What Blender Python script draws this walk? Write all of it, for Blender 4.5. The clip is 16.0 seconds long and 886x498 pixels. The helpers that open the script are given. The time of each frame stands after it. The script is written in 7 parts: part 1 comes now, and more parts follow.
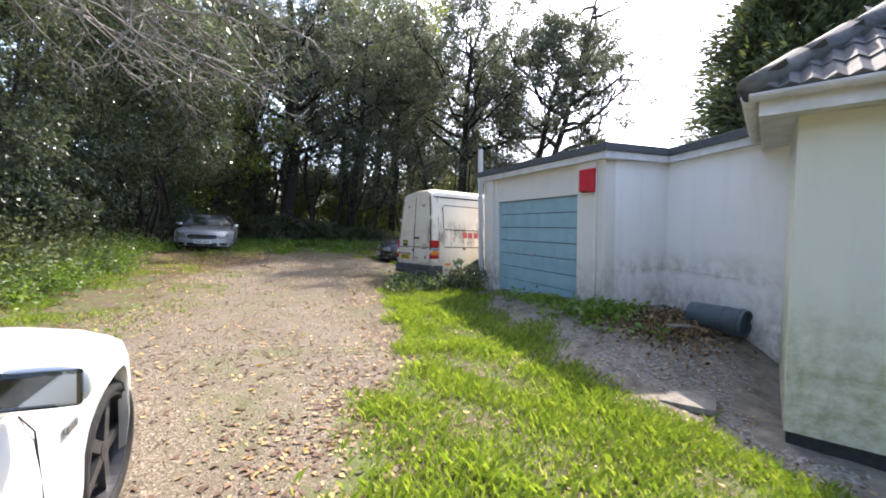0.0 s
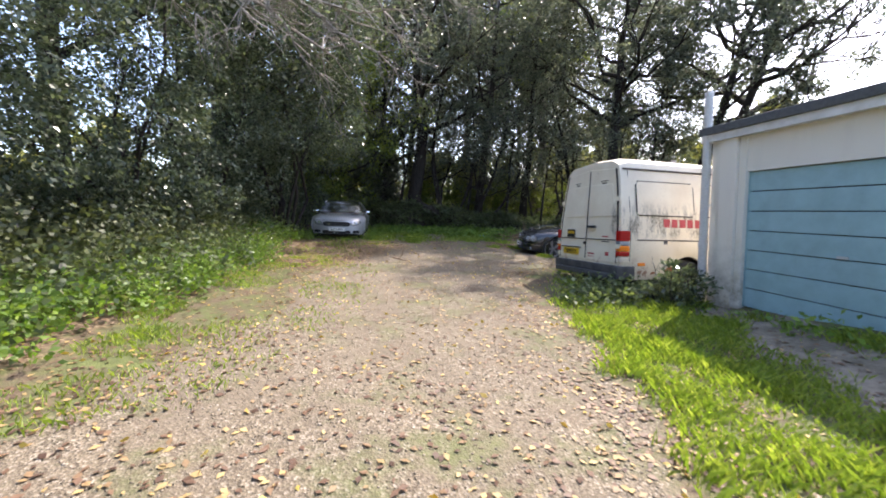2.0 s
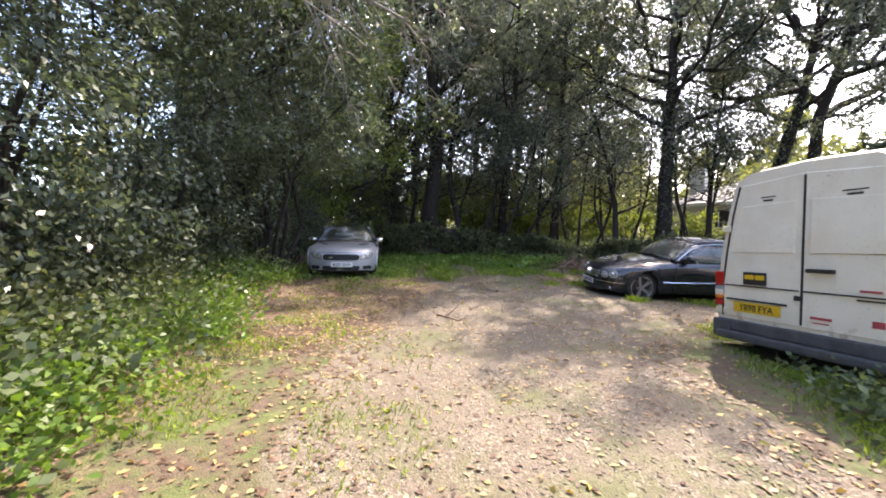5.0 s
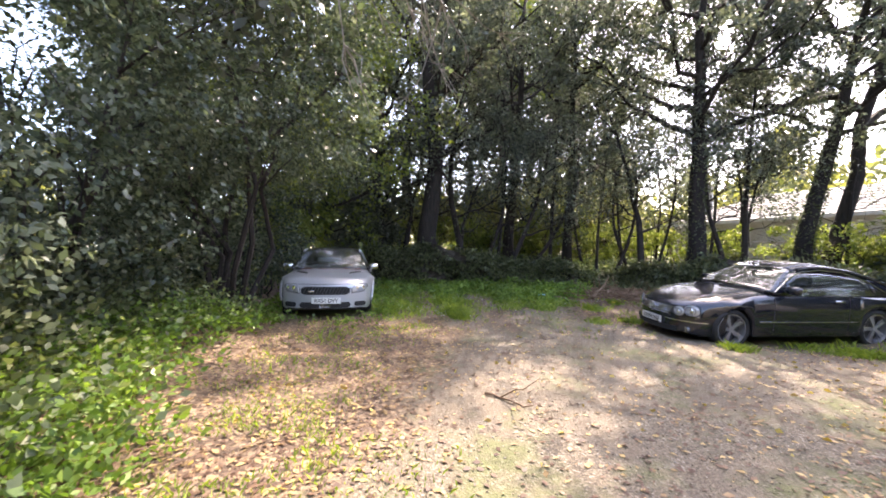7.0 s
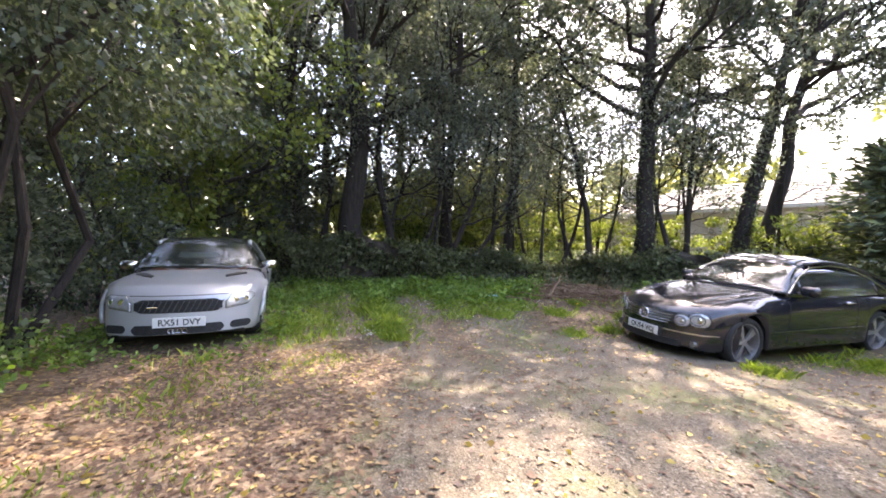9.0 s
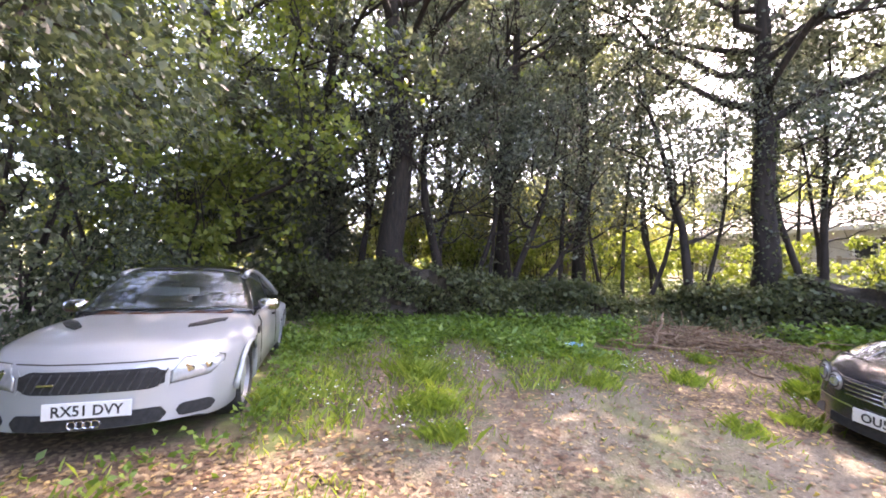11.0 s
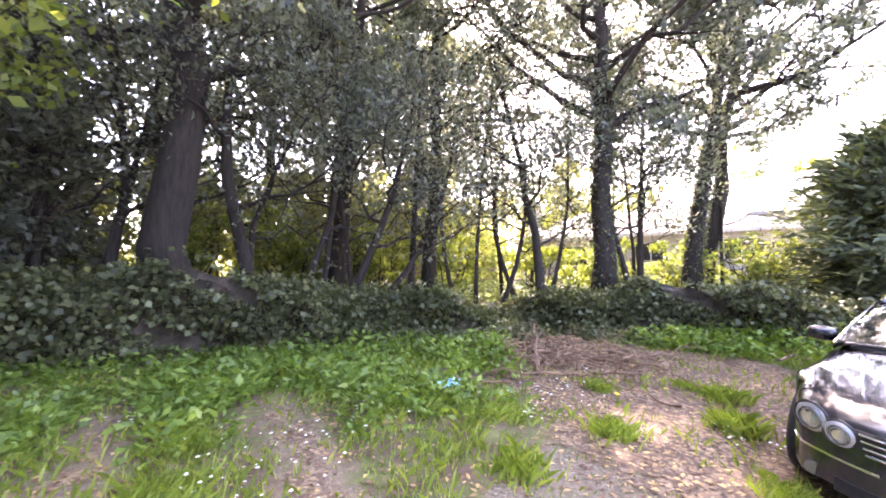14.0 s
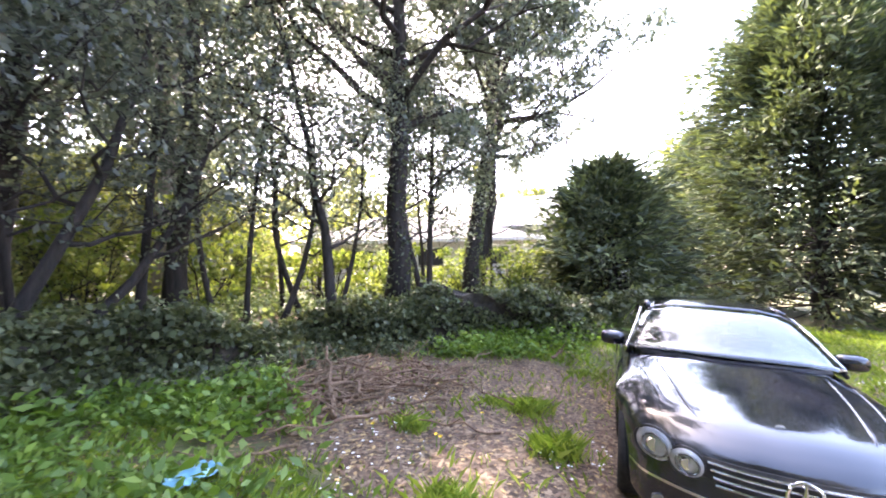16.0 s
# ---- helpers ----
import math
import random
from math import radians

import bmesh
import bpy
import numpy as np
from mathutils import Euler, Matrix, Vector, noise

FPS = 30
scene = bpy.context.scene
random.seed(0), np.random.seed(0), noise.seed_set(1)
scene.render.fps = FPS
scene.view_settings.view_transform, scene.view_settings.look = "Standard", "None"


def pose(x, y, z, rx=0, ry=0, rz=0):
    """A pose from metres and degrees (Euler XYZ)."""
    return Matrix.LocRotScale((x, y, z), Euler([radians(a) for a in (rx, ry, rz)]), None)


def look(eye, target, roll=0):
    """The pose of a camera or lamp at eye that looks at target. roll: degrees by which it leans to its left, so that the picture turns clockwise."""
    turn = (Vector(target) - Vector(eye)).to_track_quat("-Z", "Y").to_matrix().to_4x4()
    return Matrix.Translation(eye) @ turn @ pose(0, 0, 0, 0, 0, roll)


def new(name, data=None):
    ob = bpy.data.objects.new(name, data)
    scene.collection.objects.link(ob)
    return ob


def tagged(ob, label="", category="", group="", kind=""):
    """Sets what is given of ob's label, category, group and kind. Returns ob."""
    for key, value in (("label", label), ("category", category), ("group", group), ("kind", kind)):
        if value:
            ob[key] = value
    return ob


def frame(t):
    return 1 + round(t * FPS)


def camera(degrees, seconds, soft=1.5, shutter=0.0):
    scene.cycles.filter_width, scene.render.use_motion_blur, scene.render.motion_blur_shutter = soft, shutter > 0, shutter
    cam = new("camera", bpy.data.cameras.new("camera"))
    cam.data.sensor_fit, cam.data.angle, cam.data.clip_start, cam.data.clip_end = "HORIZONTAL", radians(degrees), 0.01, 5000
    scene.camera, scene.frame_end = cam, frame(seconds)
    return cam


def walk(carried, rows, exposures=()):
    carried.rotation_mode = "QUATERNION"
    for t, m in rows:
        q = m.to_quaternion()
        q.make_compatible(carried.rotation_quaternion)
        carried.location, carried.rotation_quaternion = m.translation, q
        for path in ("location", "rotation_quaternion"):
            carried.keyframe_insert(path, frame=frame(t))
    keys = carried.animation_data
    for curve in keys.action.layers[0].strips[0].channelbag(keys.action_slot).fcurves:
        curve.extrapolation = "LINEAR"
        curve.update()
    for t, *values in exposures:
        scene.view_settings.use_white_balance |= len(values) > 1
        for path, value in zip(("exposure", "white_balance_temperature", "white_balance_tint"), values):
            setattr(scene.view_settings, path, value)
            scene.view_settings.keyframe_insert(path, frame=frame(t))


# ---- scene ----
cam = camera(97.6, 16.0, 1.8, 0.18)
METRES, EYE, TILT, LEAN, TURN = 16.2, 1.44, 0.0, 3.93, 0.0
ROWS = [
    (0.0, 0.0, 0.0, 0.0, 0.22, -3.88, -3.32),
    (0.5, -0.019, 0.0312, -0.0018, 2.52, -3.95, -2.85),
    (1.0, -0.0352, 0.0617, -0.0029, 6.47, -4.93, -2.62),
    (1.5, -0.0541, 0.0952, -0.0046, 11.59, -6.17, -2.63),
    (2.0, -0.076, 0.1256, -0.0043, 16.86, -6.99, -2.42),
    (2.5, -0.0992, 0.1561, -0.0049, 19.74, -6.66, -2.04),
    (3.0, -0.1223, 0.1843, -0.0044, 19.89, -5.42, -1.83),
    (3.5, -0.1427, 0.21, -0.004, 18.01, -4.66, -1.88),
    (4.0, -0.1631, 0.238, -0.0029, 16.14, -4.77, -1.87),
    (6.5, -0.2666, 0.3882, -0.0001, 15.07, -1.65, -1.37),
    (7.0, -0.2831, 0.4209, -0.0013, 13.02, -0.92, -1.23),
    (7.5, -0.2944, 0.4542, -0.0048, 9.71, -1.26, -1.12),
    (8.0, -0.3044, 0.4876, -0.0046, 5.84, -1.79, -0.98),
    (8.5, -0.3128, 0.5209, -0.0027, 2.82, -2.07, -1.04),
    (9.0, -0.314, 0.5544, -0.0038, 2.3, -2.0, -1.46),
    (9.5, -0.3201, 0.588, -0.0057, 4.52, -1.54, -1.85),
    (12.0, -0.3436, 0.7339, 0.0004, 10.01, 2.66, -0.96),
    (12.5, -0.3491, 0.759, 0.0004, 4.3, 2.4, -1.65),
    (13.0, -0.351, 0.7785, -0.0005, -0.56, 2.42, -1.71),
    (13.5, -0.3484, 0.799, 0.0013, -7.05, 2.32, -1.46),
    (14.0, -0.3452, 0.8211, -0.0011, -15.1, 2.3, -1.1),
    (14.5, -0.343, 0.8418, 0.0023, -22.48, 2.66, -0.71),
    (15.0, -0.3336, 0.8616, 0.002, -27.31, 3.72, -0.78),
    (15.5, -0.3248, 0.8814, 0.0001, -35.72, 3.73, -0.92),
    (16.0, -0.3161, 0.8961, 0.0019, -46.44, 3.4, -0.65),
]
walk(cam, [(t, pose(0, 0, EYE, TILT, LEAN, TURN) @ pose(METRES * x, METRES * y, METRES * z, 90 + pitch, roll, yaw)) for t, x, y, z, yaw, pitch, roll in ROWS],
     [(0.0, 2.15, 6600, 16), (4.0, 2.35, 6800, 18), (6.5, 2.9, 7100, 22), (9.5, 3.35, 7200, 22), (12.0, 4.2, 7600, 33), (14.5, 4.45, 7200, 35), (16.0, 4.0, 6900, 24)])
# the drive climbs to its left: what stands on it is laid out in the slope's own frame
SLOPE = pose(0, 0, EYE, TILT, LEAN, TURN) @ pose(0, 0, -EYE)

# ---- light: a high spring sun ahead and to the right, bright hazy sky ----
SUN_BEARING, SUN_HEIGHT = 27.0, 49.0
world = bpy.data.worlds.new("sky")
scene.world = world
world.use_nodes = True
sky = world.node_tree.nodes.new("ShaderNodeTexSky")
sky.sky_type = "NISHITA"
sky.sun_disc = False
sky.sun_elevation = radians(SUN_HEIGHT)
sky.sun_rotation = radians(SUN_BEARING)
sky.dust_density = 2.0
sky.air_density = 1.0
sky.ozone_density = 1.0
world.node_tree.nodes["Background"].inputs["Strength"].default_value = 0.15
world.node_tree.links.new(sky.outputs[0], world.node_tree.nodes["Background"].inputs["Color"])
sun = new("sun", bpy.data.lights.new("sun", "SUN"))
sun.data.energy = 2.1
sun.data.angle = radians(0.6)
sun.data.color = (1.0, 0.94, 0.84)
sun.matrix_world = look((math.sin(radians(SUN_BEARING)) * 40, math.cos(radians(SUN_BEARING)) * 40, 40 * math.tan(radians(SUN_HEIGHT))), (0, 0, 0))

# ---- materials ----
def material(name, rough=0.6, metal=0.0, colour=(0.5, 0.5, 0.5)):
    m = bpy.data.materials.new(name)
    m.use_nodes = True
    b = m.node_tree.nodes["Principled BSDF"]
    b.inputs["Roughness"].default_value = rough
    b.inputs["Metallic"].default_value = metal
    b.inputs["Base Color"].default_value = (*colour, 1)
    return m, m.node_tree, b


def node(tree, kind, **values):
    n = tree.nodes.new(kind)
    for k, v in values.items():
        n.inputs[k.replace("_", " ")].default_value = v
    return n


def noise_of(tree, scale, detail=5.0, rough=0.6, source="Object", stretch=None):
    co = tree.nodes.new("ShaderNodeTexCoord")
    n = node(tree, "ShaderNodeTexNoise", Scale=scale, Detail=detail, Roughness=rough)
    if stretch:
        mp = node(tree, "ShaderNodeMapping", Scale=stretch)
        tree.links.new(co.outputs[source], mp.inputs["Vector"])
        tree.links.new(mp.outputs["Vector"], n.inputs["Vector"])
    else:
        tree.links.new(co.outputs[source], n.inputs["Vector"])
    return n.outputs["Fac"]


def ramp(tree, fac, stops):
    r = tree.nodes.new("ShaderNodeValToRGB")
    e = r.color_ramp.elements
    while len(e) < len(stops):
        e.new(0.5)
    for k, (p, c) in zip(e, stops):
        k.position, k.color = p, (*c, 1)
    tree.links.new(fac, r.inputs["Fac"])
    return r.outputs["Color"]


def span(tree, value, lo, hi, to_lo=0.0, to_hi=1.0):
    n = tree.nodes.new("ShaderNodeMapRange")
    for k, v in zip(("From Min", "From Max", "To Min", "To Max"), (lo, hi, to_lo, to_hi)):
        n.inputs[k].default_value = v
    tree.links.new(value, n.inputs["Value"])
    return n.outputs["Result"]


def sums(tree, op, a, b):
    n = tree.nodes.new("ShaderNodeMath")
    n.operation = op
    for s, v in zip(n.inputs, (a, b)):
        if isinstance(v, (int, float)):
            s.default_value = v
        else:
            tree.links.new(v, s)
    return n.outputs[0]


def mix(tree, fac, a, b, blend="MIX"):
    n = tree.nodes.new("ShaderNodeMix")
    n.data_type, n.blend_type = "RGBA", blend
    for s, v in ((n.inputs[0], fac), (n.inputs[6], a), (n.inputs[7], b)):
        if isinstance(v, (int, float)):
            s.default_value = v
        elif isinstance(v, tuple):
            s.default_value = (*v, 1)
        else:
            tree.links.new(v, s)
    return n.outputs[2]


def bump(tree, bsdf, height, strength, distance):
    n = node(tree, "ShaderNodeBump", Strength=strength, Distance=distance)
    tree.links.new(height, n.inputs["Height"])
    tree.links.new(n.outputs["Normal"], bsdf.inputs["Normal"])


def leaf_material(name, dark, mid, light, rough, through_light, glow):
    """Two-sided leaf: glossy skin over a body that lets some light through; every leaf its own green."""
    m, t, b = material(name, rough)
    g = t.nodes.new("ShaderNodeNewGeometry")
    c = ramp(t, g.outputs["Random Per Island"], [(0.0, dark), (0.55, mid), (1.0, light)])
    patch = noise_of(t, 0.9, 2.0)
    c = mix(t, span(t, patch, 0.35, 0.7, 0.0, 0.45), c, dark)
    t.links.new(c, b.inputs["Base Color"])
    tr = t.nodes.new("ShaderNodeBsdfTranslucent")
    t.links.new(mix(t, 1.0, c, glow, "MULTIPLY"), tr.inputs["Color"])
    mx = t.nodes.new("ShaderNodeMixShader")
    mx.inputs[0].default_value = through_light
    t.links.new(b.outputs[0], mx.inputs[1])
    t.links.new(tr.outputs[0], mx.inputs[2])
    t.links.new(mx.outputs[0], t.nodes["Material Output"].inputs["Surface"])
    return m


HOLLY = leaf_material("holly_leaf", (0.048, 0.063, 0.043), (0.108, 0.133, 0.09), (0.23, 0.255, 0.178), 0.26, 0.34, (1.3, 1.45, 0.8))
EVERGREEN = leaf_material("evergreen_leaf", (0.05, 0.06, 0.051), (0.105, 0.12, 0.097), (0.205, 0.22, 0.182), 0.32, 0.52, (1.45, 1.5, 0.95))
SPRING = leaf_material("spring_leaf", (0.1, 0.14, 0.028), (0.18, 0.225, 0.045), (0.29, 0.32, 0.085), 0.5, 0.48, (1.35, 1.35, 0.85))
OLIVE = leaf_material("olive_leaf", (0.12, 0.13, 0.045), (0.21, 0.22, 0.08), (0.34, 0.33, 0.13), 0.5, 0.5, (1.4, 1.4, 0.8))
IVY = leaf_material("ivy_leaf", (0.055, 0.065, 0.032), (0.105, 0.125, 0.058), (0.2, 0.215, 0.1), 0.52, 0.32, (1.4, 1.5, 0.8))
WEED = leaf_material("weed_leaf", (0.08, 0.14, 0.025), (0.15, 0.25, 0.045), (0.27, 0.37, 0.08), 0.45, 0.4, (1.5, 1.6, 0.7))
GRASS = leaf_material("grass_blade", (0.12, 0.17, 0.03), (0.21, 0.3, 0.045), (0.4, 0.44, 0.11), 0.5, 0.45, (1.4, 1.5, 0.6))
BRAMBLE = leaf_material("bramble_leaf", (0.065, 0.09, 0.04), (0.135, 0.17, 0.075), (0.24, 0.28, 0.13), 0.55, 0.35, (1.4, 1.5, 0.8))
CYPRESS = leaf_material("conifer_spray", (0.045, 0.06, 0.04), (0.09, 0.112, 0.058), (0.18, 0.205, 0.085), 0.8, 0.18, (1.5, 1.6, 0.7))
FALLEN = leaf_material("fallen_leaf", (0.075, 0.04, 0.025), (0.21, 0.125, 0.075), (0.58, 0.43, 0.17), 0.6, 0.15, (1.3, 1.0, 0.6))


def bark(name, dark, light, scale=14.0):
    m, t, b = material(name, 0.9)
    n = noise_of(t, scale, 6.0, 0.65, stretch=(1, 1, 0.18))
    t.links.new(ramp(t, n, [(0.3, dark), (0.7, light)]), b.inputs["Base Color"])
    bump(t, b, n, 0.9, 0.03)
    return m


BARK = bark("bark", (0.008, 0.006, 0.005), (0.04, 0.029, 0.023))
BARK_PALE = bark("pale_bark", (0.12, 0.10, 0.085), (0.3, 0.26, 0.22))
TWIG = bark("twig_bark", (0.14, 0.12, 0.1), (0.36, 0.33, 0.29), 30.0)


def speckled(name, stops, scale, rough, strength, distance, big=None):
    m, t, b = material(name, rough)
    n = noise_of(t, scale, 6.0, 0.7)
    c = ramp(t, n, stops)
    if big:
        c = mix(t, span(t, noise_of(t, big[0], 4.0), 0.4, 0.7, 0.0, big[2]), c, big[1])
    t.links.new(c, b.inputs["Base Color"])
    bump(t, b, n, strength, distance)
    return m


def flat(name, colour, rough=0.5, metal=0.0, grain=0.12, scale=25.0):
    """A plain finish with a little uneven dirt and gloss in it."""
    m, t, b = material(name, rough, metal, colour)
    n = noise_of(t, scale, 5.0)
    t.links.new(mix(t, span(t, n, 0.35, 0.75, 0.0, grain * 3), colour, tuple(k * 0.55 for k in colour)), b.inputs["Base Color"])
    t.links.new(span(t, n, 0.3, 0.7, rough * 0.8, min(1.0, rough * 1.3)), b.inputs["Roughness"])
    return m

# ---- building blocks ----
def mesh_of(name, bm, mat, smooth=False):
    me = bpy.data.meshes.new(name)
    bm.normal_update()
    bm.to_mesh(me)
    bm.free()
    if mat:
        me.materials.append(mat)
    if smooth:
        for p in me.polygons:
            p.use_smooth = True
    return me


def part(name, bm, mat, parent, label="", m=None, smooth=False):
    """Links a bmesh as one mesh object under a thing or under a part."""
    ob = new(name, mesh_of(name, bm, mat, smooth))
    ob.parent = parent
    if m is not None:
        ob.matrix_local = m
    return tagged(ob, label)


def thing(name, label, category, m=None, group="", kind=""):
    ob = new(name)
    ob.empty_display_size = 0.1
    if m is not None:
        ob.matrix_world = m
    return tagged(ob, label, category, group, kind)


def single(name, bm, mat, label, category="", group="", kind="", m=None, smooth=False):
    ob = new(name, mesh_of(name, bm, mat, smooth))
    if m is not None:
        ob.matrix_world = m
    return tagged(ob, label, category, group, kind)


def box(x0, y0, z0, x1, y1, z1, bevel=0.0, bm=None):
    b = bmesh.new()
    bmesh.ops.create_cube(b, size=1)
    for v in b.verts:
        v.co = ((x0 + x1) / 2 + v.co.x * (x1 - x0), (y0 + y1) / 2 + v.co.y * (y1 - y0), (z0 + z1) / 2 + v.co.z * (z1 - z0))
    if bevel:
        bmesh.ops.bevel(b, geom=b.edges[:], offset=bevel, segments=2, affect="EDGES", profile=0.6)
    return merge(bm, b)


def merge(bm, b):
    if bm is None:
        return b
    me = bpy.data.meshes.new("piece")
    b.to_mesh(me)
    b.free()
    bm.from_mesh(me)
    bpy.data.meshes.remove(me)
    return bm


def rod(points, radii, sides=8, bm=None, caps=True):
    """A tube through the points, with its own radius at each."""
    b = bm or bmesh.new()
    points = [Vector(p) for p in points]
    rings = []
    for i, p in enumerate(points):
        way = (points[min(i + 1, len(points) - 1)] - points[max(i - 1, 0)]).normalized()
        side = way.cross(Vector((0.31, 0.87, 0.13)) if abs(way.z) > 0.8 else Vector((0, 0, 1))).normalized()
        up = side.cross(way)
        r = radii[i] if isinstance(radii, (list, tuple)) else radii
        rings.append([b.verts.new(p + (side * math.cos(a) + up * math.sin(a)) * r) for a in (2 * math.pi * k / sides for k in range(sides))])
    for r0, r1 in zip(rings, rings[1:]):
        for k in range(sides):
            b.faces.new((r0[k], r0[(k + 1) % sides], r1[(k + 1) % sides], r1[k]))
    if caps:
        b.faces.new(rings[0][::-1])
        b.faces.new(rings[-1])
    return b


def plate(outline, z0, z1, bm=None, bevel=0.0):
    """An outline in x and y, drawn up from z0 to z1."""
    b = bmesh.new()
    low = [b.verts.new((x, y, z0)) for x, y in outline]
    high = [b.verts.new((x, y, z1)) for x, y in outline]
    n = len(outline)
    b.faces.new(low[::-1])
    b.faces.new(high)
    for i in range(n):
        b.faces.new((low[i], low[(i + 1) % n], high[(i + 1) % n], high[i]))
    bmesh.ops.recalc_face_normals(b, faces=b.faces[:])
    if bevel:
        bmesh.ops.bevel(b, geom=b.edges[:], offset=bevel, segments=2, affect="EDGES", profile=0.6)
    return merge(bm, b)


def smoothstep(a, b, x):
    k = np.clip((x - a) / (b - a), 0, 1)
    return k * k * (3 - 2 * k)


def soft_noise(x, y, s, seed=0.0):
    """Cheap smooth unevenness between -1 and 1."""
    return (np.sin(x * s + 1.7 * np.sin(y * s * 0.8 + seed) + seed * 3.1) * np.cos(y * s * 1.13 + 1.3 * np.sin(x * s * 0.67 - seed)) * 0.6
            + 0.4 * np.sin(x * s * 2.3 + seed) * np.sin(y * s * 2.1 + 2.0 + seed))


# ---- ground ----
def inside(poly, x, y):
    """How far points lie inside a polygon, in metres (negative outside)."""
    x, y = np.asarray(x, float), np.asarray(y, float)
    best = np.full(x.shape, 1e9)
    odd = np.zeros(x.shape, bool)
    for (x0, y0), (x1, y1) in zip(poly, poly[1:] + poly[:1]):
        dx, dy = x1 - x0, y1 - y0
        k = np.clip(((x - x0) * dx + (y - y0) * dy) / (dx * dx + dy * dy), 0, 1)
        best = np.minimum(best, np.hypot(x - x0 - k * dx, y - y0 - k * dy))
        cross = ((y0 > y) != (y1 > y)) & (x < (x1 - x0) * (y - y0) / (dy if abs(dy) > 1e-9 else 1e-9) + x0)
        odd ^= cross
    return np.where(odd, best, -best)


GRAVEL = [(-0.75, -8), (-0.72, 3.2), (-0.4, 4.6), (-0.75, 6.0), (-1.5, 7.4), (-1.95, 9.0), (-1.7, 10.6), (-0.4, 12.2), (0.6, 13.0), (-0.6, 14.2), (-2.8, 15.2), (-3.8, 16.2),
          (-5.2, 15.2), (-6.0, 14.3), (-6.9, 13.7), (-7.2, 12.6), (-7.2, 10.6), (-5.6, 8.4), (-4.6, 6.4), (-4.2, 3.0), (-4.4, -8)]
LITTER = [(-3.6, 15.3), (-2.2, 14.7), (-0.9, 15.2), (0.4, 16.6), (0.9, 18.6), (-1.0, 20.6), (-2.8, 20.4), (-3.5, 18.6), (-3.4, 16.9)]
PATIO = [(0.45, 8.4), (1.15, 8.3), (2.2, 5.7), (3.5, 6.2), (5.2, 2.6), (3.4, 0.5), (2.35, 2.9), (1.35, 4.2), (0.95, 6.0)]
WALL_LINE = [(-16.0, 19.2), (-10.0, 20.0), (-6.0, 20.5), (-4.2, 21.0), (-1.6, 21.6), (0.6, 20.9), (1.6, 19.9), (4.3, 17.4), (8.0, 16.6), (13.0, 17.5)]


def ruts(x, y):
    """Two bare wheel tracks that run on through the grass."""
    a = np.exp(-((x + 6.65 + 0.32 * (y - 14.65)) / 0.27) ** 2) + np.exp(-((x + 5.35 + 0.30 * (y - 15.0)) / 0.42) ** 2)
    return np.clip(a, 0, 1) * smoothstep(12.6, 13.6, y) * (1 - smoothstep(17.0, 18.8, y))


def hedge_edge(y):
    """Where the growth below the hedge begins, as seen along the drive."""
    return np.interp(y, [0.0, 3.8, 6.0, 8.5, 10.0, 12.7, 14.0], [-4.7, -5.0, -5.6, -6.6, -7.7, -9.0, -9.6])


def ground_height(x, y):
    x, y = np.asarray(x, float), np.asarray(y, float)
    z = -0.05 + 0.15 * smoothstep(1.0, 2.4, x) * smoothstep(3.2, 5.2, y) - 0.17 * smoothstep(1.3, 2.7, x) * (1 - smoothstep(3.4, 5.2, y)) + 0.23 * smoothstep(3.5, 5.6, y) * smoothstep(0.3, 2.3, x) * (1 - smoothstep(9.5, 12, y))
    z = z + 0.3 * smoothstep(-7.2, -10.5, x) * (1 - smoothstep(11.0, 13.0, y))
    wall_y = np.interp(x, [p[0] for p in WALL_LINE], [p[1] for p in WALL_LINE])
    z = z + 0.45 * smoothstep(0.0, 1.6, y - wall_y)
    z = z + 0.02 * soft_noise(x, y, 1.7, 1.0) + 0.008 * soft_noise(x, y, 6.0, 2.0)
    z = z - 0.17 * np.exp(-((x + 0.3) / 2.3) ** 2 - ((y - 14.9) / 1.6) ** 2)
    rut = np.exp(-((x + 5.4 + 0.06 * (y - 15)) / 0.28) ** 2) + np.exp(-((x + 4.0 - 0.12 * (y - 15)) / 0.28) ** 2)
    return z - 0.035 * rut * smoothstep(13, 15, y) * (1 - smoothstep(18.5, 20, y))


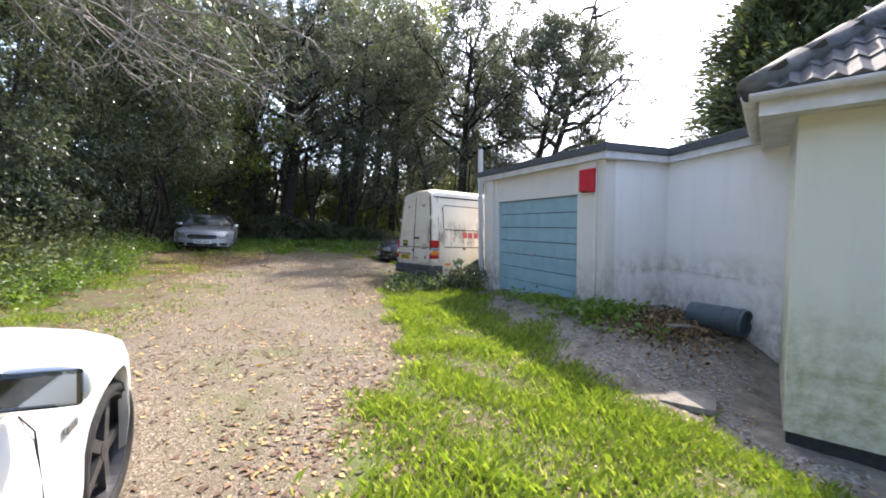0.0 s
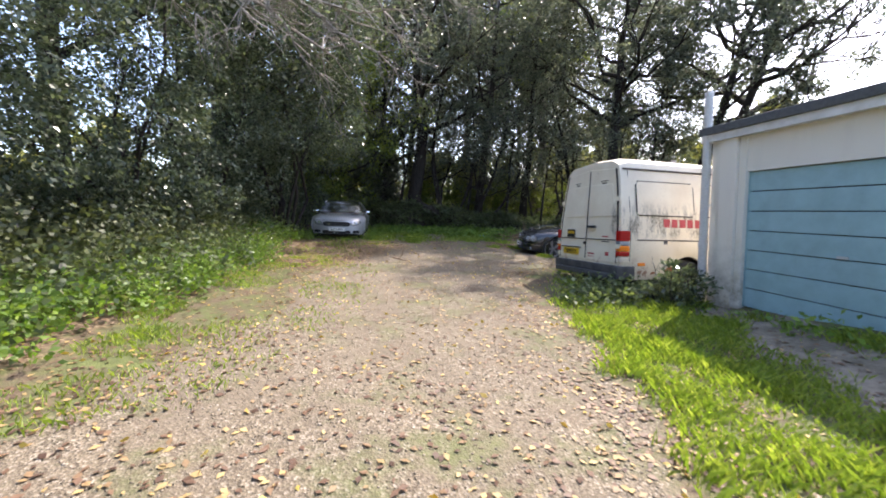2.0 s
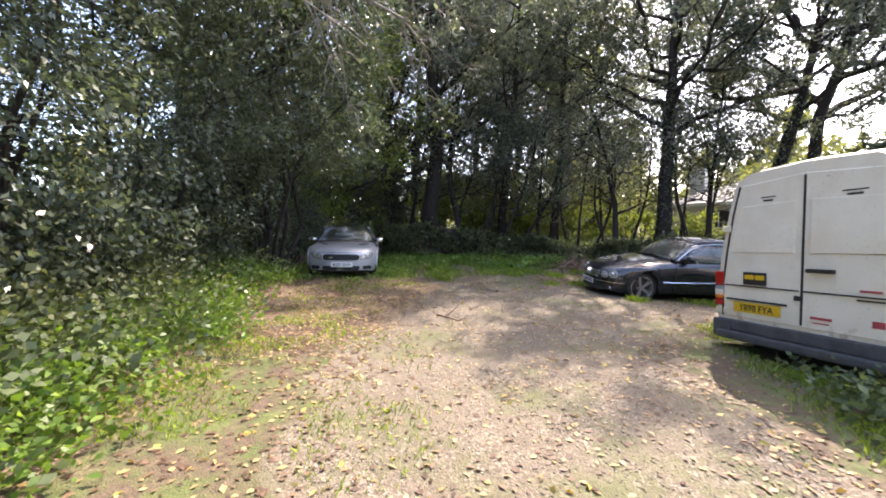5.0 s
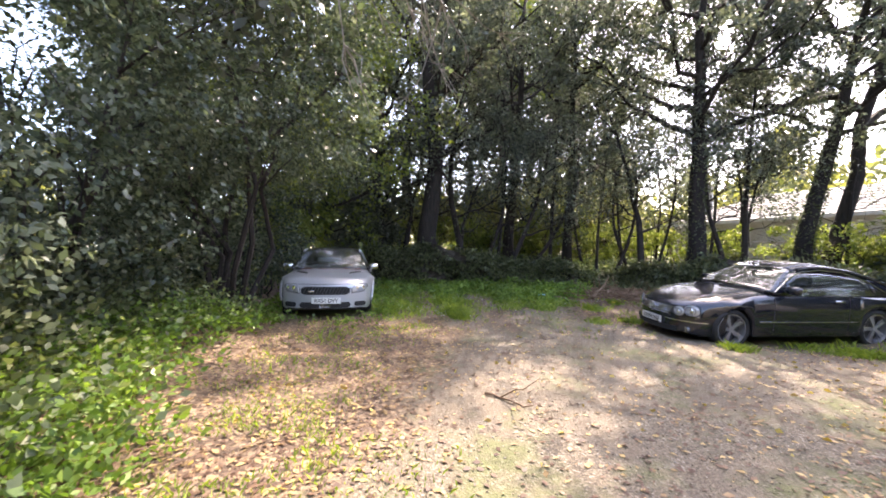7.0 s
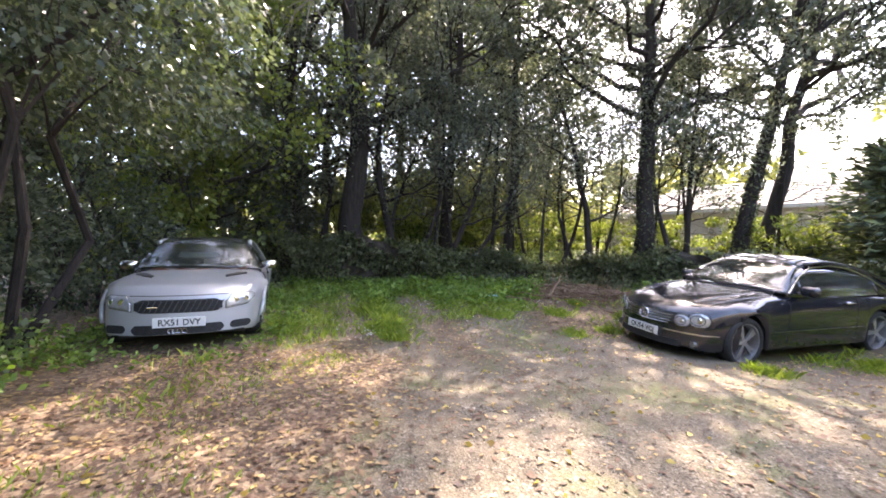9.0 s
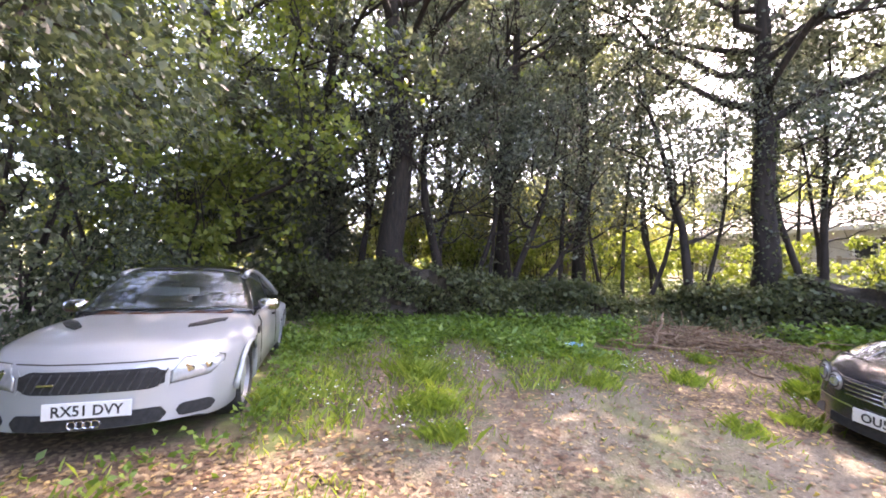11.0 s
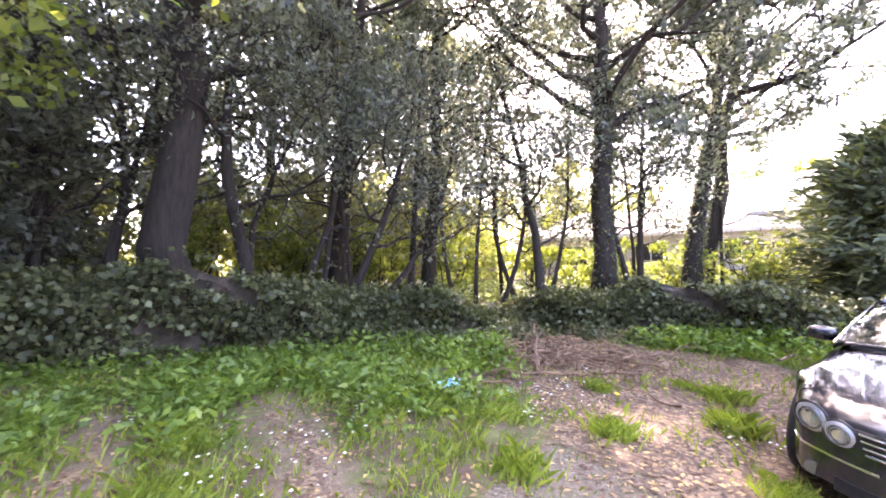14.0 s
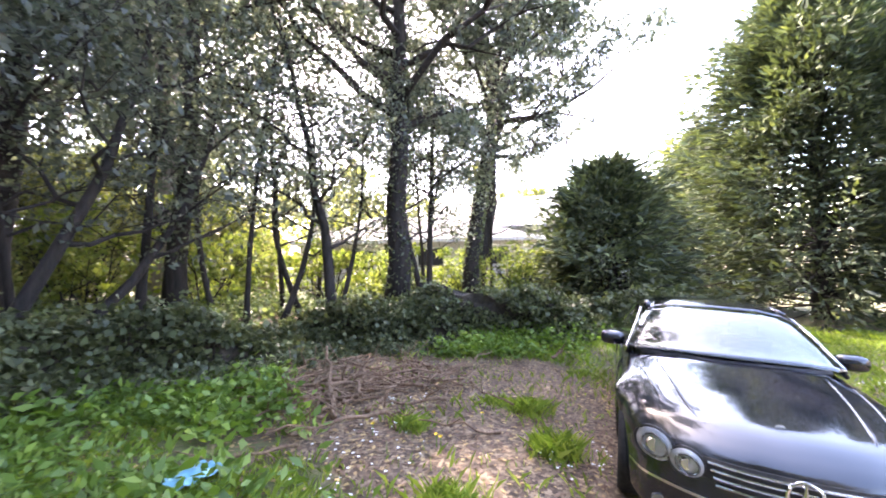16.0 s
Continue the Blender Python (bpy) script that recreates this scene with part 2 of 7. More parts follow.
def make_ground():
    near_x, near_y = np.arange(-13, 7.01, 0.11), np.arange(-4, 23.01, 0.11)
    xs = np.concatenate([[-1500, -400, -120, -60, -35, -24, -18, -15], near_x, [8.5, 10, 12, 16, 22, 32, 55, 120, 400, 1500]])
    ys = np.concatenate([[-1500, -400, -120, -50, -25, -14, -8, -6], near_y, [24.5, 26, 29, 33, 40, 55, 90, 200, 500, 1500]])
    gx, gy = np.meshgrid(xs, ys)
    z = ground_height(gx, gy)
    z = z - smoothstep(30, 90, np.hypot(gx, gy)) * (0.0685 * -gx)
    n, k = len(xs), len(ys)
    v = np.stack([gx, gy, z], -1).reshape(-1, 3)
    i = np.arange(n * k).reshape(k, n)
    f = np.stack([i[:-1, :-1], i[:-1, 1:], i[1:, 1:], i[1:, :-1]], -1).reshape(-1, 4)
    me = bpy.data.meshes.new("ground")
    me.from_pydata(v.tolist(), [], f.tolist())
    x, y = v[:, 0], v[:, 1]
    wob = 0.22 * soft_noise(x, y, 1.9, 4.0) + 0.1 * soft_noise(x, y, 5.3, 5.0)
    gravel = smoothstep(-0.35, 0.35, inside(GRAVEL, x, y) + wob)
    gravel = np.maximum(gravel, 0.8 * ruts(x, y))
    litter = np.maximum(smoothstep(-0.5, 0.4, inside(LITTER, x, y) + 1.3 * wob), 0.9 * smoothstep(21, 22.5, y) * (1 - smoothstep(23.5, 25.5, y)))
    litter = np.maximum(litter, smoothstep(0.2, -0.8, x - hedge_edge(y) + 1.2 * wob) * (1 - smoothstep(19.0, 19.6, y)) * 0.95)
    litter = np.maximum(litter, 0.85 * smoothstep(-5.0, -6.2, x + 1.5 * wob) * smoothstep(7.6, 8.8, y) * (1 - smoothstep(13.2, 14.2, y)))
    litter = np.maximum(litter, 0.6 * ruts(x, y))
    patio = smoothstep(-0.3, 0.3, inside(PATIO, x, y) + wob)
    for key, val in (("gravel", gravel), ("litter", litter), ("patio", patio)):
        a = me.attributes.new(key, "FLOAT", "POINT")
        a.data.foreach_set("value", val.astype(np.float32))
    for p in me.polygons:
        p.use_smooth = True
    me.materials.append(ground_material())
    ob = new("ground", me)
    ob.matrix_world = SLOPE
    return tagged(ob, "gravel drive with grass verges, moss and fallen leaves", "ground", kind="structure")


def ground_material():
    m, t, b = material("ground", 0.9)

    def zone(key):
        a = t.nodes.new("ShaderNodeAttribute")
        a.attribute_name = key
        return a.outputs["Fac"]
    co = t.nodes.new("ShaderNodeTexCoord")
    v = t.nodes.new("ShaderNodeTexVoronoi")
    v.inputs["Scale"].default_value = 75.0
    t.links.new(co.outputs["Object"], v.inputs["Vector"])
    v2 = t.nodes.new("ShaderNodeTexVoronoi")
    v2.inputs["Scale"].default_value = 32.0
    t.links.new(co.outputs["Object"], v2.inputs["Vector"])
    sep = t.nodes.new("ShaderNodeSeparateColor")
    t.links.new(v.outputs["Color"], sep.inputs[0])
    stone = ramp(t, sep.outputs[0], [(0.0, (0.042, 0.032, 0.021)), (0.4, (0.128, 0.1, 0.063)), (0.8, (0.212, 0.17, 0.112)), (1.0, (0.4, 0.35, 0.28))])
    dust = ramp(t, noise_of(t, 60.0, 4.0), [(0.3, (0.088, 0.067, 0.042)), (0.7, (0.178, 0.14, 0.093))])
    stone = mix(t, span(t, noise_of(t, 1.6, 4.0), 0.4, 0.65, 0.15, 0.75), stone, dust)
    soil = ramp(t, noise_of(t, 18.0, 6.0, 0.7), [(0.25, (0.05, 0.035, 0.022)), (0.6, (0.13, 0.09, 0.055)), (0.85, (0.25, 0.18, 0.11))])
    moss = ramp(t, noise_of(t, 9.0, 6.0, 0.7), [(0.25, (0.045, 0.052, 0.018)), (0.6, (0.11, 0.13, 0.036)), (0.85, (0.21, 0.21, 0.07))])
    sep2 = t.nodes.new("ShaderNodeSeparateColor")
    t.links.new(v2.outputs["Color"], sep2.inputs[0])
    leaf = ramp(t, sep2.outputs[0], [(0.0, (0.045, 0.027, 0.017)), (0.5, (0.14, 0.087, 0.053)), (1.0, (0.37, 0.27, 0.165))])
    slab = ramp(t, noise_of(t, 6.0, 6.0, 0.7), [(0.3, (0.1, 0.085, 0.06)), (0.7, (0.3, 0.26, 0.2))])
    edge = noise_of(t, 5.0, 6.0, 0.7)
    g = span(t, sums(t, "ADD", zone("gravel"), sums(t, "MULTIPLY", sums(t, "SUBTRACT", edge, 0.5), 1.1)), 0.4, 0.62)
    l = span(t, sums(t, "ADD", zone("litter"), sums(t, "MULTIPLY", sums(t, "SUBTRACT", edge, 0.5), 1.3)), 0.35, 0.65)
    p = span(t, sums(t, "ADD", zone("patio"), sums(t, "MULTIPLY", sums(t, "SUBTRACT", edge, 0.5), 0.8)), 0.4, 0.6)
    base = mix(t, span(t, noise_of(t, 3.0, 4.0), 0.42, 0.6), moss, soil)
    stone = mix(t, span(t, noise_of(t, 4.5, 6.0, 0.75), 0.4, 0.66, 0.0, 0.5), stone, (0.1, 0.078, 0.052))
    stone = mix(t, span(t, noise_of(t, 130.0, 3.0, 0.7), 0.56, 0.7, 0.0, 0.6), stone, (0.42, 0.37, 0.3))
    base = mix(t, g, base, stone)
    mossy = sums(t, "MULTIPLY", span(t, noise_of(t, 0.9, 6.0, 0.75), 0.5, 0.64), sums(t, "MULTIPLY", g, 0.7))
    base = mix(t, mossy, base, moss)
    base = mix(t, l, base, mix(t, span(t, noise_of(t, 2.6, 5.0, 0.7), 0.4, 0.65, 0.1, 0.6), leaf, soil))
    base = mix(t, p, base, slab)
    t.links.new(base, b.inputs["Base Color"])
    bump(t, b, v.outputs["Distance"], 0.6, 0.008)
    return m


ground = make_ground()


# ---- garage and house ----
def wall_paint(name, colour, stain, low, tide=None):
    m, t, b = material(name, 0.85)
    co = t.nodes.new("ShaderNodeTexCoord")
    xyz = t.nodes.new("ShaderNodeSeparateXYZ")
    t.links.new(co.outputs["Object"], xyz.inputs[0])
    damp = span(t, sums(t, "ADD", xyz.outputs["Z"], sums(t, "MULTIPLY", noise_of(t, 2.2, 5.0, 0.65), 1.1)), low, low + 0.75, 1.0, 0.0)
    streak = span(t, noise_of(t, 5.0, 5.0, 0.6, stretch=(1, 1, 0.12)), 0.5, 0.75)
    c = mix(t, sums(t, "MULTIPLY", damp, span(t, noise_of(t, 7.0, 6.0, 0.7), 0.33, 0.62, 0.0, 0.92)), colour, stain)
    c = mix(t, sums(t, "MULTIPLY", streak, 0.16), c, tuple(k * 0.6 for k in colour))
    if tide:
        # brown damp that has crept up to a ledge and run along it
        mark = sums(t, "MULTIPLY", span(t, xyz.outputs["Z"], tide - 0.06, tide + 0.01), span(t, xyz.outputs["Z"], tide + 0.4, tide + 0.02))
        c = mix(t, sums(t, "MULTIPLY", mark, span(t, noise_of(t, 2.6, 6.0, 0.7), 0.42, 0.68, 0.0, 0.75)), c, (0.27, 0.2, 0.13))
    t.links.new(c, b.inputs["Base Color"])
    bump(t, b, noise_of(t, 90.0, 5.0, 0.7), 0.35, 0.006)
    return m


WALL_WHITE = wall_paint("white_render", (0.86, 0.83, 0.79), (0.33, 0.25, 0.17), 0.5, 0.66)
WALL_CREAM = wall_paint("cream_render", (0.68, 0.67, 0.55), (0.33, 0.33, 0.18), 0.9)
FELT = flat("roofing_felt", (0.09, 0.095, 0.1), 0.8)
FASCIA = flat("fascia_paint", (0.68, 0.67, 0.65), 0.6, grain=0.2, scale=6)
DARK = flat("dark_interior", (0.02, 0.02, 0.02), 0.9)
BLUE_PAINT = flat("blue_paint", (0.3, 0.47, 0.52), 0.55, grain=0.16, scale=4)
RED_PLASTIC = flat("red_plastic", (0.6, 0.025, 0.04), 0.4)
PIPE_GREY = flat("grey_pipe", (0.58, 0.57, 0.55), 0.6)
WALL_FRONT = wall_paint("beige_render", (0.72, 0.68, 0.61), (0.3, 0.26, 0.2), 0.7)
TILE = speckled("roof_tile", [(0.3, (0.045, 0.042, 0.04)), (0.7, (0.13, 0.125, 0.12))], 16, 0.75, 0.4, 0.006, (2.0, (0.14, 0.14, 0.09), 0.5))
TAR = flat("black_plinth", (0.025, 0.025, 0.025), 0.7)

# the garage's own frame: x runs along its front from the house side, y goes in, z up
GARAGE = Matrix(((-0.42, 0.9075, 0, 2.325), (0.9075, 0.42, 0, 5.65), (0, 0, 1, 0), (0, 0, 0, 1)))
LEN, DEPTH, TOP = 3.42, 5.4, 2.33


LINK = Matrix.Translation((0.0, 1.35, 0)) @ Matrix.Rotation(radians(17), 4, "Z")


def make_garage():
    g = thing("wall_garage", "flat-roofed garage with stained white rendered walls", "garage", GARAGE, kind="structure")
    part("front_pier", box(0, 0, -0.3, 0.54, 0.2, TOP, 0.012), WALL_FRONT, g)
    part("front_pier", box(2.86, 0, -0.3, LEN, 0.2, TOP, 0.012), WALL_FRONT, g)
    part("lintel", box(0.541, 0.02, 1.862, 2.859, 0.2, TOP), WALL_FRONT, g)
    part("pilaster", box(0.14, -0.05, -0.3, 0.5, -0.001, TOP, 0.01), WALL_FRONT, g)
    part("pilaster", box(2.96, -0.05, -0.3, 3.22, -0.001, TOP, 0.01), WALL_FRONT, g)
    part("side_wall", box(0, 0.201, -0.3, 0.2, 1.35, TOP), WALL_WHITE, g)
    part("link_wall", box(-3.4, 0, -0.3, 0.06, 0.2, TOP), WALL_WHITE, g, m=LINK)
    part("far_wall", box(LEN - 0.2, 0.201, -0.3, LEN, DEPTH, TOP), WALL_WHITE, g)
    part("back_wall", box(0.2, DEPTH - 0.2, -0.3, LEN - 0.201, DEPTH, TOP), WALL_WHITE, g)
    part("inner_wall", box(0.0, 1.56, -0.3, 0.2, DEPTH - 0.001, TOP), WALL_WHITE, g)
    roof = plate([(-0.1, -0.1), (LEN + 0.1, -0.1), (LEN + 0.1, DEPTH + 0.1), (-3.3, DEPTH + 0.1), (-3.3, 0.24), (-0.1, 1.22)], 2.331, 2.43)
    part("fascia", roof, FASCIA, g, "white painted fascia board")
    felt = plate([(-0.13, -0.13), (LEN + 0.13, -0.13), (LEN + 0.13, DEPTH + 0.13), (-3.33, DEPTH + 0.13), (-3.33, 0.2), (-0.13, 1.18)], 2.431, 2.545, bevel=0.015)
    part("roof", felt, FELT, g, "dark grey felt roof edge")
    part("ledge", box(-1.3, -0.012, 0.68, 0.0, -0.001, 0.7), WALL_WHITE, g, m=LINK)
    # up-and-over door of seven lapped boards, its foot a little askew
    d = thing("door_1", "faded blue boarded up-and-over garage door, closed", "garage door", GARAGE @ Matrix.Translation((0.546, 0.07, 0.02)), kind="structure")
    h = 1.83 / 7
    for i in range(7):
        part("board", box(0.012, -0.012, i * h + 0.012, 2.296, 0.03, (i + 1) * h, 0.008), BLUE_PAINT, d)
    part("door_back", box(0.0, 0.031, 0.0, 2.308, 0.05, 1.83), DARK, d)
    part("door_frame", box(0.0, -0.02, 0.0, 0.011, 0.03, 1.84), BLUE_PAINT, d)
    part("door_frame", box(2.297, -0.02, 0.0, 2.308, 0.03, 1.84), BLUE_PAINT, d)
    part("door_handle", box(1.1, -0.04, 0.8, 1.2, -0.013, 0.83, 0.006), PIPE_GREY, d, "small grey door handle")
    a = thing("alarm_box", "faded red plastic burglar alarm box on the garage pier", "alarm box", GARAGE @ Matrix.Translation((0.25, -0.063, 1.88)))
    part("cover", plate([(-0.12, 0), (-0.12, 0.33), (0.12, 0.33), (0.12, 0)], 0, 0.09, bevel=0.02), RED_PLASTIC, a, m=Matrix.Rotation(radians(90), 4, "X"))
    part("base", box(-0.13, -0.012, -0.01, 0.13, 0, 0.34), RED_PLASTIC, a)
    p = thing("vent_pipe", "grey soil vent pipe standing at the garage corner", "pipe", GARAGE @ Matrix.Translation((LEN + 0.02, -0.07, -0.1)))
    part("pipe", rod([(0, 0, 0), (0, 0, 3.15)], 0.055, 14), PIPE_GREY, p, smooth=False)
    for z in (0.9, 2.0):
        part("collar", rod([(0, 0, z), (0, 0, z + 0.06)], 0.066, 14), PIPE_GREY, p)
    part("bracket", box(-0.03, 0.03, 1.5, 0.03, 0.08, 1.54), PIPE_GREY, p)


make_garage()

# the house: x along its wall towards the street, y goes in
HOUSE = Matrix(((0.77, 0.638, 0, 2.79), (-0.638, 0.77, 0, 3.12), (0, 0, 1, -0.17), (0, 0, 0, 1)))


def make_house():
    h = thing("wall_house", "cream rendered bungalow corner with a tiled hipped roof", "house", HOUSE, kind="structure")
    part("wall", box(0, 0, -0.14, 9.0, 0.25, 2.42, 0.01), WALL_CREAM, h)
    part("wall", box(0, 0.251, -0.14, 0.25, 7.0, 2.42), WALL_CREAM, h)
    part("wall", box(8.75, 0.251, -0.14, 9.0, 7.0, 2.42), WALL_CREAM, h)
    part("wall", box(0.251, 6.75, -0.14, 8.749, 7.0, 2.42), WALL_CREAM, h)
    part("plinth", box(0.02, 0.02, -0.6, 8.98, 6.98, -0.141), TAR, h, "black painted plinth")
    part("soffit", box(-0.23, -0.27, 2.421, 9.2, 7.2, 2.45), FASCIA, h, "white soffit board")
    for b in (box(-0.24, -0.28, 2.40, 9.2, -0.255, 2.56), box(-0.24, -0.254, 2.40, -0.215, 7.2, 2.56)):
        part("fascia", b, FASCIA, h)
    # half-round gutter along both eaves
    for a, c in (((-0.3, -0.34), (9.4, -0.34)), ((-0.3, -0.34), (-0.3, 7.4))):
        g = bmesh.new()
        along = Vector((c[0] - a[0], c[1] - a[1], 0)).normalized()
        across = Vector((along.y, -along.x, 0))
        rows = []
        for p in (a, c):
            rows.append([g.verts.new(Vector((p[0], p[1], 2.555)) + across * math.cos(k) * 0.055 - Vector((0, 0, 1)) * math.sin(k) * 0.055) for k in np.linspace(0, math.pi, 9)])
        for k in range(8):
            g.faces.new((rows[0][k], rows[0][k + 1], rows[1][k + 1], rows[1][k]))
        ob = part("gutter", g, FASCIA, h, "white half-round gutter", smooth=True)
        s = ob.modifiers.new("thick", "SOLIDIFY")
        s.thickness = 0.006
    # hipped roof deck, then tiles laid on it
    pitch = math.tan(radians(36))
    d = bmesh.new()
    e = [(-0.31, -0.31), (9.42, -0.31), (9.42, 7.42), (-0.31, 7.42)]
    top = 2.56 + 3.81 * pitch
    lo = [d.verts.new((x, y, 2.56)) for x, y in e]
    r0, r1 = d.verts.new((3.5, 3.5, top)), d.verts.new((5.5, 3.5, top))
    for f in ((lo[0], lo[1], r1, r0), (lo[1], lo[2], r1), (lo[2], lo[3], r0, r1), (lo[3], lo[0], r0), tuple(lo[::-1])):
        d.faces.new(f)
    part("roof_deck", d, TILE, h)
    tile = tile_mesh()
    course = 0.27
    slope = math.hypot(1, pitch)
    for face in range(2):
        for r in range(17):
            run = r * course / slope
            n = int((9.84 if face == 0 else 7.84) / 0.24)
            for k in range(n):
                s = -0.31 + 0.12 + k * 0.24
                top_s = (9.42 if face == 0 else 7.42)
                if s < -0.31 + run - 0.05 or s > top_s - run or (r > 9 and s > 6) or s > 4.6:
                    continue
                ob = new("roof_tile", tile)
                ob.parent = h
                at = (s, -0.35 + run, 2.575 + run * pitch) if face == 0 else (-0.35 + run, s, 2.575 + run * pitch)
                tilt = Matrix.Rotation(radians(33.5 + random.uniform(-0.8, 0.8)), 4, "X")
                turn = Matrix.Identity(4) if face == 0 else Matrix.Rotation(radians(-90), 4, "Z")
                if face == 1:
                    turn = Matrix.Rotation(radians(90), 4, "Z") @ Matrix.Scale(-1, 4, (0, 1, 0))
                ob.matrix_local = Matrix.Translation(at) @ turn @ tilt
    for k in range(15):
        p = -0.31 + k * 0.29
        b = rod([(p, p, 2.60 + (p + 0.31) * pitch), (p + 0.31, p + 0.31, 2.62 + (p + 0.62) * pitch)], 0.1, 10)
        part("hip_tile", b, TILE, h, smooth=True)


def tile_mesh():
    """A double-roll concrete tile, 0.24 wide and 0.33 long."""
    b = bmesh.new()
    xs = np.linspace(-0.12, 0.12, 9)
    rows = []
    for y, lift in ((0, 0.0), (0.33, 0.0)):
        rows.append([b.verts.new((x, y, 0.018 + 0.018 * math.cos(x / 0.12 * 2 * math.pi) + lift)) for x in xs])
    low = [b.verts.new((x, 0.0, 0.0)) for x in xs]
    for k in range(8):
        b.faces.new((rows[0][k], rows[0][k + 1], rows[1][k + 1], rows[1][k]))
        b.faces.new((low[k], low[k + 1], rows[0][k + 1], rows[0][k]))
    return mesh_of("roof_tile", b, TILE)


make_house()

from mathutils.bvhtree import BVHTree


# ---- vehicles: x forward, y to the car's left, z up from the road ----
def on_slope(x, y, fx, fy, z=0.0, lean=0.0):
    return SLOPE @ Matrix.LocRotScale((x, y, z), Euler((radians(lean), 0, math.atan2(fy, fx))), None)


def paint(name, colour, rough, metal, dirt, amount):
    m, t, b = material(name, rough, metal, colour)
    n = noise_of(t, 3.0, 6.0, 0.65)
    fine = noise_of(t, 60.0, 4.0, 0.7)
    k = sums(t, "MULTIPLY", span(t, n, 0.35, 0.7), amount)
    k = sums(t, "ADD", k, sums(t, "MULTIPLY", span(t, fine, 0.55, 0.75), amount * 0.6))
    t.links.new(mix(t, k, colour, dirt), b.inputs["Base Color"])
    t.links.new(span(t, n, 0.3, 0.7, rough, rough + 0.12), b.inputs["Roughness"])
    b.inputs["Coat Weight"].default_value = 0.8
    b.inputs["Coat Roughness"].default_value = 0.04
    return m


def van_paint():
    """Old white paint: black mould in runs and specks, rust low down."""
    m, t, b = material("van_paint", 0.5)
    co = t.nodes.new("ShaderNodeTexCoord")
    xyz = t.nodes.new("ShaderNodeSeparateXYZ")
    t.links.new(co.outputs["Object"], xyz.inputs[0])
    base = mix(t, span(t, noise_of(t, 1.6, 5.0), 0.35, 0.7), (0.8, 0.74, 0.6), (0.68, 0.6, 0.46))
    side = span(t, xyz.outputs["Y"], -0.62, -0.72)
    high = sums(t, "MULTIPLY", span(t, xyz.outputs["Z"], 0.98, 1.12), span(t, xyz.outputs["Z"], 1.62, 1.36))
    runs = span(t, noise_of(t, 4.5, 6.0, 0.75, stretch=(1.2, 1, 0.35)), 0.46, 0.55)
    mould = sums(t, "MULTIPLY", sums(t, "MULTIPLY", side, high), runs)
    specks = span(t, noise_of(t, 34.0, 5.0, 0.7), 0.58, 0.7, 0.0, 0.7)
    c = mix(t, sums(t, "MULTIPLY", mould, span(t, noise_of(t, 30.0, 5.0, 0.7), 0.35, 0.6, 0.2, 0.9)), base, (0.09, 0.085, 0.07))
    c = mix(t, sums(t, "MULTIPLY", specks, span(t, noise_of(t, 2.4, 4.0), 0.45, 0.65)), c, (0.2, 0.18, 0.14))
    low = span(t, xyz.outputs["Z"], 0.75, 0.4)
    c = mix(t, sums(t, "MULTIPLY", low, span(t, noise_of(t, 7.0, 5.0, 0.7), 0.57, 0.62)), c, (0.25, 0.09, 0.035))
    t.links.new(c, b.inputs["Base Color"])
    return m


VAN_PAINT = van_paint()
SILVER = paint("silver_paint", (0.42, 0.43, 0.445), 0.28, 0.35, (0.5, 0.5, 0.47), 0.22)
DARK_MIRROR = flat("dark_mirror", (0.16, 0.18, 0.19), 0.05, 1.0, grain=0.02)
BLACK_PAINT = paint("black_paint", (0.011, 0.012, 0.018), 0.08, 0.0, (0.04, 0.041, 0.046), 0.2)
WHITE_PAINT = paint("white_car_paint", (0.78, 0.79, 0.8), 0.25, 0.0, (0.6, 0.58, 0.54), 0.1)
RUBBER = flat("tyre_rubber", (0.022, 0.022, 0.022), 0.85)
ALLOY = flat("alloy", (0.4, 0.4, 0.41), 0.4, 0.7)
ALLOY_DARK = flat("dark_alloy", (0.1, 0.1, 0.105), 0.35, 0.6)
CHROME = flat("chrome", (0.75, 0.75, 0.76), 0.15, 1.0, grain=0.03)
BUMPER = flat("grey_bumper", (0.085, 0.085, 0.088), 0.65, grain=0.25, scale=8)
TRIM = flat("black_trim", (0.018, 0.018, 0.018), 0.5)
SEAL = flat("dark_gap", (0.035, 0.03, 0.026), 0.9)
LAMP_RED = flat("red_lamp", (0.42, 0.015, 0.012), 0.2, grain=0.05)
LAMP_AMBER = flat("amber_lamp", (0.8, 0.22, 0.015), 0.2, grain=0.05)
LAMP_CLEAR = flat("clear_lamp", (0.55, 0.57, 0.59), 0.1, 0.45, grain=0.2)
LAMP_SHELL = flat("lamp_shell", (0.3, 0.31, 0.32), 0.18, 0.7)
PLATE_WHITE = flat("plate_white", (0.78, 0.78, 0.76), 0.4, grain=0.06)
PLATE_YELLOW = flat("plate_yellow", (0.72, 0.45, 0.02), 0.4, grain=0.15)
INK = flat("plate_ink", (0.015, 0.015, 0.015), 0.5)
FADED_RED = flat("faded_red_print", (0.5, 0.07, 0.08), 0.6, grain=0.25, scale=12)
DRY_LEAF = flat("dry_leaf", (0.13, 0.06, 0.035), 0.8, grain=0.25)
RUST = flat("rust", (0.3, 0.1, 0.04), 0.9, grain=0.25)
# for the tax disc, and the patch that imitates glare on the windscreen
PAPER_GLARE = flat("paper_and_glare_white", (0.75, 0.76, 0.78), 0.7, grain=0.2, scale=18)


